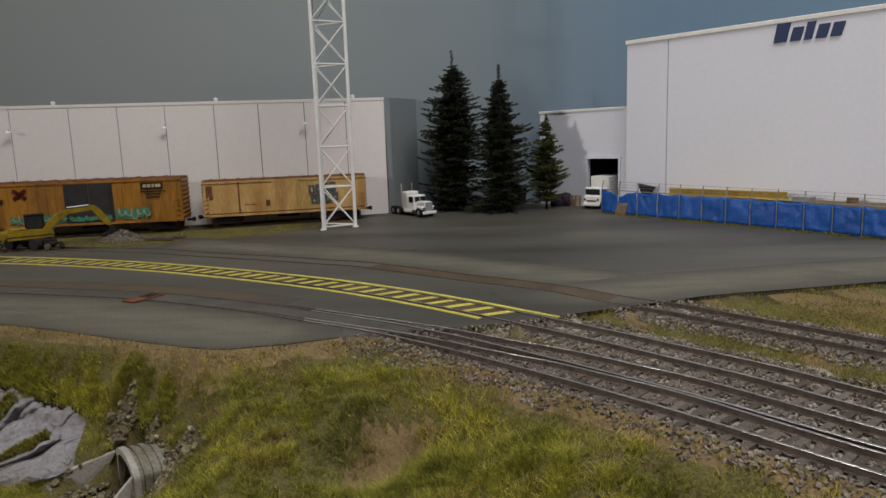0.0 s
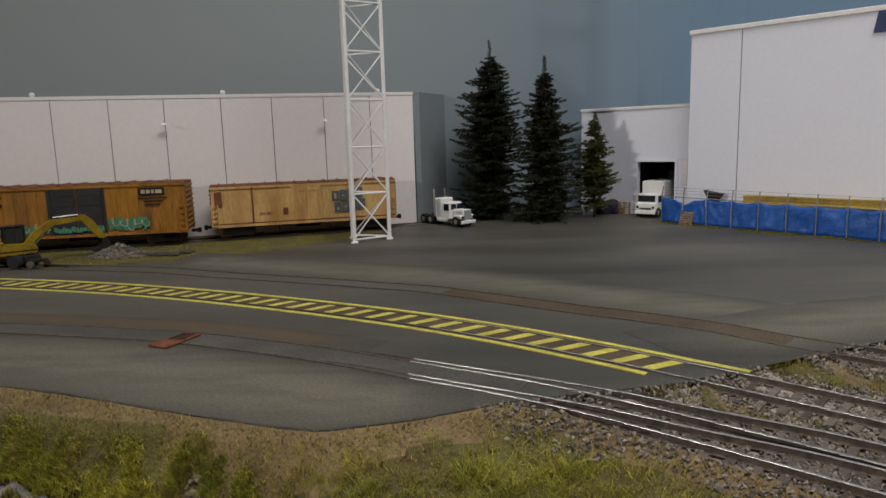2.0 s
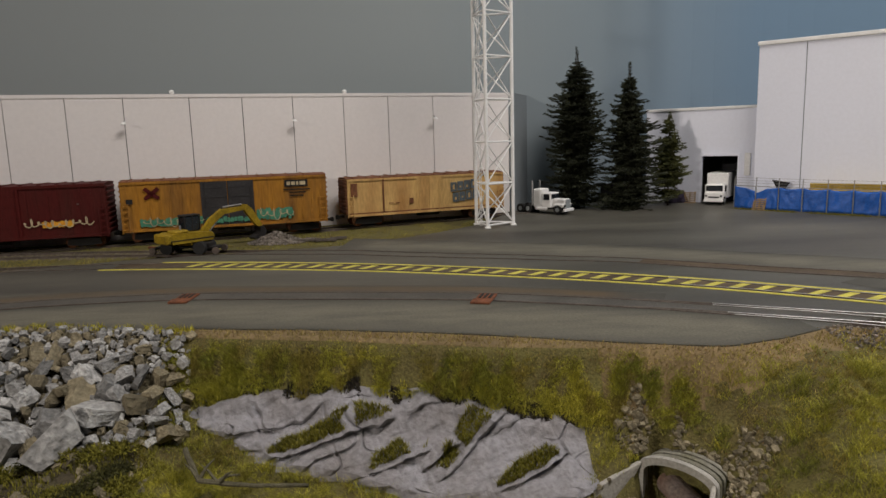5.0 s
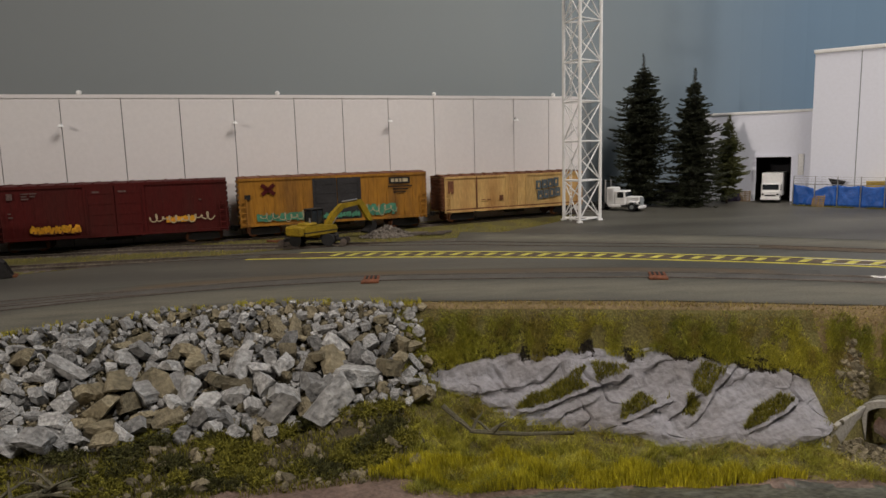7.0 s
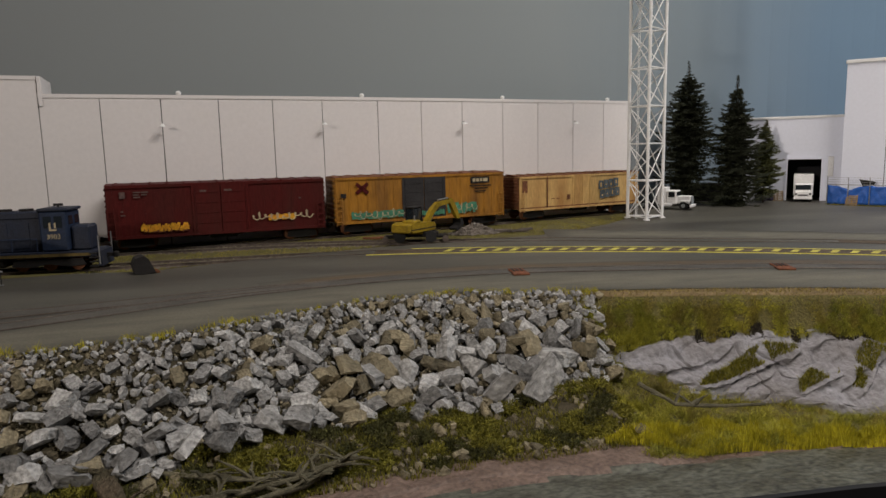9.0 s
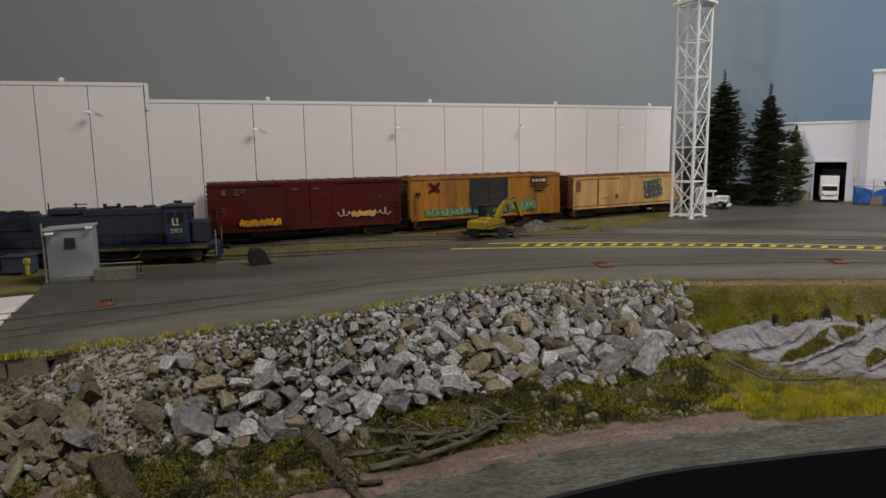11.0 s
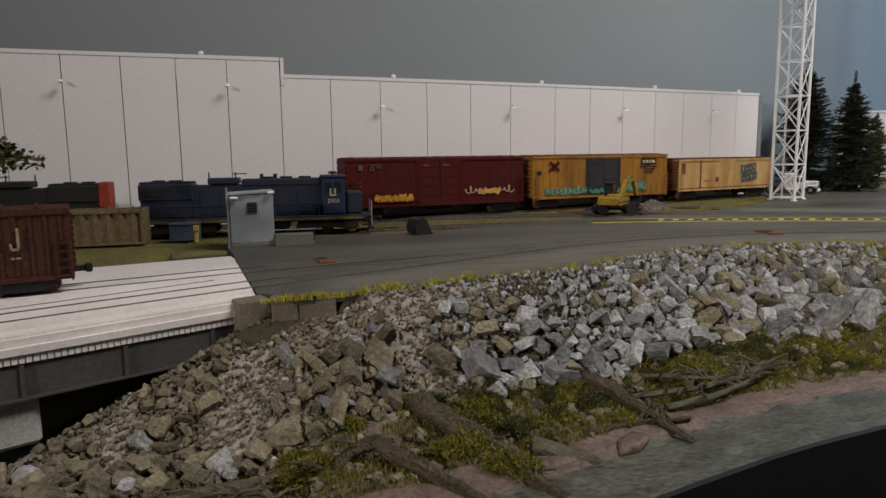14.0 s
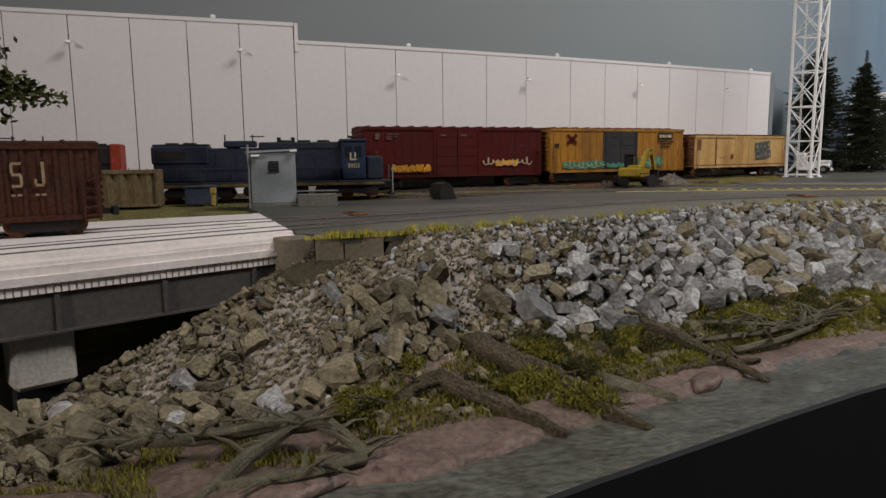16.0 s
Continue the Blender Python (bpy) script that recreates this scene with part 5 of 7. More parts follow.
def old_bucket():
    b = thing("excavator_bucket", -555, 430, 0, rz=20, label="rusty black excavator bucket lying at the asphalt edge", category="bucket")
    bm = bmesh.new()
    prof = [(-6, 1), (-7, 6), (-5, 11), (0, 12.5), (3, 10), (-0.5, 9.5), (-3.5, 7.5), (-4, 4), (0, 1.5), (7, 1.2), (7.5, 0), (-3, 0)]
    side_plate(bm, prof, -6.5, 6.5)
    part("shell", bm, M_DARK, b)
    for y in (-6.5, 6.5):
        bm = bmesh.new()
        side_plate(bm, [(-6, 1), (-7, 6), (-5, 11), (0, 12.5), (3, 10), (7, 1), (-3, 0)], y - 0.5, y + 0.5)
        part("cheek", bm, M_DARK, b)
    for k in range(5):
        bm = bmesh.new()
        box(bm, 6.5, 9.5, -6 + 2.7 * k, -4.8 + 2.7 * k, 0.2, 1.2)
        part("tooth", bm, M_RUST, b)


old_bucket()


def switch_plate(x, y, rz, s=1.0):
    w = thing("switch_machine", x, y, 0.2, rz, label="rust-orange switch stand plate set in the asphalt by the rail", category="switch stand", group="switch stands")
    bm = bmesh.new()
    box(bm, -6 * s, 6 * s, -10 * s, -1 * s, 0, 1.2, bevel=0.3)
    part("cover_plate", bm, M_ORANGE, w)
    bm = bmesh.new()
    box(bm, -5 * s, 6 * s, -1 * s, 15 * s, 0, 0.9, bevel=0.2)
    part("throw_pan", bm, M_ORANGE, w)
    for dx in (-3.5, -0.5, 2.5):
        bm = bmesh.new()
        box(bm, dx * s, (dx + 1.6) * s, 2 * s, 13 * s, 0.6, 1.15)
        part("slot", bm, M_DARK, w)


switch_plate(-316, 352, -4, 0.85)
switch_plate(-155, 319, -20, 0.85)
switch_plate(-630, 315, 16, 0.7)

# ---- conifers ----
def conifer(x, y, height, radius, mat, seed, label, low=0.04, thin=0.1, shape=(0.9, 1.0, 1.0, 0.95, 0.72, 0.36, 0.1)):
    tree = thing("conifer_tree", x, y, yard_z(x, y) - 0.5, label=label, category="tree", group="conifers")
    rnd = random.Random(seed)
    bm = bmesh.new()
    rod(bm, (0, 0, 0), (0, 0, height * 0.97), height * 0.012, 8, r2=0.35)
    part("trunk", bm, M_BARK, tree)
    vs, fs = [], []

    def needle(p, d, ln, w):
        side = d.cross(Vector((rnd.gauss(0, 1), rnd.gauss(0, 1), rnd.gauss(0, 1)))).normalized() * w
        k = len(vs)
        vs.extend([p - side, p + side, p + d * ln])
        fs.append((k, k + 1, k + 2))

    z, last = height * low, 0
    while z < height * 0.9:
        u = z / height
        reach = radius * float(np.interp(u, (0, 0.08, 0.4, 0.62, 0.75, 0.85, 0.9), shape))
        reach *= rnd.uniform(0.72, 1.16)
        n = 9 if u < 0.6 else 7
        turn = rnd.uniform(0, 6.28)
        for k in range(n):
            if rnd.random() < thin:
                continue
            a = turn + 6.283 * (k + rnd.uniform(-0.3, 0.3)) / n
            r = reach * (rnd.uniform(0.5, 0.95) if rnd.random() < 0.7 else rnd.uniform(0.95, 1.22)) + 1.0
            out, side = Vector((math.cos(a), math.sin(a), 0)), Vector((-math.sin(a), math.cos(a), 0))
            droop, z0 = rnd.uniform(0.16, 0.42), z + rnd.gauss(0, 1.9)
            steps = max(3, int(r / 1.5))
            for s_ in range(steps):
                f = (s_ + rnd.random()) / steps
                mid = out * (r * f) + Vector((0, 0, z0 - droop * r * f + 0.24 * r * f ** 3))
                wide = 0.38 * r * (1.1 - f) + 0.6
                for _ in range(7):
                    t = rnd.uniform(-1, 1)
                    p = mid + side * (wide * t) + Vector((0, 0, -0.18 * abs(t) * wide + rnd.gauss(0, 0.35)))
                    d = (out * (0.8 + 0.4 * f) + side * (0.9 * t) + Vector((rnd.gauss(0, 0.3), rnd.gauss(0, 0.3), rnd.gauss(-0.05, 0.3)))).normalized()
                    big = f < 0.45 and u < 0.75
                    needle(p, d, rnd.uniform(1.8, 3.8), rnd.uniform(0.7, 1.5) if big else rnd.uniform(0.3, 0.75))
        z += max(1.6, 3.7 * (1 - u)) * rnd.uniform(0.7, 1.3)
    # the bare leader at the top with small tufts
    for _ in range(240):
        v = rnd.uniform(0.86, 1.0)
        a = rnd.uniform(0, 6.283)
        r = 2.6 * (1.0 - v) / 0.14 + 0.5
        p = Vector((math.cos(a) * r * rnd.random(), math.sin(a) * r * rnd.random(), height * v))
        needle(p, Vector((math.cos(a), math.sin(a), rnd.uniform(-0.3, 0.9))).normalized(), rnd.uniform(1.2, 2.6), rnd.uniform(0.25, 0.5))
    me = bpy.data.meshes.new("crown")
    me.from_pydata([tuple(v * MM) for v in vs], [], fs)
    me.materials.append(mat)
    ob = new("crown", me)
    ob.parent = tree
    return tree


conifer(2, 698, 170, 33, M_PINE, 1, "tall dark green conifer at the edge of the yard")
conifer(51, 675, 151, 33, M_PINE, 2, "dark green conifer with a thin top beside the yard", thin=0.2, shape=(0.95, 1.05, 0.95, 0.72, 0.46, 0.22, 0.1))
conifer(99.5, 687, 100, 19, M_PINELT, 3, "small lighter green conifer before the low building", low=0.13, thin=0.22, shape=(0.8, 1.0, 0.95, 0.8, 0.6, 0.36, 0.14))


# ---- clutter under the trees ----
def pallet(x, y, z, rz, rx, label):
    p_ = thing("pallet", x, y, z, rz, label=label, category="pallet", group="pallets", rx=rx)
    for k in range(6):
        bm = bmesh.new()
        box(bm, -6, 6, -0.35, 0.35, 0.4 + 2.1 * k, 1.7 + 2.1 * k)
        part("slat", bm, M_WOODPALE, p_)
    for dx in (-5.4, 0, 5.4):
        bm = bmesh.new()
        box(bm, dx - 0.6, dx + 0.6, 0.35, 1.6, 0, 13)
        part("bearer", bm, M_WOODPALE, p_)


pallet(131, 702, 5.6, -32, -8, "pale wooden pallet leaning against a dark heap")
pallet(164, 621, 4.4, -55, -18, "pale wooden pallet leaning against the torn fence")
hp = thing("covered_heap", 119, 710, 5, label="heap under a dark purple tarpaulin beside the loading door", category="heap")
bm = bmesh.new()
for k in range(4):
    ball(bm, (-6, 3, 8, 0)[k], (0, 2, -1, 3)[k], (4, 7, 3, 5)[k], (8, 9, 6, 7)[k], 2, squash=(1, 0.8, 1))
part("tarpaulin", bm, M_PURPLE, hp)
sk = thing("waste_container", 62, 742, 5.5, rz=-30, label="dark closed waste container behind the conifers", category="waste container")
bm = bmesh.new()
side_plate(bm, [(-15, 0), (15, 0), (17, 19), (-17, 19)], -9, 9)
part("body", bm, M_DARKROOM, sk)
bm = bmesh.new()
side_plate(bm, [(-18, 19), (18, 19), (18, 20), (0, 24), (-18, 20)], -10, 10)
part("lid", bm, M_PURPLE, sk)


# ---- white lorries ----
def wheel(parent, x, y, z, r, w, rim=True):
    bm = bmesh.new()
    rod(bm, (x, y - w / 2, z), (x, y + w / 2, z), r, 16)
    t = part("tyre", bm, M_TYRE, parent)
    if rim:
        bm = bmesh.new()
        rod(bm, (x, y - w / 2 - 0.15, z), (x, y + w / 2 + 0.15, z), r * 0.5, 12)
        part("rim", bm, M_GREYPAINT, t)


def tractor_unit():
    t = thing("truck_tractor", -40, 662, yard_z(-40, 662), rz=-48, label="white bonneted truck tractor without trailer, parked in the yard", category="truck")

    def b(nm, mat, *a, bevel=0.4, parent=t):
        bm = bmesh.new()
        box(bm, *a, bevel=bevel)
        return part(nm, bm, mat, parent)

    b("chassis", M_DARK, -29, 26, -3.5, 3.5, 4.5, 6.5)
    cab = b("cab", M_WHITE, -1, 11, -7.5, 7.5, 6, 21.5, bevel=1.0)
    b("sleeper", M_WHITE, -11, -1.3, -7.5, 7.5, 6, 25, bevel=1.0)
    b("bonnet", M_WHITE, 11, 26, -5.2, 5.2, 6.5, 15.5, bevel=1.2)
    b("grille", M_GREYPAINT, 25.8, 26.8, -4.2, 4.2, 6, 15, bevel=0.3)
    b("bumper", M_WHITE, 26, 28, -8.4, 8.4, 3, 6, bevel=0.4)
    for y in (-1, 1):
        b("wing", M_WHITE, 15, 26, y * 6.6 - 1.8, y * 6.6 + 1.8, 7, 11, bevel=1.2)
        b("headlight", M_GLASS, 26, 27.2, y * 6.4 - 1, y * 6.4 + 1, 8, 10, bevel=0.2)
        b("window", M_GLASS, 2, 9, y * 7.5 - 0.15, y * 7.5 + 0.15, 14, 20, bevel=0, parent=cab)
        bm = bmesh.new()
        rod(bm, (-12.5, y * 6.5, 8), (-12.5, y * 6.5, 33), 0.9, 8)
        part("exhaust_stack", bm, M_GALV, t)
        wheel(t, 19, y * 7, 4.6, 4.6, 3)
        for dx in (-17, -26.5):
            wheel(t, dx, y * 6.5, 4.6, 4.6, 5)
        b("fuel_tank", M_WHITE, -9, 6, y * 6.6 - 1.6, y * 6.6 + 1.6, 3.5, 7, bevel=1.0)
    for y0 in (-6.6, 0.3):
        b("windscreen", M_GLASS, 10.8, 11.3, y0, y0 + 6.2, 15, 20, bevel=0, parent=cab)


def box_lorry():
    t = thing("box_lorry", 153, 685, yard_z(153, 685), rz=-129, label="white box lorry backed into the loading door", category="truck")

    def b(nm, mat, *a, bevel=0.4, parent=t):
        bm = bmesh.new()
        box(bm, *a, bevel=bevel)
        return part(nm, bm, mat, parent)

    b("chassis", M_DARK, -50, 14, -4, 4, 4, 6)
    b("cargo_box", M_WHITE, -52, -4, -11, 11, 6.5, 33, bevel=0.6)
    cab = b("cab", M_WHITE, -3, 10, -10, 10, 5.5, 22, bevel=1.6)
    b("bonnet", M_WHITE, 9, 13, -9.6, 9.6, 5, 13.5, bevel=1.0)
    b("bumper", M_WHITE, 12.6, 14.4, -10, 10, 3.2, 6, bevel=0.4)
    b("windscreen", M_GLASS, 9.6, 10.3, -8.4, 8.4, 14.5, 20.5, bevel=0, parent=cab)
    b("grille", M_DARK, 12.9, 13.3, -5.5, 5.5, 7.5, 9, bevel=0)
    for y in (-1, 1):
        b("window", M_GLASS, 0, 7, y * 10 - 0.2, y * 10 + 0.2, 14, 20, bevel=0, parent=cab)
        b("headlight", M_GLASS, 12.8, 13.5, y * 7.6 - 1.1, y * 7.6 + 1.1, 8.5, 10.5, bevel=0.2)
        wheel(t, 6, y * 8.6, 4.6, 4.6, 3)
        wheel(t, -38, y * 8.2, 4.6, 4.6, 5)


tractor_unit()
box_lorry()


# ---- screened fence ----
FENCE = [(151, 643), (172, 619), (204, 589), (240, 557), (283, 516), (318, 478), (350, 440), (384, 400)]


def build_fence():
    pts = curve_at(FENCE, 17)
    f = thing("site_fence", 158, 652, 0, label="wire site fence hung with wrinkled blue tarpaulins", category="fence")
    inv = Matrix.Translation((-158, -652, 0))
    for i, p in enumerate(pts):
        z = yard_z(p.x, p.y)
        bm = bmesh.new()
        rod(bm, (p.x, p.y, z - 0.5), (p.x, p.y, z + 24), 0.65, 7)
        rod(bm, (p.x, p.y, z + 24), (p.x + 1.5, p.y + 1.8, z + 32), 0.5, 6)
        bmesh.ops.transform(bm, matrix=inv, verts=bm.verts[:])
        part("post", bm, M_GALV, f)
    for i in range(len(pts) - 1):
        a, b = pts[i], pts[i + 1]
        t = (b - a)
        nrm = Vector((t.y, -t.x, 0)).normalized()
        if nrm.y > 0:
            nrm = -nrm
        nx, nz = 14, 10
        bm = bmesh.new()
        grid = []
        for u in range(nx):
            col = []
            for w in range(nz):
                s, h = u / (nx - 1), w / (nz - 1)
                q = a + t * (0.03 + 0.94 * s)
                top = 22.3
                if i == 0:
                    top = 22 - 9 * max(0, s - 0.55)
                if i == 1:
                    top = 22 - 12 * max(0, 0.5 - s)
                sag = -1.2 * math.sin(math.pi * s) * h ** 3
                bul = 1.5 * noise.noise(Vector((i * 7.3 + s * 2.2, h * 1.6, 4))) * math.sin(math.pi * s) + 0.8 * noise.noise(Vector((i * 3.1 + s * 5, h * 4, 9)))
                col.append(bm.verts.new((q.x + nrm.x * (0.9 + bul), q.y + nrm.y * (0.9 + bul), yard_z(q.x, q.y) + 0.8 + top * h + sag)))
            grid.append(col)
        for u in range(nx - 1):
            for w in range(nz - 1):
                bm.faces.new((grid[u][w], grid[u + 1][w], grid[u + 1][w + 1], grid[u][w + 1]))
        r = bmesh.ops.extrude_face_region(bm, geom=bm.faces[:])
        for v in r["geom"]:
            if isinstance(v, bmesh.types.BMVert):
                v.co -= nrm * 0.25
        bmesh.ops.recalc_face_normals(bm, faces=bm.faces[:])
        bmesh.ops.transform(bm, matrix=inv, verts=bm.verts[:])
        part("tarpaulin", bm, M_TARP, f, smooth=True)
        for hh, off in ((23.4, 0), (0.6, 0), (26.5, 0.5), (29, 1.0), (31.5, 1.5)):
            bm = bmesh.new()
            za, zb = yard_z(a.x, a.y) + hh, yard_z(b.x, b.y) + hh
            rod(bm, (a.x + off, a.y + off * 1.2, za), (b.x + off, b.y + off * 1.2, zb), 0.45 if hh < 24 else 0.14, 5)
            bmesh.ops.transform(bm, matrix=inv, verts=bm.verts[:])
            part("top_rail" if hh < 24 else "wire", bm, M_GALV, f)


build_fence()


def beam_stack():
    for k, (off, z) in enumerate(((0, 17), (8, 17), (3.5, 23.2))):
        st = thing("steel_beam", 243 + 0.7 * off, 568 + 0.7 * off, yard_z(243, 568) + z - 1.5, rz=-43, label="long yellow painted steel beam stacked behind the fence", category="beam", group="stacked beams")
        bm = bmesh.new()
        L = 58 - 3 * k
        for a in ((-L, L, -2.6, 2.6, 0, 1), (-L, L, -2.6, 2.6, 5.2, 6.2), (-L, L, -0.6, 0.6, 1, 5.2)):
            box(bm, *a)
        part("beam", bm, M_BEAM, st)
    for s in (-40, 0, 40):
        a = radians(-43)
        x, y = 245 + s * math.cos(a), 570 + s * math.sin(a)
        concrete_block("timber_cribbing", x, y, yard_z(x, y), 6, 14, 15.5, -43, M_TIE, "dark timber block under the stacked beams", "timber", 0.4)


beam_stack()
tk = thing("steel_tank", 322, 498, yard_z(322, 498), rz=-46, label="brown weathered tank lying behind the blue fence", category="tank")
bm = bmesh.new()
rod(bm, (-34, 0, 12), (34, 0, 12), 12, 20)
part("shell", bm, M_CONTAINER, tk)
bm = bmesh.new()
rod(bm, (-5, 0, 22), (-5, 0, 27), 4, 14)
part("dome", bm, M_CONTAINER, tk)
gb = thing("pallet_cage", 293, 526, yard_z(293, 526), rz=-46, label="grey wire cage box behind the blue fence", category="cage")
bm = bmesh.new()
box(bm, -7, 7, -6, 6, 0, 26, bevel=0.5)
part("box", bm, M_GALV, gb)
ch = thing("black_chute", 191, 628, yard_z(191, 628), rz=-30, label="black plastic chute tipped up behind the fence", category="chute")
bm = bmesh.new()
side_plate(bm, [(-5, 0), (3, 0), (4, 20), (8, 26), (-8, 29), (-4, 21)], -4, 4)
part("shell", bm, M_DARK, ch)


# ---- factory sign: plain slanted shapes ----
def build_sign():
    s = thing("wall_sign", 176, 652, 0, rz=-42, label="navy slanted company lettering on the white factory wall", category="sign")
    x = 137.0
    for w, h in ((10, 15), (8, 10.5), (6, 13.5), (8, 10.5), (8, 10.5)):
        bm = bmesh.new()
        side_plate(bm, [(x, 152), (x + w, 152), (x + w + 2.6, 152 + h), (x + 2.6, 152 + h)], -1.4, -0.1)
        part("letter_shape", bm, M_NAVY, s)
        x += w + 2.6


build_sign()


# ---- lamps and roof vents of the warehouse ----
def wall_lamp(x, z):
    p, a = wall_near(x)
    lamp = thing("wall_lamp", p.x, p.y, z, rz=a, label="white gooseneck lamp on the warehouse wall", category="lamp", group="warehouse wall lamps")
    bm = bmesh.new()
    rod(bm, (0, 1, 2.5), (0, -6, 4.2), 0.5, 6)
    rod(bm, (0, -6, 4.2), (0, -9, 2.2), 0.5, 6)
    part("bracket", bm, M_GALV, lamp)
    bm = bmesh.new()
    rod(bm, (0, -9.5, -0.6), (0, -9.5, 2.4), 4.2, 14, r2=1.4)
    part("shade", bm, M_WHITE, lamp)
    bm = bmesh.new()
    box(bm, -1.3, 1.3, -1.2, 0.2, 0.4, 4.2, bevel=0.3)
    part("wall_plate", bm, M_WHITE, lamp)
    lamp.scale = (0.66, 0.66, 0.66)


for x, z in ((-821, 119), (-696.5, 118), (-563.5, 103), (-428, 104), (-287, 104), (-153.5, 104)):
    wall_lamp(x, z)


def roof_vent(x, z):
    p, a = wall_near(x)
    v = thing("roof_vent", p.x, p.y + 4.5, z, rz=a, label="small white domed vent on the warehouse roof edge", category="vent", group="roof vents")
    bm = bmesh.new()
    rod(bm, (0, 0, -0.6), (0, 0, 1.2), 1.6, 10)
    part("collar", bm, M_WHITE, v)
    bm = bmesh.new()
    ball(bm, 0, 0, 2.0, 2.3, 2, squash=(1, 1, 0.85))
    part("dome", bm, M_WHITE, v)


for x, z in ((-717, 143.5), (-550, 129.5), (-390, 129.5), (-240, 129.5), (-105, 129.5)):
    roof_vent(x, z)


# ---- wheeled excavator on the siding ----
def build_excavator():
    px, py = -357, 511
    e = thing("wheeled_excavator", px, py, yard_z(px, py) + 0.7, rz=-10, label="dirty yellow road-rail excavator digging beside the siding", category="excavator")
    turn = Matrix.Rotation(radians(57), 4, "Z") @ Matrix.Diagonal((1.06, 1.0, 0.9, 1))

    def b(nm, mat, *a, bevel=0.5, parent=e, m=None):
        bm = bmesh.new()
        box(bm, *a, bevel=bevel)
        if m:
            bmesh.ops.transform(bm, matrix=m, verts=bm.verts[:])
        return part(nm, bm, mat, parent)

    def plate(nm, mat, pts, y0, y1, parent=e):
        bm = bmesh.new()
        side_plate(bm, pts, y0, y1)
        bmesh.ops.transform(bm, matrix=turn, verts=bm.verts[:])
        return part(nm, bm, mat, parent)

    def ram(nm, p, q, r, parent):
        bm = bmesh.new()
        rod(bm, p, q, r, 8)
        bmesh.ops.transform(bm, matrix=turn, verts=bm.verts[:])
        return part(nm, bm, M_STEEL, parent)

    # the undercarriage stands along the track
    b("chassis", M_DARK, -19, 19, -5, 5, 4, 8)
    b("axle_mudguard", M_MACHINE, -6, 6, -6.5, 6.5, 6.5, 8.6)
    for x in (-13, 13):
        for y in (-1, 1):
            wheel(e, x, y * 8.2, 4.8, 4.8, 4.5, rim=False)
    for x in (-25, 25):
        b("rail_guide_frame", M_DARK, min(x, x * 0.6), max(x, x * 0.6), -5, 5, 3.2, 5.4)
        for y in (-1, 1):
            bm = bmesh.new()
            rod(bm, (x, y * 7, 2.6), (x, y * 8.8, 2.6), 2.7, 12)
            part("rail_wheel", bm, M_BROWN, e)
    b("turntable", M_DARK, -6, 6, -6, 6, 8, 9.6)
    # the superstructure is turned away over the spoil
    body = plate("superstructure", M_MACHINE, [(-17, 10), (15, 10), (16.5, 13), (15, 17), (2, 18), (-15, 19), (-18.5, 17)], -9.5, 9.5)
    plate("body_stripe", M_DARK, [(-18.4, 12.4), (15.9, 12.0), (15.9, 12.9), (-18.4, 13.3)], -9.7, 9.7, body)
    b("engine_cover", M_MACHINE, -15, -3, -8.4, 3, 18, 21, bevel=1.2, parent=body, m=turn)
    ram("exhaust", (-8, -5, 20), (-8, -5, 25), 0.7, body)
    b("counterweight", M_MACHINE, -21.5, -17, -9.2, 9.2, 10.2, 18.4, bevel=1.2, m=turn)
    cab = b("cab_glass", M_GLASS, -1, 11.5, 1.2, 9, 17.5, 31, bevel=1.0, m=turn)
    for x in (-1.2, 5, 11):
        for y in (1.0, 8.6):
            b("cab_post", M_DARK, x, x + 0.9, y, y + 0.7, 17, 31.2, bevel=0.1, parent=cab, m=turn)
    b("cab_roof", M_DARK, -1.8, 12.2, 0.8, 9.6, 30.8, 32.2, bevel=0.5, parent=cab, m=turn)
    boom = plate("boom", M_MACHINE, [(8, 16), (12.5, 14.5), (21, 24), (29, 30), (48, 32), (49.5, 35.5), (27, 34.5), (17, 27.5)], -4.6, -1.0)
    ram("boom_cylinder", (14, -2.8, 14), (25, -2.8, 27), 1.0, boom)
    stick = plate("stick", M_MACHINE, [(44.5, 37), (50, 36.5), (55, 31), (63, 16), (61, 13.5), (57.5, 16), (48, 30)], -4.3, -1.3)
    ram("stick_cylinder", (29, -2.8, 36.2), (45.5, -2.8, 37), 0.8, stick)
    ram("bucket_cylinder", (52, -2.8, 34), (61, -2.8, 19), 0.7, stick)
    plate("bucket", M_DARK, [(62.5, 15), (65, 10), (62, 4.6), (54, 3.6), (52.5, 5.6), (57.5, 8), (59, 11), (59, 15)], -7, 1.4)


build_excavator()


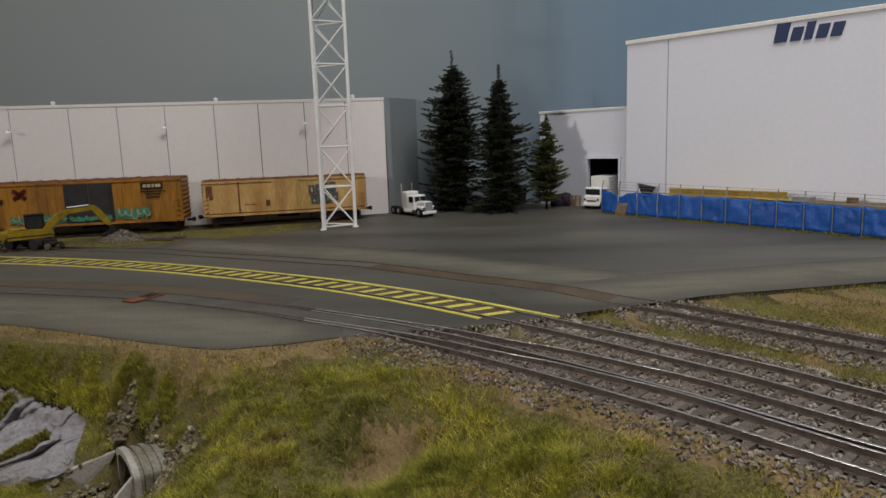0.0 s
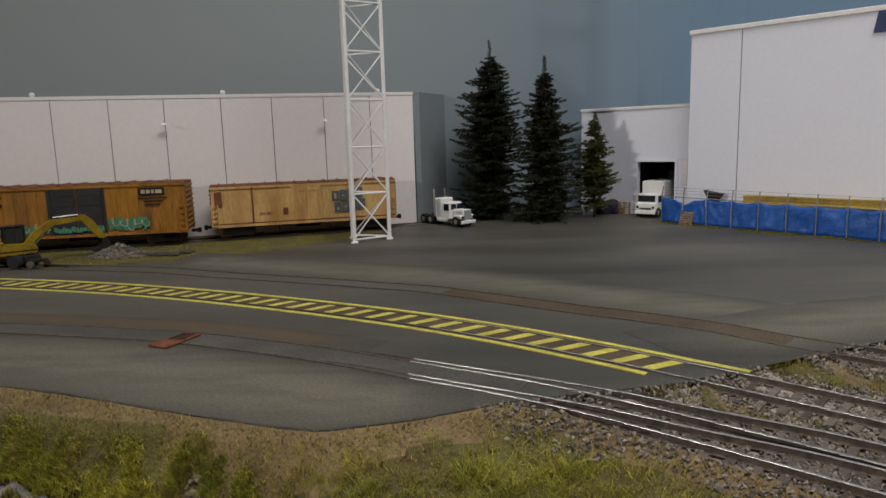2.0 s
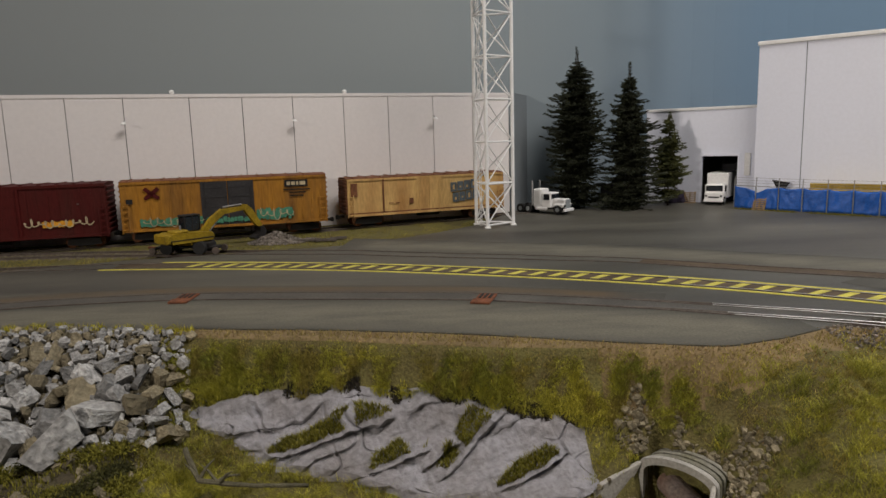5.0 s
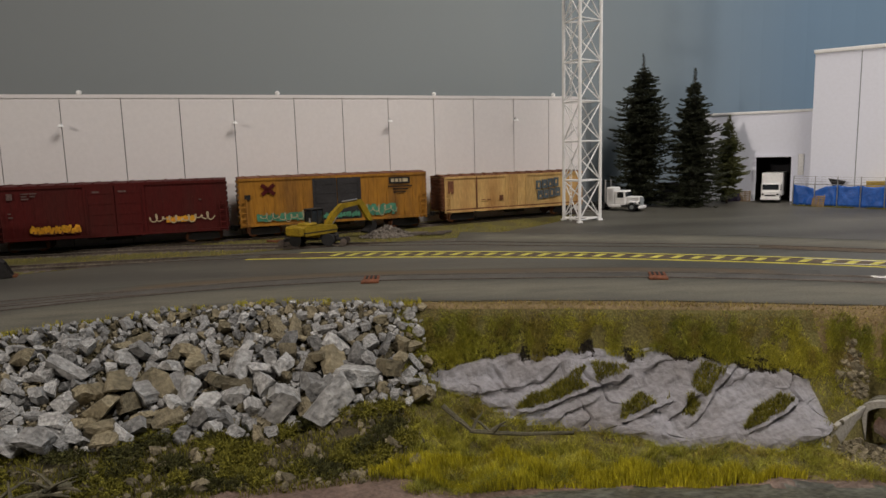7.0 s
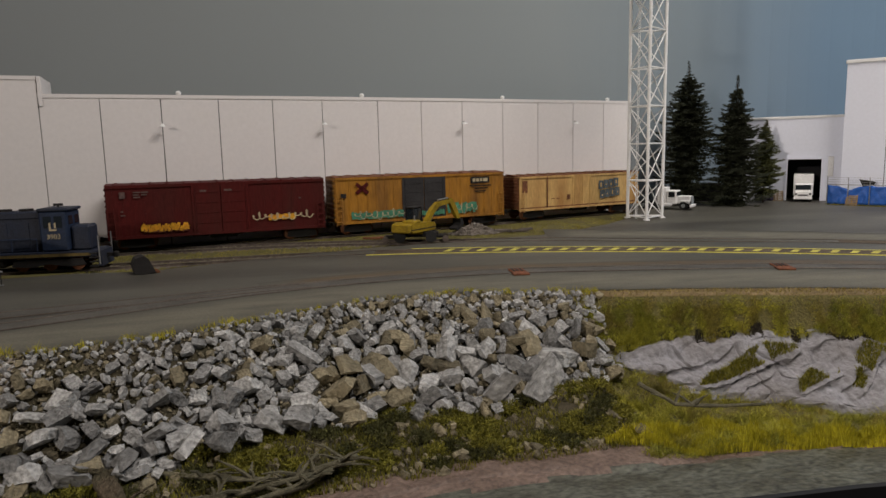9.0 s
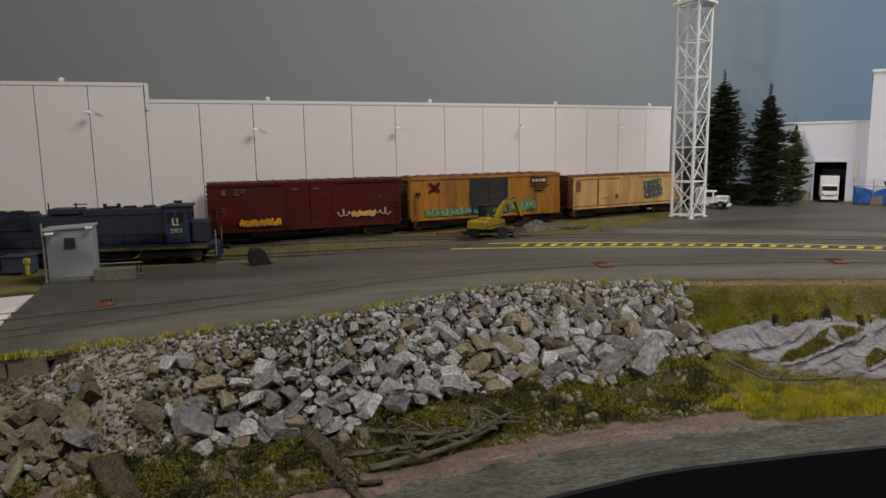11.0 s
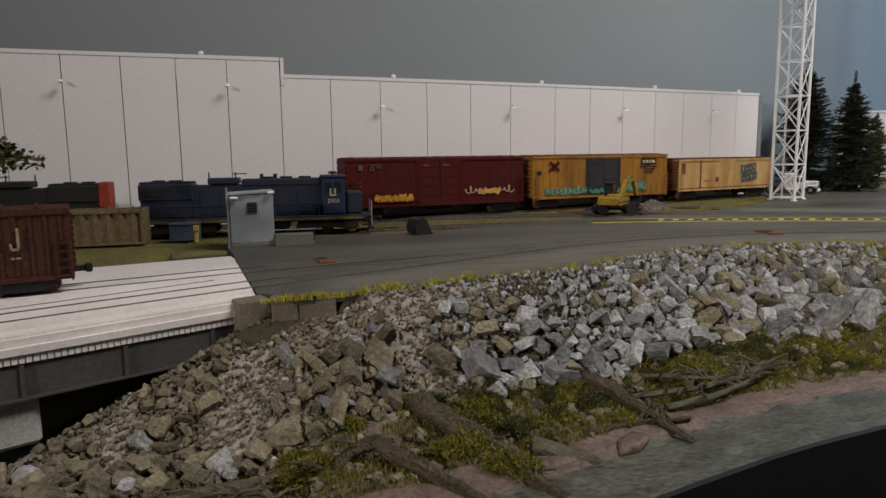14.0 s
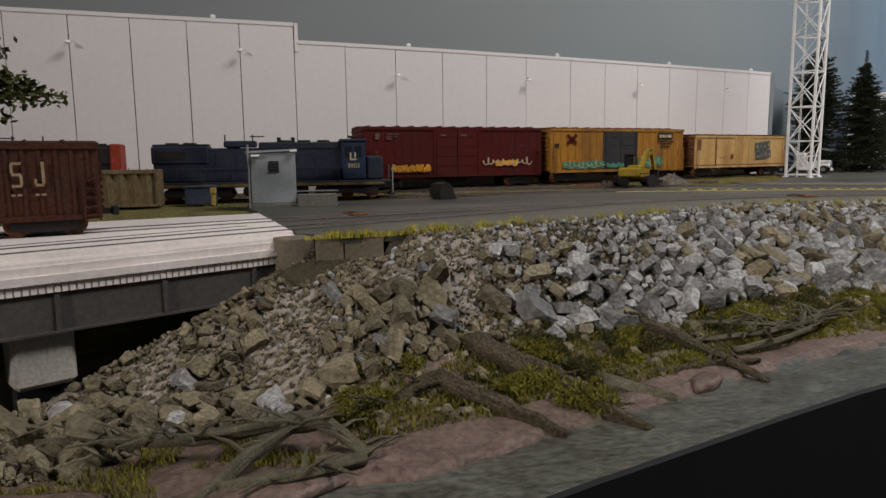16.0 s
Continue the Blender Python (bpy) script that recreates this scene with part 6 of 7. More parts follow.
def spoil_heap():
    rng = np.random.default_rng(77)
    pts, sz = [], []
    for _ in range(2600):
        a, r = rng.uniform(0, 6.283), rng.uniform(0, 1) ** 0.6
        x, y = -296 + 25 * r * math.cos(a), 551 + 11 * r * math.sin(a)
        h = 10.5 * max(0, 1 - r) ** 1.1
        pts.append((x, y, yard_z(x, y) - 1 + h * rng.uniform(0.55, 1)))
        sz.append(rng.uniform(0.5, 1.3))
    scatter("spoil_heap", SMALL_STONES, pts, sz, M_BALLAST, "heap of grey-brown dug gravel beside the excavator", "gravel heap", 78)
    for k in range(7):
        pk = thing("broken_tie", -262 + rng.uniform(-16, 18), 548 + rng.uniform(-8, 10), yard_z(-256, 543) - 0.6, rz=rng.uniform(-40, 40), label="broken dark wooden tie lying by the heap", category="timber", group="broken ties")
        bm = bmesh.new()
        box(bm, -7 - 2 * (k % 3), 7, -1.2, 1.2, 0, 2.2, bevel=0.3)
        part("timber", bm, M_TIE, pk)
    for k in range(4):
        pk = thing("broken_tie", -392 + 9 * k, 541 + 2 * (k % 2), yard_z(-392, 541) - 0.6, rz=-30 + 20 * k, label="rusty dark scrap timber beside the siding", category="timber", group="broken ties")
        bm = bmesh.new()
        box(bm, -8, 8, -1.0, 1.0, 0, 1.8, bevel=0.3)
        part("timber", bm, M_RUST, pk)


# ---- drift logs, roots and twigs on the river bank ----
def limb(bm, pts, r0, r1, seed, seg=12, rough=0.14):
    """A tapering knotty limb through the points."""
    rnd = random.Random(seed)
    line = []
    for i in range(len(pts) - 1):
        a, b = Vector(pts[i]), Vector(pts[i + 1])
        n = max(2, int((b - a).length / 5))
        for k in range(n):
            line.append(a.lerp(b, k / n))
    line.append(Vector(pts[-1]))
    rings = []
    for i, p in enumerate(line):
        t = (line[min(i + 1, len(line) - 1)] - line[max(i - 1, 0)]).normalized()
        s = t.cross(Vector((0, 0, 1))).normalized()
        u = s.cross(t)
        r = r0 + (r1 - r0) * i / (len(line) - 1)
        wob = Vector((rnd.gauss(0, 1), rnd.gauss(0, 1), rnd.gauss(0, 1))) * r * 0.10
        ring = []
        for k in range(seg):
            a = 6.283 * k / seg
            q = r * (1 + rough * math.sin(3 * a + seed + 0.3 * i) * 0.3 + rough * 0.7 * noise.noise(Vector((3.2 * math.cos(a), 3.2 * math.sin(a), 0.45 * i + seed))) + 0.1 * rough * math.sin(13 * a + 0.25 * i) + rough * rnd.uniform(-0.18, 0.18))
            ring.append(bm.verts.new(p + wob + (s * math.cos(a) + u * math.sin(a)) * q))
        rings.append(ring)
    for a, b in zip(rings, rings[1:]):
        for k in range(seg):
            bm.faces.new((a[k], a[(k + 1) % seg], b[(k + 1) % seg], b[k]))
    bm.faces.new(rings[0][::-1])
    bm.faces.new(rings[-1])


def drift_log(name, pts, r0, r1, mat, label, seed, twigs=0, roots=0):
    o = pts[0]
    lg = thing(name, o[0], o[1], o[2], label=label, category="driftwood", group="driftwood")
    loc = [(x - o[0], y - o[1], z - o[2]) for x, y, z in pts]
    bm = bmesh.new()
    limb(bm, loc, r0, r1, seed, seg=30, rough=0.5)
    part("trunk", bm, mat, lg, smooth=True)
    rnd = random.Random(seed)
    for k in range(roots):
        a = rnd.uniform(0, 6.28)
        bm = bmesh.new()
        b = Vector((math.cos(a) * 9 - 5, math.sin(a) * 6, rnd.uniform(-3, 8)))
        limb(bm, [(0, 0, 0), tuple(b * 0.6), tuple(b + Vector((rnd.uniform(-3, 3), 0, rnd.uniform(-3, 2))))], r0 * 0.5, 0.5, seed + k, seg=6)
        part("root", bm, mat, lg)
    for k in range(twigs):
        u = rnd.uniform(0.25, 0.95)
        i = min(int(u * (len(loc) - 1)), len(loc) - 2)
        p = Vector(loc[i]).lerp(Vector(loc[i + 1]), u * (len(loc) - 1) - i)
        b = Vector((rnd.uniform(-14, 14), rnd.uniform(-12, 12), rnd.uniform(0, 7)))
        bm = bmesh.new()
        limb(bm, [tuple(p), tuple(p + b * 0.5 + Vector((0, 0, 1))), tuple(p + b)], 0.9, 0.25, seed * 3 + k, seg=5)
        part("twig", bm, mat, lg)
    return lg


drift_log("drift_log", [(-521, 210, -41), (-514, 192, -43.5), (-506, 172, -47.5), (-499, 157, -51.6)], 4.0, 0.9, M_LOG, "weathered grey-brown log with torn roots at the water", 5, roots=8, twigs=2)
drift_log("drift_log", [(-602, 194, -39.5), (-588, 172, -43.5), (-575, 152, -48.2), (-562, 131, -53.6)], 5.3, 2.6, M_LOG, "thick sawn log lying from the stones into the river", 6, twigs=3)
drift_log("drift_log", [(-635, 157, -48), (-629, 163, -43.5), (-620, 163, -42), (-603, 147, -47.5), (-588, 132, -53.4)], 2.2, 2.9, M_LOG, "bent brown root log at the foot of the stones", 7, roots=5, twigs=3)
drift_log("drift_log", [(-563, 160, -49), (-541, 150, -52.8)], 4.0, 2.2, M_TWIG, "short mossy log end lying in the river edge", 8)
drift_log("driftwood_branch", [(-736, 152, -47), (-714, 147, -46), (-694, 144, -46), (-661, 147, -44)], 1.3, 2.3, M_TWIG, "long dark mossy branch along the bank", 9, twigs=14)
drift_log("driftwood_branch", [(-690, 114, -50), (-679, 131, -47), (-668, 141, -44.5), (-658, 143, -44.5), (-648, 128, -49)], 2.0, 1.6, M_TWIG, "lichen-covered forked branch at the water", 10, twigs=16)
drift_log("driftwood_branch", [(-688, 119, -50), (-668, 119, -48.5), (-649, 125, -48.5)], 2.2, 1.9, M_TWIG, "mossy branch lying along the river edge", 11, twigs=8)
drift_log("driftwood_branch", [(-505, 212, -42.5), (-480, 202, -42.5), (-457, 196, -43), (-428, 206, -41)], 1.2, 0.8, M_TWIG, "pale dead branch with twigs on the bank", 12, twigs=16)
drift_log("driftwood_branch", [(-509, 190, -45), (-475, 191, -44), (-438, 198, -42)], 1.3, 0.8, M_TWIG, "pale dead branch with twigs on the bank", 13, twigs=16)
drift_log("driftwood_branch", [(-497, 181, -47), (-470, 185, -45.5), (-448, 193, -44), (-430, 208, -41)], 1.4, 0.9, M_TWIG, "pale grey branch lying over the other wood", 15, twigs=14)
drift_log("driftwood_branch", [(-540, 168, -49.5), (-511, 172, -48), (-492, 171, -48.5)], 1.8, 1.0, M_LOG, "dark brown root lying along the water", 16, twigs=5)
drift_log("driftwood_branch", [(-288, 247, -38), (-278, 229, -43), (-256, 224, -44), (-236, 222, -44)], 1.0, 0.6, M_TWIG, "thin pale twig lying under the rock face", 14, twigs=5)


# ---- pink rock slabs at the water ----
def bank_slab(x, y, wx, wy, h, seed):
    rk = thing("bank_slab", x, y, -51.5, rz=seed * 37 % 50 - 10, label="flat pinkish rock ledge at the water's edge", category="rock", group="pink ledges")
    bm = bmesh.new()
    rnd = random.Random(seed)
    for i in range(16):
        a = 6.283 * i / 16
        k = 1 + rnd.uniform(-0.3, 0.22)
        for z, s in ((0, 1.08), (h * rnd.uniform(0.75, 1.1), 0.92)):
            bm.verts.new((math.cos(a) * wx * k * s, math.sin(a) * wy * k * s, z))
    bmesh.ops.convex_hull(bm, input=bm.verts[:])
    bmesh.ops.subdivide_edges(bm, edges=[e for e in bm.edges if e.calc_length() > 3], cuts=2)
    bmesh.ops.triangulate(bm, faces=bm.faces[:])
    for v in bm.verts:
        v.co.z += 0.9 * noise.noise(v.co / 7) + 0.5 * noise.noise(v.co / 3)
        v.co.x += 1.0 * noise.noise(v.co / 4 + Vector((9, 0, 0)))
    part("ledge", bm, M_PINK, rk, smooth=True)


for i, (x, y, a, b, h) in enumerate(((-522, 160, 10, 4, 3), (-690, 110, 30, 9, 2.4), (-735, 116, 28, 14, 2.6))):
    bank_slab(x, y, a, b, h, i + 1)


def bank_ledge(front, back, rise, seed):
    """A long flat ledge between a front line at the water and a back line under the bank."""
    a, b = curve_at(front, 90), curve_at(back, 90)
    rk = thing("bank_ledge", a[45].x, a[45].y, -52.3, label="long flat pinkish clay ledge curving along the water", category="ledge", group="pink ledges")
    base = Vector((a[45].x, a[45].y, 0))
    bm = bmesh.new()
    grid = []
    for i, (p, q) in enumerate(zip(a, b)):
        end = min(1, (i + 1) / 9, (90 - i) / 9) ** 0.5
        row = []
        for j in range(17):
            k = j / 16
            c = p.lerp(q, k) - base
            wob = bumps(c.x, k * 9, 5, seed) * (1.6 if j < 5 else 0.6)
            step = 0.35 * math.floor(2.5 * (0.5 + bumps(c.x + 40 * k, 30 * k, 10, seed + 3)))
            z = rise * end * min(1, (k / 0.16) ** 0.5) + (step + 0.3 * bumps(c.x, c.y, 3, seed)) * min(1, 4 * k)
            row.append(bm.verts.new((c.x, c.y + wob, z if 0 < j < 16 else -1.5)))
        grid.append(row)
    for r, t in zip(grid, grid[1:]):
        for j in range(16):
            bm.faces.new((r[j], t[j], t[j + 1], r[j + 1]))
    bmesh.ops.recalc_face_normals(bm, faces=bm.faces[:])
    part("ledge", bm, M_PINK, rk, smooth=True)


bank_ledge([(-662, 118), (-642, 116), (-627, 118.5), (-613, 124), (-597, 131)], [(-662, 142), (-647, 138), (-630, 135), (-612, 139), (-597, 142)], 2.0, 1)
bank_ledge([(-570, 147), (-556, 149), (-545, 150.5), (-533, 154), (-526, 158)], [(-570, 163), (-556, 165), (-545, 166), (-533, 167), (-526, 168)], 2.4, 2)
bank_ledge([(-478, 174), (-441, 183), (-410, 190), (-382, 194), (-344, 193), (-316, 198)], [(-478, 186), (-441, 197), (-412, 205), (-382, 211), (-340, 217), (-316, 214)], 2.0, 3)


# ---- concrete culvert ----
def build_culvert():
    cx, cy, cz, turn = CULVERT
    c = thing("culvert", cx, cy, cz, rz=turn, label="grey concrete culvert with wing walls and a corrugated arch", category="culvert")
    n = 16

    def arch(w, top, rise):
        return [(w * math.cos(math.pi * i / n), top + rise * math.sin(math.pi * i / n)) for i in range(n + 1)]

    for k in range(7):
        bm = bmesh.new()
        g = 0.55 if k % 2 else 0.0
        out, inn = arch(12.6 + g, 15.6 + g, 5.4), arch(11.6 + g, 15.0 + g, 4.8)
        side_plate(bm, [(12.6 + g, 0)] + out + [(-12.6 - g, 0), (-11.6 - g, 0)] + inn[::-1] + [(11.6 + g, 0)], 0.8 + 1.5 * k, 2.5 + 1.5 * k)
        part("corrugation", bm, M_PIPE, c)
    bm = bmesh.new()
    out, inn = arch(13.6, 16.6, 5.6), arch(11.4, 15.0, 4.6)
    side_plate(bm, [(13.6, 0)] + out + [(-13.6, 0), (-11.4, 0)] + inn[::-1] + [(11.4, 0)], -1.4, 0.8)
    part("head_wall", bm, M_CONCRETE, c)
    bm = bmesh.new()
    side_plate(bm, [(-12, 0), (12, 0), (12, 19), (-12, 19)], 11.2, 12)
    part("back_plate", bm, M_DARKROOM, c, "dark inside of the culvert")
    bm = bmesh.new()
    side_plate(bm, [(-13, 0), (13, 0), (13, 1.2), (-13, 1.2)], -2, 11)
    part("pipe_floor", bm, M_CONCRETE, c)
    bm = bmesh.new()
    rod(bm, (-7.5, 10, 7.5), (9.5, -1.5, 5.0), 4.6, 18)
    part("drain_pipe", bm, M_DRAIN, c, "rusty drain pipe lying inside")
    for pts in ([(-13.6, -1.5), (-11.8, -1.5), (-22.0, -18.0), (-20.2, -18.6)], [(13.4, -1.5), (11.8, -1.5), (13.4, -9), (15.0, -9)]):
        bm = bmesh.new()
        for i, (x, y) in enumerate(pts):
            outer = i >= 2
            ox, oy = pts[3 - i]
            bm.verts.new((x, y, 0.5) if outer else (x + 0.5 * (ox - x), y + 0.5 * (oy - y), 0.5))
            bm.verts.new((x, y, 18.4 if not outer else 12.0))
        bmesh.ops.convex_hull(bm, input=bm.verts[:])
        bmesh.ops.bevel(bm, geom=bm.edges[:], offset=0.3, segments=1, affect="EDGES")
        part("wing_wall", bm, M_CONCRETE, c)
    c.scale = (1.1, 1.1, 1.04)


build_culvert()


# ---- overhanging branch of a leafy tree at the far left ----
def leafy_tree():
    x, y = -852, 300
    t = thing("leafy_tree", x, y, -18, label="small leafy tree reaching over the bridge", category="tree")
    bm = bmesh.new()
    limb(bm, [(0, 0, -50), (3, 0, 30), (-4, 2, 70), (4, 0, 100)], 4.5, 2.0, 3, seg=8)
    part("trunk", bm, M_BARK, t)
    rnd = random.Random(8)
    vs, fs = [], []
    for k, tip in enumerate(((86, -12, 76), (79, -6, 80), (73, -10, 85), (66, -14, 68), (64, 0, 97), (-40, 10, 110), (0, 30, 120))):
        bm = bmesh.new()
        e = Vector(tip)
        limb(bm, [(2, 0, 78), tuple(Vector((2, 0, 78)).lerp(e, 0.5) + Vector((0, 0, 4))), tip], 1.4, 0.3, k, seg=5)
        part("limb", bm, M_BARK, t)
        for _ in range(300):
            u = rnd.uniform(0.5, 1.04)
            p = Vector((2, 0, 78)).lerp(e, u) + Vector((rnd.gauss(0, 3.0), rnd.gauss(0, 3.0), rnd.gauss(0, 1.7)))
            d = Vector((rnd.gauss(0, 1), rnd.gauss(0, 1), rnd.gauss(0, 0.6))).normalized()
            s = d.cross(Vector((rnd.gauss(0, 1), rnd.gauss(0, 1), 1))).normalized()
            ln, w = rnd.uniform(2.2, 4.6), rnd.uniform(0.8, 1.6)
            i = len(vs)
            vs.extend([p, p + d * ln * 0.5 + s * w, p + d * ln, p + d * ln * 0.5 - s * w])
            fs.append((i, i + 1, i + 2, i + 3))
    me = bpy.data.meshes.new("crown")
    me.from_pydata([tuple(v * MM) for v in vs], [], fs)
    me.materials.append(M_LEAF)
    ob = new("crown", me)
    ob.parent = t
    return t


leafy_tree()

# ---- ties, ballast, stones and grass ----
def hull_rock(seed, flat=0.9, rough=False):
    """A broken stone about one unit in radius: a rough block with its corners split off."""
    rnd = random.Random(seed)
    bm = bmesh.new()
    bmesh.ops.create_cube(bm, size=2.0)
    dims = (rnd.uniform(0.9, 1.35), rnd.uniform(0.6, 0.95), rnd.uniform(0.45, 0.8) * flat)
    for v in bm.verts:
        v.co = Vector((v.co.x * dims[0] * rnd.uniform(0.55, 1.0), v.co.y * dims[1] * rnd.uniform(0.55, 1.0), v.co.z * dims[2] * rnd.uniform(0.65, 1.0)))
    for k in range(6 + seed % 3):
        no = Vector((rnd.gauss(0, 1), rnd.gauss(0, 1), rnd.gauss(0, 0.8))).normalized()
        sup = max(v.co.dot(no) for v in bm.verts)
        bmesh.ops.bisect_plane(bm, geom=bm.verts[:] + bm.edges[:] + bm.faces[:], plane_co=no * sup * rnd.uniform(0.6, 0.85), plane_no=no, clear_outer=True)
        pts = [v.co.copy() for v in bm.verts]
        bm.clear()
        for p in pts:
            bm.verts.new(p)
        bmesh.ops.convex_hull(bm, input=bm.verts[:])
        bmesh.ops.delete(bm, geom=[v for v in bm.verts if not v.link_faces], context="VERTS")
    bmesh.ops.dissolve_limit(bm, angle_limit=radians(12), verts=bm.verts[:], edges=bm.edges[:])
    if rough:
        bmesh.ops.triangulate(bm, faces=bm.faces[:])
        bmesh.ops.subdivide_edges(bm, edges=[e for e in bm.edges if e.calc_length() > 0.5], cuts=1)
        bmesh.ops.triangulate(bm, faces=bm.faces[:])
        bmesh.ops.subdivide_edges(bm, edges=[e for e in bm.edges if e.calc_length() > 0.5], cuts=1)
        for v in bm.verts:
            v.co *= 1 + 0.10 * noise.noise(v.co * 1.9 + Vector((seed, 0, 0))) + 0.05 * noise.noise(v.co * 5.1 + Vector((0, seed, 0)))
    bmesh.ops.triangulate(bm, faces=bm.faces[:])
    return bm


def hull_small(seed):
    rnd = random.Random(1000 + seed)
    bm = bmesh.new()
    for i in range(7):
        v = Vector((rnd.gauss(0, 1), rnd.gauss(0, 1), rnd.gauss(0, 1))).normalized() * (0.75 + 0.4 * rnd.random())
        bm.verts.new((v.x * 1.1, v.y, v.z * 0.75))
    bmesh.ops.convex_hull(bm, input=bm.verts[:])
    bmesh.ops.delete(bm, geom=[v for v in bm.verts if not v.link_faces], context="VERTS")
    bmesh.ops.triangulate(bm, faces=bm.faces[:])
    return bm


def as_arrays(bm):
    bm.verts.ensure_lookup_table()
    v = np.array([x.co[:] for x in bm.verts])
    f = np.array([[x.index for x in p.verts] for p in bm.faces])
    return v, f


SMALL_STONES = [as_arrays(hull_small(i)) for i in range(10)]
MID_STONES = [as_arrays(hull_rock(40 + i)) for i in range(10)]


def turn_matrices(rng, n, tilt=1.0):
    q = rng.normal(size=(n, 4))
    q[:, 1:3] *= tilt
    q /= np.linalg.norm(q, axis=1)[:, None]
    w, x, y, z = q.T
    return np.stack([np.stack([1 - 2 * (y * y + z * z), 2 * (x * y - z * w), 2 * (x * z + y * w)], -1),
                     np.stack([2 * (x * y + z * w), 1 - 2 * (x * x + z * z), 2 * (y * z - x * w)], -1),
                     np.stack([2 * (x * z - y * w), 2 * (y * z + x * w), 1 - 2 * (x * x + y * y)], -1)], -2)


def scatter(name, templates, places, sizes, mat, label, category, seed, kind="stuff", parent=None):
    """Many small copies of a few templates, joined into one mesh. places in millimetres."""
    rng = np.random.default_rng(seed)
    places, sizes = np.asarray(places, float), np.asarray(sizes, float)
    pick = rng.integers(0, len(templates), len(places))
    rot = turn_matrices(rng, len(places))
    vs, fs, base = [], [], 0
    for k, (tv, tf) in enumerate(templates):
        m = np.where(pick == k)[0]
        if not len(m):
            continue
        v = np.einsum("nij,vj->nvi", rot[m], tv) * sizes[m][:, None, None] + places[m][:, None, :]
        f = tf[None, :, :] + (np.arange(len(m)) * len(tv))[:, None, None] + base
        vs.append(v.reshape(-1, 3))
        fs.append(f.reshape(-1, 3))
        base += len(m) * len(tv)
    me = bpy.data.meshes.new(name)
    me.from_pydata((np.concatenate(vs) * MM).tolist(), [], np.concatenate(fs).tolist())
    me.materials.append(mat)
    ob = new(name, me)
    if parent:
        ob.parent = parent
        ob["kind"] = kind
        return ob
    return tagged(ob, label, category, kind=kind)


def blades(name, places, heights, widths, mat, label, seed, lean=0.45, category="grass"):
    """Upright tapering grass blades, one bent strip each."""
    rng = np.random.default_rng(seed)
    p, h, w = np.asarray(places, float), np.asarray(heights, float), np.asarray(widths, float)
    n = len(p)
    a = rng.uniform(0, 2 * np.pi, n)
    side = np.stack([np.cos(a), np.sin(a), np.zeros(n)], 1) * w[:, None] / 2
    b = rng.uniform(0, 2 * np.pi, n)
    tip = np.stack([np.cos(b), np.sin(b), np.zeros(n)], 1) * (h * lean * rng.uniform(0.2, 1.3, n))[:, None]
    up = np.stack([np.zeros(n), np.zeros(n), h], 1)
    low = p - np.array([0, 0, 0.3])
    v = np.stack([low - side, low + side, low + up * 0.55 + tip * 0.3 + side * 0.7, low + up * 0.55 + tip * 0.3 - side * 0.7, low + up + tip], 1).reshape(-1, 3)
    k = np.arange(n) * 5
    quads = np.stack([k, k + 1, k + 2, k + 3], 1).tolist()
    tris = np.stack([k + 3, k + 2, k + 4], 1).tolist()
    me = bpy.data.meshes.new(name)
    me.from_pydata((v * MM).tolist(), [], quads + tris)
    me.materials.append(mat)
    return tagged(new(name, me), label, category, kind="stuff")


def sow(n, x0, x1, y0, y1, keep, seed):
    """Random ground places in a plan rectangle for which keep(x, y, d, u) is true."""
    rng = np.random.default_rng(seed)
    out = []
    for x, y, u in zip(rng.uniform(x0, x1, n), rng.uniform(y0, y1, n), rng.uniform(0, 1, n)):
        if y < front_y(x) + 1:
            continue
        d = edge_y(x) - y
        if keep(x, y, d, u):
            out.append((x, y, land_z(x, y)))
    return out


# wooden ties under the open tracks
def lay_ties():
    bm = bmesh.new()
    box(bm, -1.3, 1.3, -14.5, 14.5, -1.5, 1.0, bevel=0.2)
    me = None
    for knots, owner in ((A_MAIN, 0), (A_TWO, 1), (B_LINE, 3), (C_LINE, 4)):
        track = [o for o in bpy.data.objects if o.name.startswith("railway_track")][owner]
        length = sum((b - a).length for a, b in zip(curve_at(knots, 300), curve_at(knots, 300)[1:]))
        n = int(length / 6.9)
        pts = curve_at(knots, n)
        for i in range(1, n - 1):
            p = pts[i]
            ok = p.x > -10 and p.y < right_y(p.x) - 1 and p.x < 300
            if owner == 3 and -590 < p.x < -432:
                ok = True
            if owner == 4 and -560 < p.x < -250:
                ok = True
            if owner == 1 and p.x < 62:
                ok = False
            if not ok:
                continue
            t = pts[i + 1] - pts[i - 1]
            a = math.degrees(math.atan2(t.y, t.x)) + random.uniform(-2, 2)
            if me is None:
                ob = part("tie", bm, M_TIE, track)
                me = ob.data
            else:
                ob = new("tie", me)
                ob.parent = track
            ob.matrix_basis = put(p.x, p.y, yard_z(p.x, p.y) + RAIL_TOP - 3.3 + random.uniform(-0.15, 0.1), 0, 0, a)
            if owner == 0 and 0 < p.x < 62:
                ob.scale = (1, 1.15, 1)


lay_ties()


def near_track(x, y, lim):
    return min_track(x, y) < lim


stones = sow(72000, -30, 300, -60, 330, lambda x, y, d, u: y < right_y(x) + 2 and near_track(x, y, 23 + 6 * bumps(x, y, 12, 7)) and d < 16, 11)
rng = np.random.default_rng(5)
scatter("ballast", SMALL_STONES, np.array(stones) + [0, 0, 0.45], rng.uniform(0.5, 1.15, len(stones)), M_BALLAST, "grey-brown crushed ballast stones round the ties", "ballast", 6)
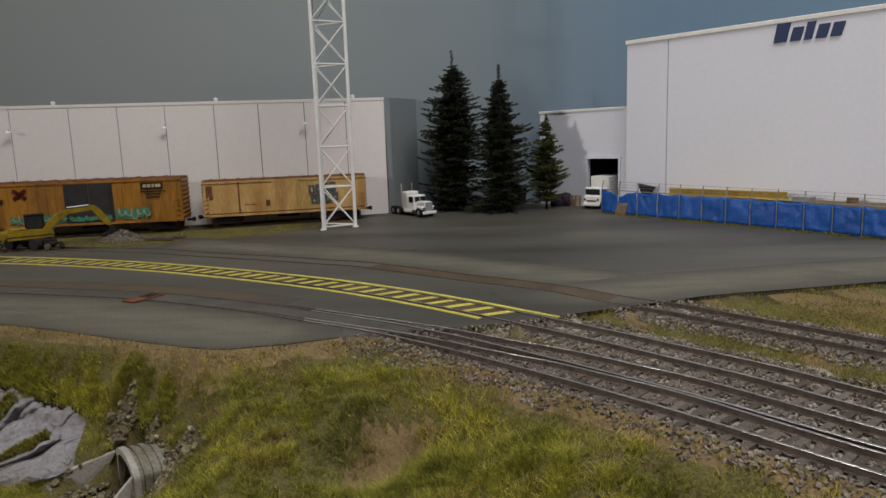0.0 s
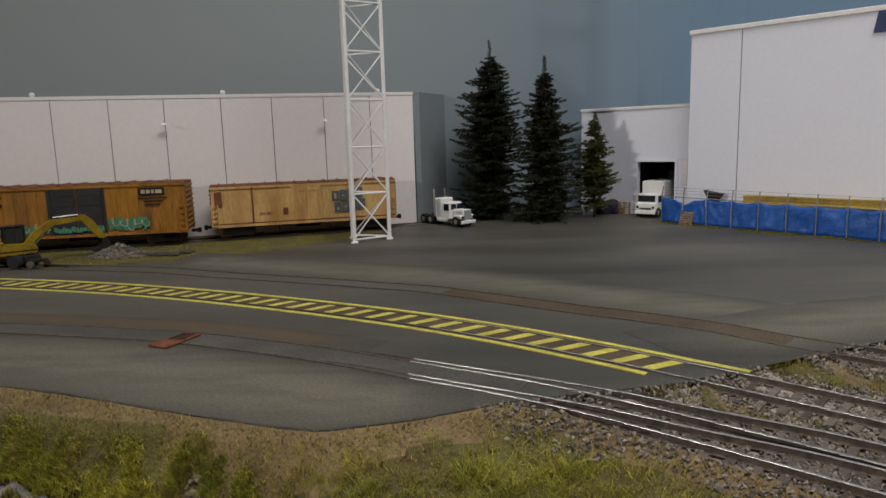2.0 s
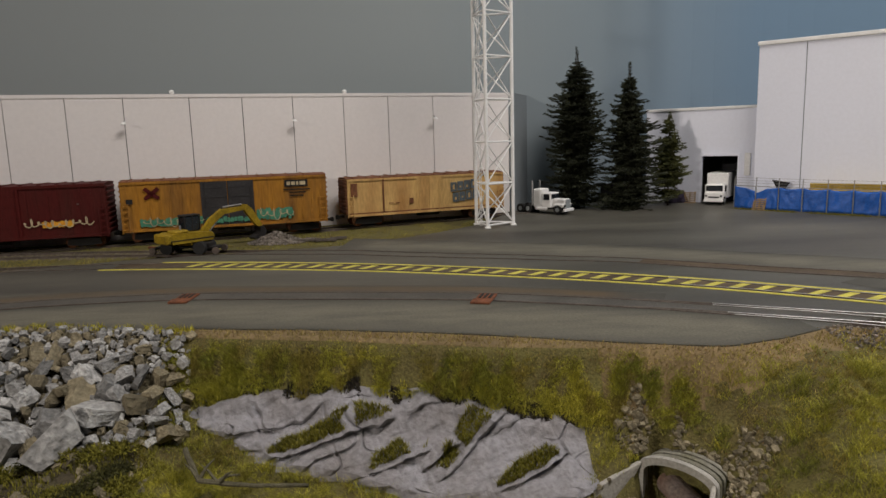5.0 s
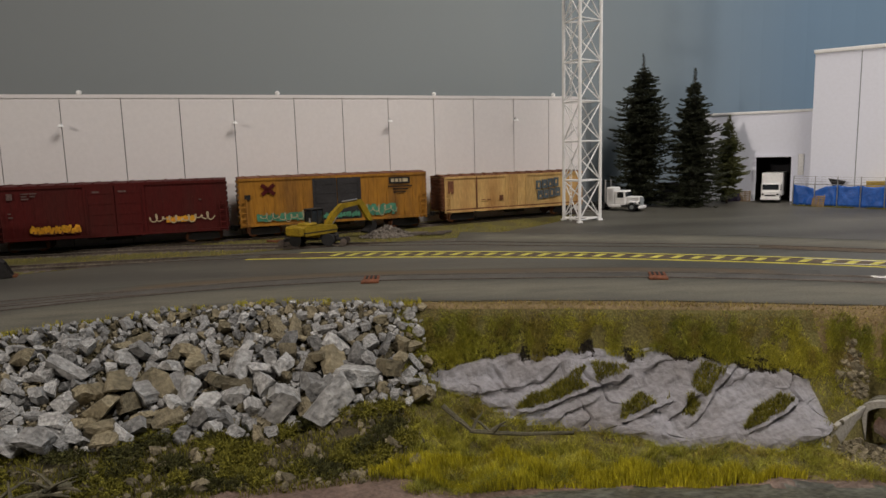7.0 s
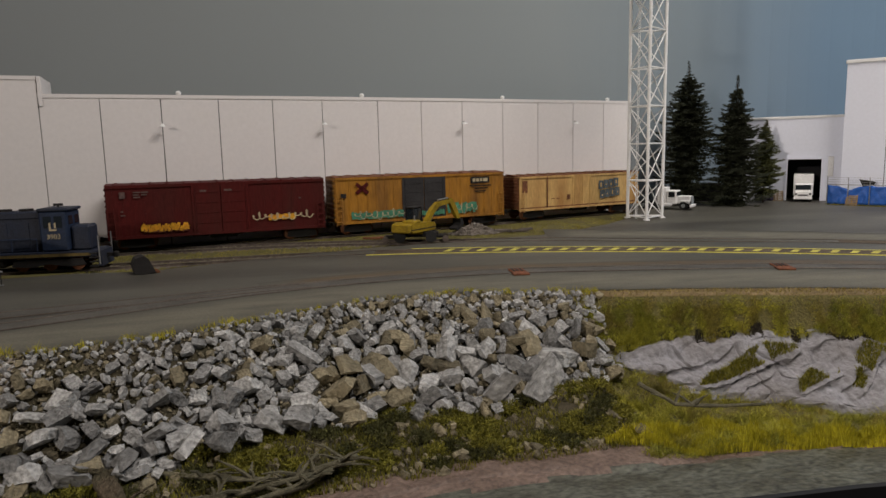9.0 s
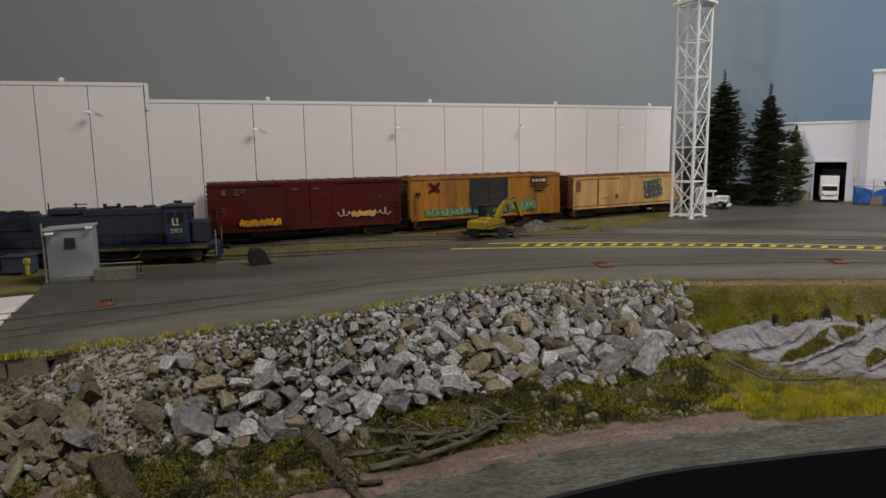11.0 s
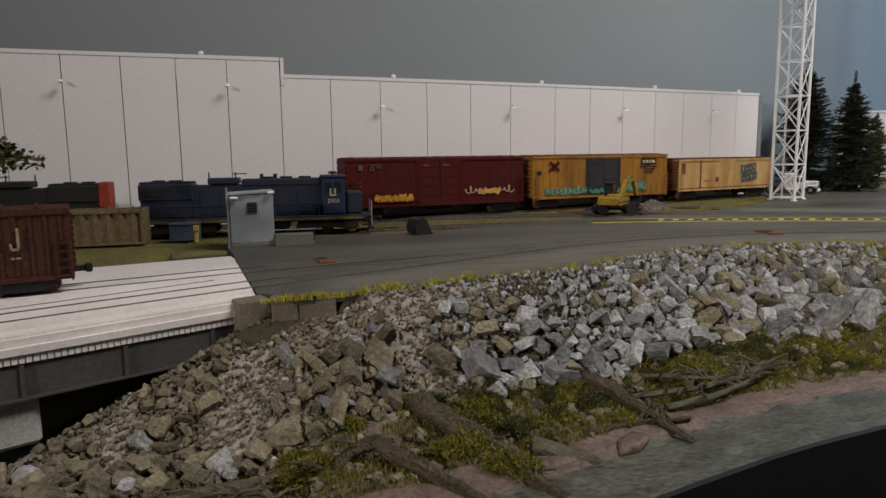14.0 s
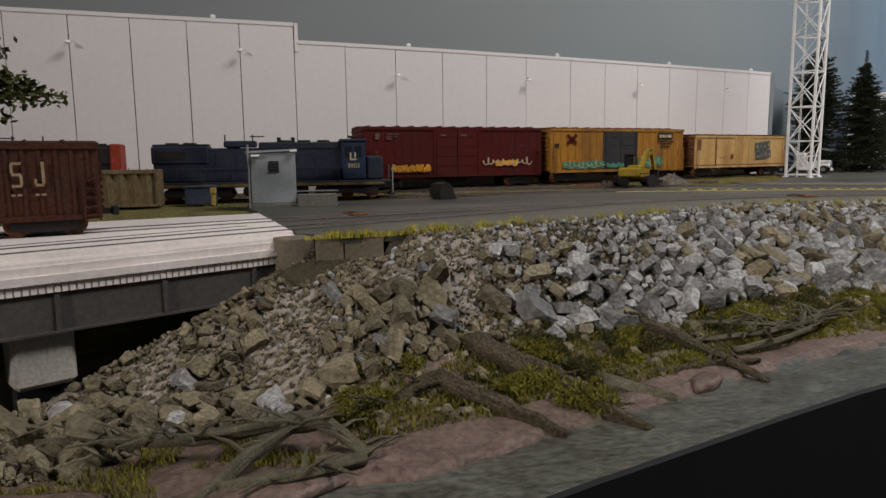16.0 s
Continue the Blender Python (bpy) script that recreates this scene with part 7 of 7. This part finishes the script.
stones = sow(3600, -600, -380, 470, 560, lambda x, y, d, u: near_track(x, y, 13), 12)
scatter("ballast", SMALL_STONES, np.array(stones) + [0, 0, 0.3], rng.uniform(0.5, 1.0, len(stones)), M_BLOCK, "sparse ballast stones on the siding behind the yard", "ballast", 7)


def tan_share(x):
    """How much of the stone is tan: all of it by the bridge, little in the middle."""
    return float(np.interp(x, (-700, -640, -600, -565, -530, -450, -420), (0.97, 0.9, 0.75, 0.45, 0.14, 0.1, 0.36)))


# ---- riprap bank ----
def rock_zone(x, y, d):
    if x < -655 and d <= 0.5:
        return 1.0 if x > -745 and y < 244 else 0.0
    if d < 0.5 or x > -292 or x < -800:
        return 0.0
    reach = float(np.interp(x, (-800, -690, -590, -470, -420, -360, -292), (62, 52, 36, 50, 58, 66, 34))) + 6 * bumps(x, y, 22, 9)
    return 1.0 if d < reach else 0.0


def build_riprap():
    rng = np.random.default_rng(21)
    bank = thing("riprap_bank", -480, 260, -20, label="bank of broken grey and tan granite boulders above the river", category="rock bank")
    inv = Vector((480, -260, 20))
    meshes = []
    for i in range(24):
        bm = hull_rock(200 + i, rough=True)
        me = bpy.data.meshes.new("rock")
        bm.transform(Matrix.Scale(6 * MM, 4))
        bm.to_mesh(me)
        bm.free()
        me.materials.append(M_ROCK if i < 12 else M_ROCKTAN)
        meshes.append(me)
    GREY, TAN_ = meshes[:12], meshes[12:]
    grid = {}
    chosen = []

    def free(x, y, r):
        gx, gy = int(x // 16), int(y // 16)
        for i in range(-2, 3):
            for j in range(-2, 3):
                for (px, py, pr) in grid.get((gx + i, gy + j), ()):
                    if ((px - x) ** 2 + ((py - y) * 1.6) ** 2) < (0.55 * (pr + r)) ** 2:
                        return False
        return True

    def drop(count, r0, r1, lo, hi):
        got = 0
        for _ in range(count * 14):
            if got >= count:
                break
            x, y = rng.uniform(-800, -292), rng.uniform(90, 312)
            d = edge_y(x) - y
            if not rock_zone(x, y, d) or y < front_y(x) + 6:
                continue
            fine = smooth(-560, -650, x)
            if not (lo * (1 + 0.4 * smooth(-560, -490, x)) < d < hi):
                continue
            r = rng.uniform(r0, r1) * (1 - 0.12 * fine)
            if r > 1.5 and x < -555 and bumps(x, y, 21, 44) > 0.16 + 0.2 * smooth(-590, -555, x):
                continue
            if r > 2.0 and d < 11 * smooth(-455, -540, x) + 3 * bumps(x, y, 12, 8) and x > -650:
                continue
            if not free(x, y, r):
                continue
            grid.setdefault((int(x // 16), int(y // 16)), []).append((x, y, r))
            chosen.append((x, y, r))
            got += 1

    drop(18, 8.0, 10.0, 24, 60)
    drop(100, 5.8, 8.0, 15, 66)
    drop(230, 4.2, 5.8, 10, 80)
    drop(620, 2.7, 4.2, 4, 90)
    drop(2300, 1.6, 2.7, 1.0, 95)
    drop(2600, 1.0, 1.8, 0.5, 140)
    big = chosen[:300]
    rest = [c for c in chosen if c not in set(big)]
    for x, y, r in big:
        ob = new("rock", (GREY if rng.uniform() > tan_share(x) else TAN_)[int(rng.integers(0, 12))])
        ob.parent = bank
        z = land_z(x, y) + r * rng.uniform(0.3, 0.7)
        ob.matrix_basis = Matrix.Translation((Vector((x, y, z)) + inv) * MM) @ Euler((rng.uniform(-0.9, 0.9), rng.uniform(-0.9, 0.9), rng.uniform(0, 6.28))).to_matrix().to_4x4() @ Matrix.Diagonal((r / 6 * rng.uniform(0.85, 1.4), r / 6 * rng.uniform(0.85, 1.25), r / 6 * rng.uniform(0.75, 1.2), 1))
    for mat, sel, nm in ((M_ROCK, lambda c, u: u > tan_share(c[0]), 1), (M_ROCKTAN, lambda c, u: u <= tan_share(c[0]), 2)):
        u = np.random.default_rng(3).uniform(0, 1, len(rest))
        cs = [c for c, q in zip(rest, u) if sel(c, q)]
        ps = [Vector((x, y, land_z(x, y) + r * (0.35 + 0.3 * ((x * 7.3 + y * 3.1) % 1.0)))) + inv for x, y, r in cs]
        ob = scatter("small_rock", MID_STONES, [p[:] for p in ps], [c[2] for c in cs], mat, "", "", 30 + nm, parent=bank)
    grit = sow(70000, -790, -292, 90, 312, lambda x, y, d, u: rock_zone(x, y, d) > 0 and u < 0.75, 22)
    gs = [Vector(p) + inv for p in grit]
    scatter("grit", SMALL_STONES, [(p.x, p.y, p.z + 0.3) for p in gs], rng.uniform(0.5, 1.3, len(gs)), M_ROCKTAN, "", "", 33, parent=bank)


build_riprap()


# ---- layered rock outcrop ----
LEDGES = ((-274, 26, -232, 14, 2.6, 6, 0), (-255, 30.5, -203.5, 15.5, 5.0, 7, 1), (-242, 34, -219, 23, 3.0, 6, 0), (-213, 33, -190, 23, 4.2, 7, 1),
          (-194, 29, -179, 20, 3.4, 5, 0), (-187, 31, -159, 12, 3.0, 8, 1), (-166, 35, -139, 23, 3.8, 7, 1), (-223, 12.6, -212, 11.4, 2.0, 4, 0),
          (-198, 14.6, -185, 11.8, 1.8, 4, 0), (-168, 18, -152, 13.5, 2.2, 5, 0), (-160, 40, -132, 33, 3.0, 6, 0), (-233, 39, -205, 36, 2.4, 5, 0))


def outcrop_at(x, d):
    """A place on the rock face, and whether grass grows there on the top of a ledge."""
    lo, hi = outcrop_band(x)
    v = (d - lo) / (hi - lo)
    y = edge_y(x) - d
    z = land_z(x, y)
    u = (x + 292) / 164
    along, across = 0.92 * x - 0.39 * d * 1.2, 0.39 * x + 0.92 * d * 1.2
    out = 2.2 * bumps(x, d, 30, 8) + 1.3 * noise.noise(Vector((along / 22, across / 5, 3.0))) + 0.8 * noise.noise(Vector((along / 9, across / 1.9, 5.0))) + 1.5 * abs(bumps(x, d, 7, 51)) + 0.7 * abs(bumps(x, d, 3, 52)) + 1.2 * max(0, bumps(along, across * 2, 10, 53))
    crack = abs(noise.noise(Vector((along / 13, across / 9, 7.0))))
    out -= 2.2 * max(0, 1 - crack * 11) * smooth(-0.1, 0.25, bumps(x, d, 21, 17))
    grassy = False
    for xa, da, xb, db, high, wide, green in LEDGES:
        ex, ed = xb - xa, db - da
        ln = math.hypot(ex, ed)
        t = ((x - xa) * ex + (d - da) * ed) / (ln * ln)
        if not -0.05 < t < 1.05:
            continue
        w = -((d - da) * ex - (x - xa) * ed) / ln + 1.5 * bumps(x, d, 11, 21) + 0.7 * bumps(x, d, 4, 23)
        ends = min(1, max(0, (t + 0.05) * 7), max(0, (1.05 - t) * 9)) * (0.75 + 0.6 * bumps(x, xa, 8, 31))
        if 0 <= w < wide:
            out += high * ends * (1 - w / wide) ** 0.8
            grassy = grassy or (green and 1.2 < w < 0.8 + 0.72 * wide * math.sin(math.pi * min(max(t, 0), 1)) ** 0.5 and bumps(x, d, 6, 41) > -0.32)
        elif -0.7 < w < 0:
            out += high * ends * (1 + w / 0.7)
        elif -4.0 < w <= -0.7:
            out -= 1.5 * ends * (1 - abs(w + 1.8) / 2.3 if w < -1.8 else 1)
    fade = min(1, max(0, 9 * v), max(0, 7 * (1 - v)), max(0, 14 * u), max(0, 14 * (1 - u)))
    return Vector((x + 6 * bumps(d, 4, 8, 3) * smooth(0.86, 1, u), y - (out + 1.6) * 0.8 * fade, z + (out + 1.6) * 0.25 * fade - 1.2 * (1 - fade) + 0.3)), grassy


def build_outcrop():
    bm = bmesh.new()
    nx, ny = 460, 120
    rows = []
    for i in range(nx):
        x = -292 + 164 * i / (nx - 1)
        lo, hi = outcrop_band(x)
        rows.append([bm.verts.new(outcrop_at(x, lo + (hi - lo) * j / (ny - 1))[0]) for j in range(ny)])
    for a, b in zip(rows, rows[1:]):
        for j in range(ny - 1):
            bm.faces.new((a[j], a[j + 1], b[j + 1], b[j]))
    bmesh.ops.recalc_face_normals(bm, faces=bm.faces[:])
    return tagged(finish("rock_outcrop", bm, M_CLIFF), "grey layered rock face with dipping beds under the grassy bank", "rock face", kind="structure")


build_outcrop()


# ---- grass ----
def cliff_gap(x, d):
    if not -291 < x < -129:
        return False
    lo, hi = outcrop_band(x)
    return lo + 0.6 < d < hi - 1.5


def hollow(x, y):
    p, q = (x - 7) * 0.87 + (y - 180) * 0.5, (y - 180) * 0.87 - (x - 7) * 0.5
    return (p / 15) ** 2 + (q / 8.5) ** 2


def bank_grass(x, y, d, u):
    if x < -306 + 6 * bumps(x, y, 9, 2) or d < 2:
        return False
    if y < river_y(x) + 4 or cliff_gap(x, d) or in_culvert(x, y):
        return False
    if x > -60 and u > smooth(0.4, 2.0, hollow(x, y) + 1.5 * bumps(x, y, 11, 6) + 0.5 * bumps(x, y, 4, 6)) + 0.03:
        return False
    dry = smooth(float(np.interp(x, (-300, -100, -40, 60), (7, 7, 34, 30))), float(np.interp(x, (-110, -40), (2, 12))), d + float(np.interp(x, (-110, -40), (1, 6))) * bumps(x, y, 18, 12))
    return u > 0.93 * dry


def in_culvert(x, y):
    lx, ly = culvert_local(x, y)
    return (-13.8 < lx < 14.8 and -30 < ly < 7) or (-23 < lx <= -13.8 and -24 < ly < (lx + 12) * 1.8)


def rubble_zone(x, y):
    lx, ly = culvert_local(x, y)
    w = 3 * bumps(x, y, 7, 3)
    if in_culvert(x, y):
        return ly < -2 and lx < 10
    return (-24 < lx < -12 and -3 < ly < 10 + w) or (-8 < lx < 14 and 9 < ly < 14 + w) or (14 < lx < 27 + w and 4 < ly < 22 + w) or (20 < lx < 25 and -8 < ly < 6)


def tussocks(n, x0, x1, y0, y1, keep, seed):
    """Grass places gathered round tuft centres, with a height for each."""
    rng = np.random.default_rng(seed)
    centres = sow(n, x0, x1, y0, y1, keep, seed + 500)
    out, hs = [], []
    for x, y, z in centres:
        tuft_ = bumps(x, y, 5, 8)
        if tuft_ < -0.32:
            continue
        h = (0.55 + 1.1 * max(0, tuft_ + 0.25)) * (2.4 + 2.8 * max(0, bumps(x, y, 15, 3) + 0.2)) * rng.uniform(0.7, 1.35) * (0.45 + 0.55 * smooth(2, 9, edge_y(x) - y))
        for _ in range(9):
            out.append((x + rng.normal() * 1.0, y + rng.normal() * 1.0, z - 0.2))
            hs.append(h * rng.uniform(0.55, 1.25))
    return out, np.array(hs)


rng = np.random.default_rng(42)
for mat, lab, sel, sd in ((M_GRASS, "thick green static grass on the bank", lambda v: v > -0.24, 41), (M_GRASSOLD, "brown-olive dead grass on the bank", lambda v: v <= -0.24, 61), (M_GRASSYEL, "yellow-green grass tips on the bank", lambda v: v > 0.22, 71)):
    def keep(x, y, d, u, sel=sel):
        return bank_grass(x, y, d, u) and not rubble_zone(x, y) and sel(bumps(x, 2 * y, 13, 20) + 0.7 * bumps(x, y, 4, 21))
    g, hh = tussocks(100000 if mat is not M_GRASSYEL else 22000, -310, 150, 20, 310, keep, sd)
    g2, h2 = tussocks(150000 if mat is not M_GRASSYEL else 25000, -310, -50, 215, 312, lambda x, y, d, u: 1.5 < d < 16 and keep(x, y, d, u), sd + 7)
    blades("grass", g + g2, np.concatenate([hh, h2 * 0.7]), rng.uniform(0.13, 0.28, len(g) + len(g2)), mat, lab, sd + 2, lean=1.25)
g = sow(120000, -306, 160, 40, 330, lambda x, y, d, u: d < 36 and y < road_y(x) - 1.5 and (d > 1 or x < -16) and not cliff_gap(x, d) and bumps(x, y, 14, 12) > -0.1 - 0.02 * (20 - d) and not in_culvert(x, y) and not rubble_zone(x, y), 44)
blades("dry_grass", g, rng.uniform(0.7, 2.2, len(g)), rng.uniform(0.3, 0.5, len(g)), M_GRASSDRY, "short straw-coloured grass beside the road", 45, lean=0.8)


g = sow(90000, -306, 190, 20, 330, lambda x, y, d, u: y < road_y(x) - 1 and d < 44 and (d > 1 or x < -16) and not cliff_gap(x, d) and bumps(x, y, 19, 32) + 0.5 * bumps(x, y, 5, 33) > 0.06 and not in_culvert(x, y) and not near_track(x, y, 13), 95)
blades("brown_turf", g, rng.uniform(0.5, 1.5, len(g)), rng.uniform(0.3, 0.55, len(g)), M_TURFRED, "short rust-brown turf beside the road and tracks", 96, lean=0.8)
g, hh = tussocks(26000, 0, 140, 20, 165, lambda x, y, d, u: d > 22 and hollow(x, y) > 2.2 and bumps(x, y, 17, 40) > 0.02 and not in_culvert(x, y) and not near_track(x, y, 26), 97)
blades("long_grass", g, hh * 1.35, rng.uniform(0.13, 0.26, len(g)), M_GRASSLONG, "long bright green grass tufts on the near bank", 98, lean=1.1)


def ledge_grass():
    """Strips of grass on the upper sides of the beds, and roots hanging from the lip."""
    rg = np.random.default_rng(73)
    out, lip = [], []
    for _ in range(90000):
        x = rg.uniform(-288, -132)
        lo, hi = outcrop_band(x)
        if rg.uniform() < 0.6:
            p, grassy = outcrop_at(x, rg.uniform(lo + 2, hi))
            if grassy:
                out.append(p[:])
        elif rg.uniform() < 0.11 + 0.3 * bumps(x, 0, 9, 2) + 0.2 * bumps(x, 0, 3, 5):
            d = lo + rg.uniform(-2.0, 1.4)
            lip.append((x, edge_y(x) - d - 1.3, land_z(x, edge_y(x) - d) - 0.5))
    blades("ledge_grass", out, rg.uniform(1.2, 3.2, len(out)), rg.uniform(0.3, 0.55, len(out)), M_MOSS, "green grass growing on ledges of the rock face", 74, lean=0.9)
    blades("lip_roots", lip, -np.array([rg.uniform(1.2, 4.2) * (0.9 + 0.7 * bumps(p[0], 0, 7, 12)) for p in lip]), rg.uniform(0.4, 0.9, len(lip)), M_ROOT, "dark roots and soil hanging over the rock face", 75, lean=0.3)


ledge_grass()
stones = sow(6500, -150, -60, 160, 235, lambda x, y, d, u: rubble_zone(x, y), 76)
scatter("rubble", MID_STONES, np.array(stones) + [0, 0, 0.4], np.random.default_rng(9).gamma(4.0, 0.24, len(stones)), M_ROCKTAN, "broken grey rubble round the culvert", "rubble", 77)
edge_grit = sow(26000, -306, -16, 205, 312, lambda x, y, d, u: -2.5 + 1.5 * bumps(x, y, 5, 3) < y - road_y(x) + 6 * u < 3.0, 92)
scatter("edge_gravel", SMALL_STONES, np.array([(x, y, max(z, -0.1 if y > road_y(x) else z)) for x, y, z in edge_grit]), np.random.default_rng(93).uniform(0.18, 0.5, len(edge_grit)), M_DIRT, "fine tan grit along the broken edge of the asphalt", "gravel", 94)
# tufts at the top of the stone bank
def tuft(x, y, d, u):
    return -3 < d < 3.2 and bumps(x, 0, 9, 30) > -0.25 - 0.3 * smooth(-500, -600, x)
g = sow(90000, -660, -292, 205, 315, tuft, 46)
blades("grass_tuft", [(x, y, max(z, -0.5)) for x, y, z in g], np.array([1.2 + 3.4 * max(0, bumps(x, y, 6, 31) + 0.35) for x, y, z in g]) * rng.uniform(0.6, 1.3, len(g)), rng.uniform(0.2, 0.4, len(g)), M_GRASSYEL, "yellow-green grass tufts along the road edge", 47)
# yellow reeds at the water
def reeds(x, y, d, u):
    top = float(np.interp(x, (-318, -300, -267, -226, -187, -165), (212, 219, 222, 206, 193, 182)))
    low = float(np.interp(x, (-318, -285, -245, -213, -165), (208, 196, 191, 187, 180)))
    return low + 2 * bumps(x, y, 6) < y < top + 2 * bumps(x, 9, 8)
g = sow(60000, -322, -160, 170, 230, reeds, 48)
blades("reed_grass", g, np.array([3.6 + 4.5 * bumps(x, y, 9, 3) for x, y, z in g]).clip(1.5) * rng.uniform(0.7, 1.4, len(g)), rng.uniform(0.3, 0.5, len(g)), M_REED, "bright yellow-green reed grass along the river", 49, lean=0.3)
# green at the foot of the stones
def foot(x, y, d, u):
    if x > -300 or x < -790:
        return False
    reach = float(np.interp(x, (-800, -690, -590, -470, -420, -360, -292), (62, 52, 36, 50, 58, 66, 34)))
    return reach - 8 < d < reach + 46 and y > river_y(x) + 13 and bumps(x, y, 15, 16) > (-0.4 if x > -645 else 0.08)
g = sow(170000, -790, -300, 90, 290, foot, 50)
blades("foot_grass", g, rng.uniform(1.2, 3.4, len(g)), rng.uniform(0.3, 0.6, len(g)), M_MOSS, "dark green grass clumps at the foot of the stones", 51)
stones = sow(5200, -660, -300, 100, 290, lambda x, y, d, u: foot(x, y, d, u) or (x < -585 and 36 < d < 62 and u < 0.9), 56)
scatter("loose_stone", MID_STONES, np.array(stones) + [0, 0, 0.5], np.random.default_rng(57).gamma(2.2, 0.62, len(stones)).clip(0.5, 4.2), M_ROCKTAN, "loose tan and grey stones between the moss", "stones", 58)
# verge behind the yard and between the tracks
def verge(x, y, d, u):
    return y > verge_y(x) + 2 and y < float(np.interp(x, [p[0] for p in WALL], [p[1] for p in WALL])) - 8 and not near_track(x, y, 11) and bumps(x, y, 24, 18) > -0.15
g = sow(90000, -720, -60, 425, 700, verge, 52)
blades("verge_grass", g, rng.uniform(0.6, 1.8, len(g)), rng.uniform(0.35, 0.6, len(g)), M_VERGE, "short dry olive grass between the siding and the yard", 53)
def between(x, y, d, u):
    return d < -4 and y < right_y(x) - 1 and not near_track(x, y, 15 + 4 * bumps(x, y, 10, 7)) and bumps(x, y, 16, 19) + 0.7 * u > 0.0
g = sow(230000, -10, 330, -40, 345, between, 54)
blades("track_grass", g, rng.uniform(0.7, 1.9, len(g)), rng.uniform(0.2, 0.45, len(g)), M_VERGE, "short green grass between the ballasted tracks", 55)


# weeds along the foot of the blue fence
def fence_weeds():
    rg = np.random.default_rng(81)
    line = curve_at(FENCE, 400)
    out = []
    for _ in range(9000):
        p = line[int(rg.integers(0, 400))]
        x, y = p.x + rg.normal() * 1.8, p.y - abs(rg.normal()) * 3.4
        if bumps(x, y, 11, 4) > -0.25:
            out.append((x, y, yard_z(x, y)))
    blades("fence_weeds", out, rg.uniform(0.8, 2.6, len(out)), rg.uniform(0.3, 0.6, len(out)), M_MOSS, "low green weeds along the blue fence", 82, lean=0.9)


fence_weeds()

spoil_heap()


# ---- low shrubs and weeds between the stones ----
def shrub(x, y, r, h, seed, mat, label):
    z = land_z(x, y)
    s = thing("shrub", x, y, z, label=label, category="shrub", group="bank shrubs")
    rng = np.random.default_rng(seed)
    n = int(170 * r)
    d = rng.normal(size=(n, 3))
    d /= np.linalg.norm(d, axis=1)[:, None]
    d[:, 2] = np.abs(d[:, 2])
    p = d * rng.uniform(0.25, 1.05, n)[:, None] * np.array([r, r * 0.8, h])
    q = rng.normal(size=(n, 3))
    w = np.cross(d, q)
    w /= np.linalg.norm(w, axis=1)[:, None]
    ln, wd = rng.uniform(0.9, 2.4, n)[:, None], rng.uniform(0.2, 0.45, n)[:, None]
    e = d + 0.7 * rng.normal(size=(n, 3))
    e /= np.linalg.norm(e, axis=1)[:, None]
    v = np.stack([p - w * wd, p + w * wd, p + e * ln], 1).reshape(-1, 3)
    me = bpy.data.meshes.new("foliage")
    me.from_pydata((v * MM).tolist(), [], np.arange(3 * n).reshape(-1, 3).tolist())
    me.materials.append(mat)
    ob = new("foliage", me)
    ob.parent = s


rnd = random.Random(91)
for k in range(120):
    x = rnd.uniform(-480, -300) if k < 64 else rnd.uniform(-650, -470)
    reach = float(np.interp(x, (-800, -690, -590, -470, -420, -360, -292), (62, 52, 36, 50, 58, 66, 34)))
    d = reach + rnd.uniform(-6, 34)
    y = edge_y(x) - d
    if y < river_y(x) + 8:
        continue
    green = rnd.random()
    shrub(x, y, rnd.uniform(4, 9), rnd.uniform(2, 4.5), 300 + k, M_SHRUB if green < 0.45 else M_MOSS, "dark brown-green shrub at the foot of the stones" if green < 0.45 else "mossy green clump at the foot of the stones")
for k, (x, y) in enumerate(((-584, 158), (-578, 150), (-571, 146), (-588, 165))):
    shrub(x, y, 7, 7, 400 + k, M_MOSS, "green leafy weed growing over the sawn log")
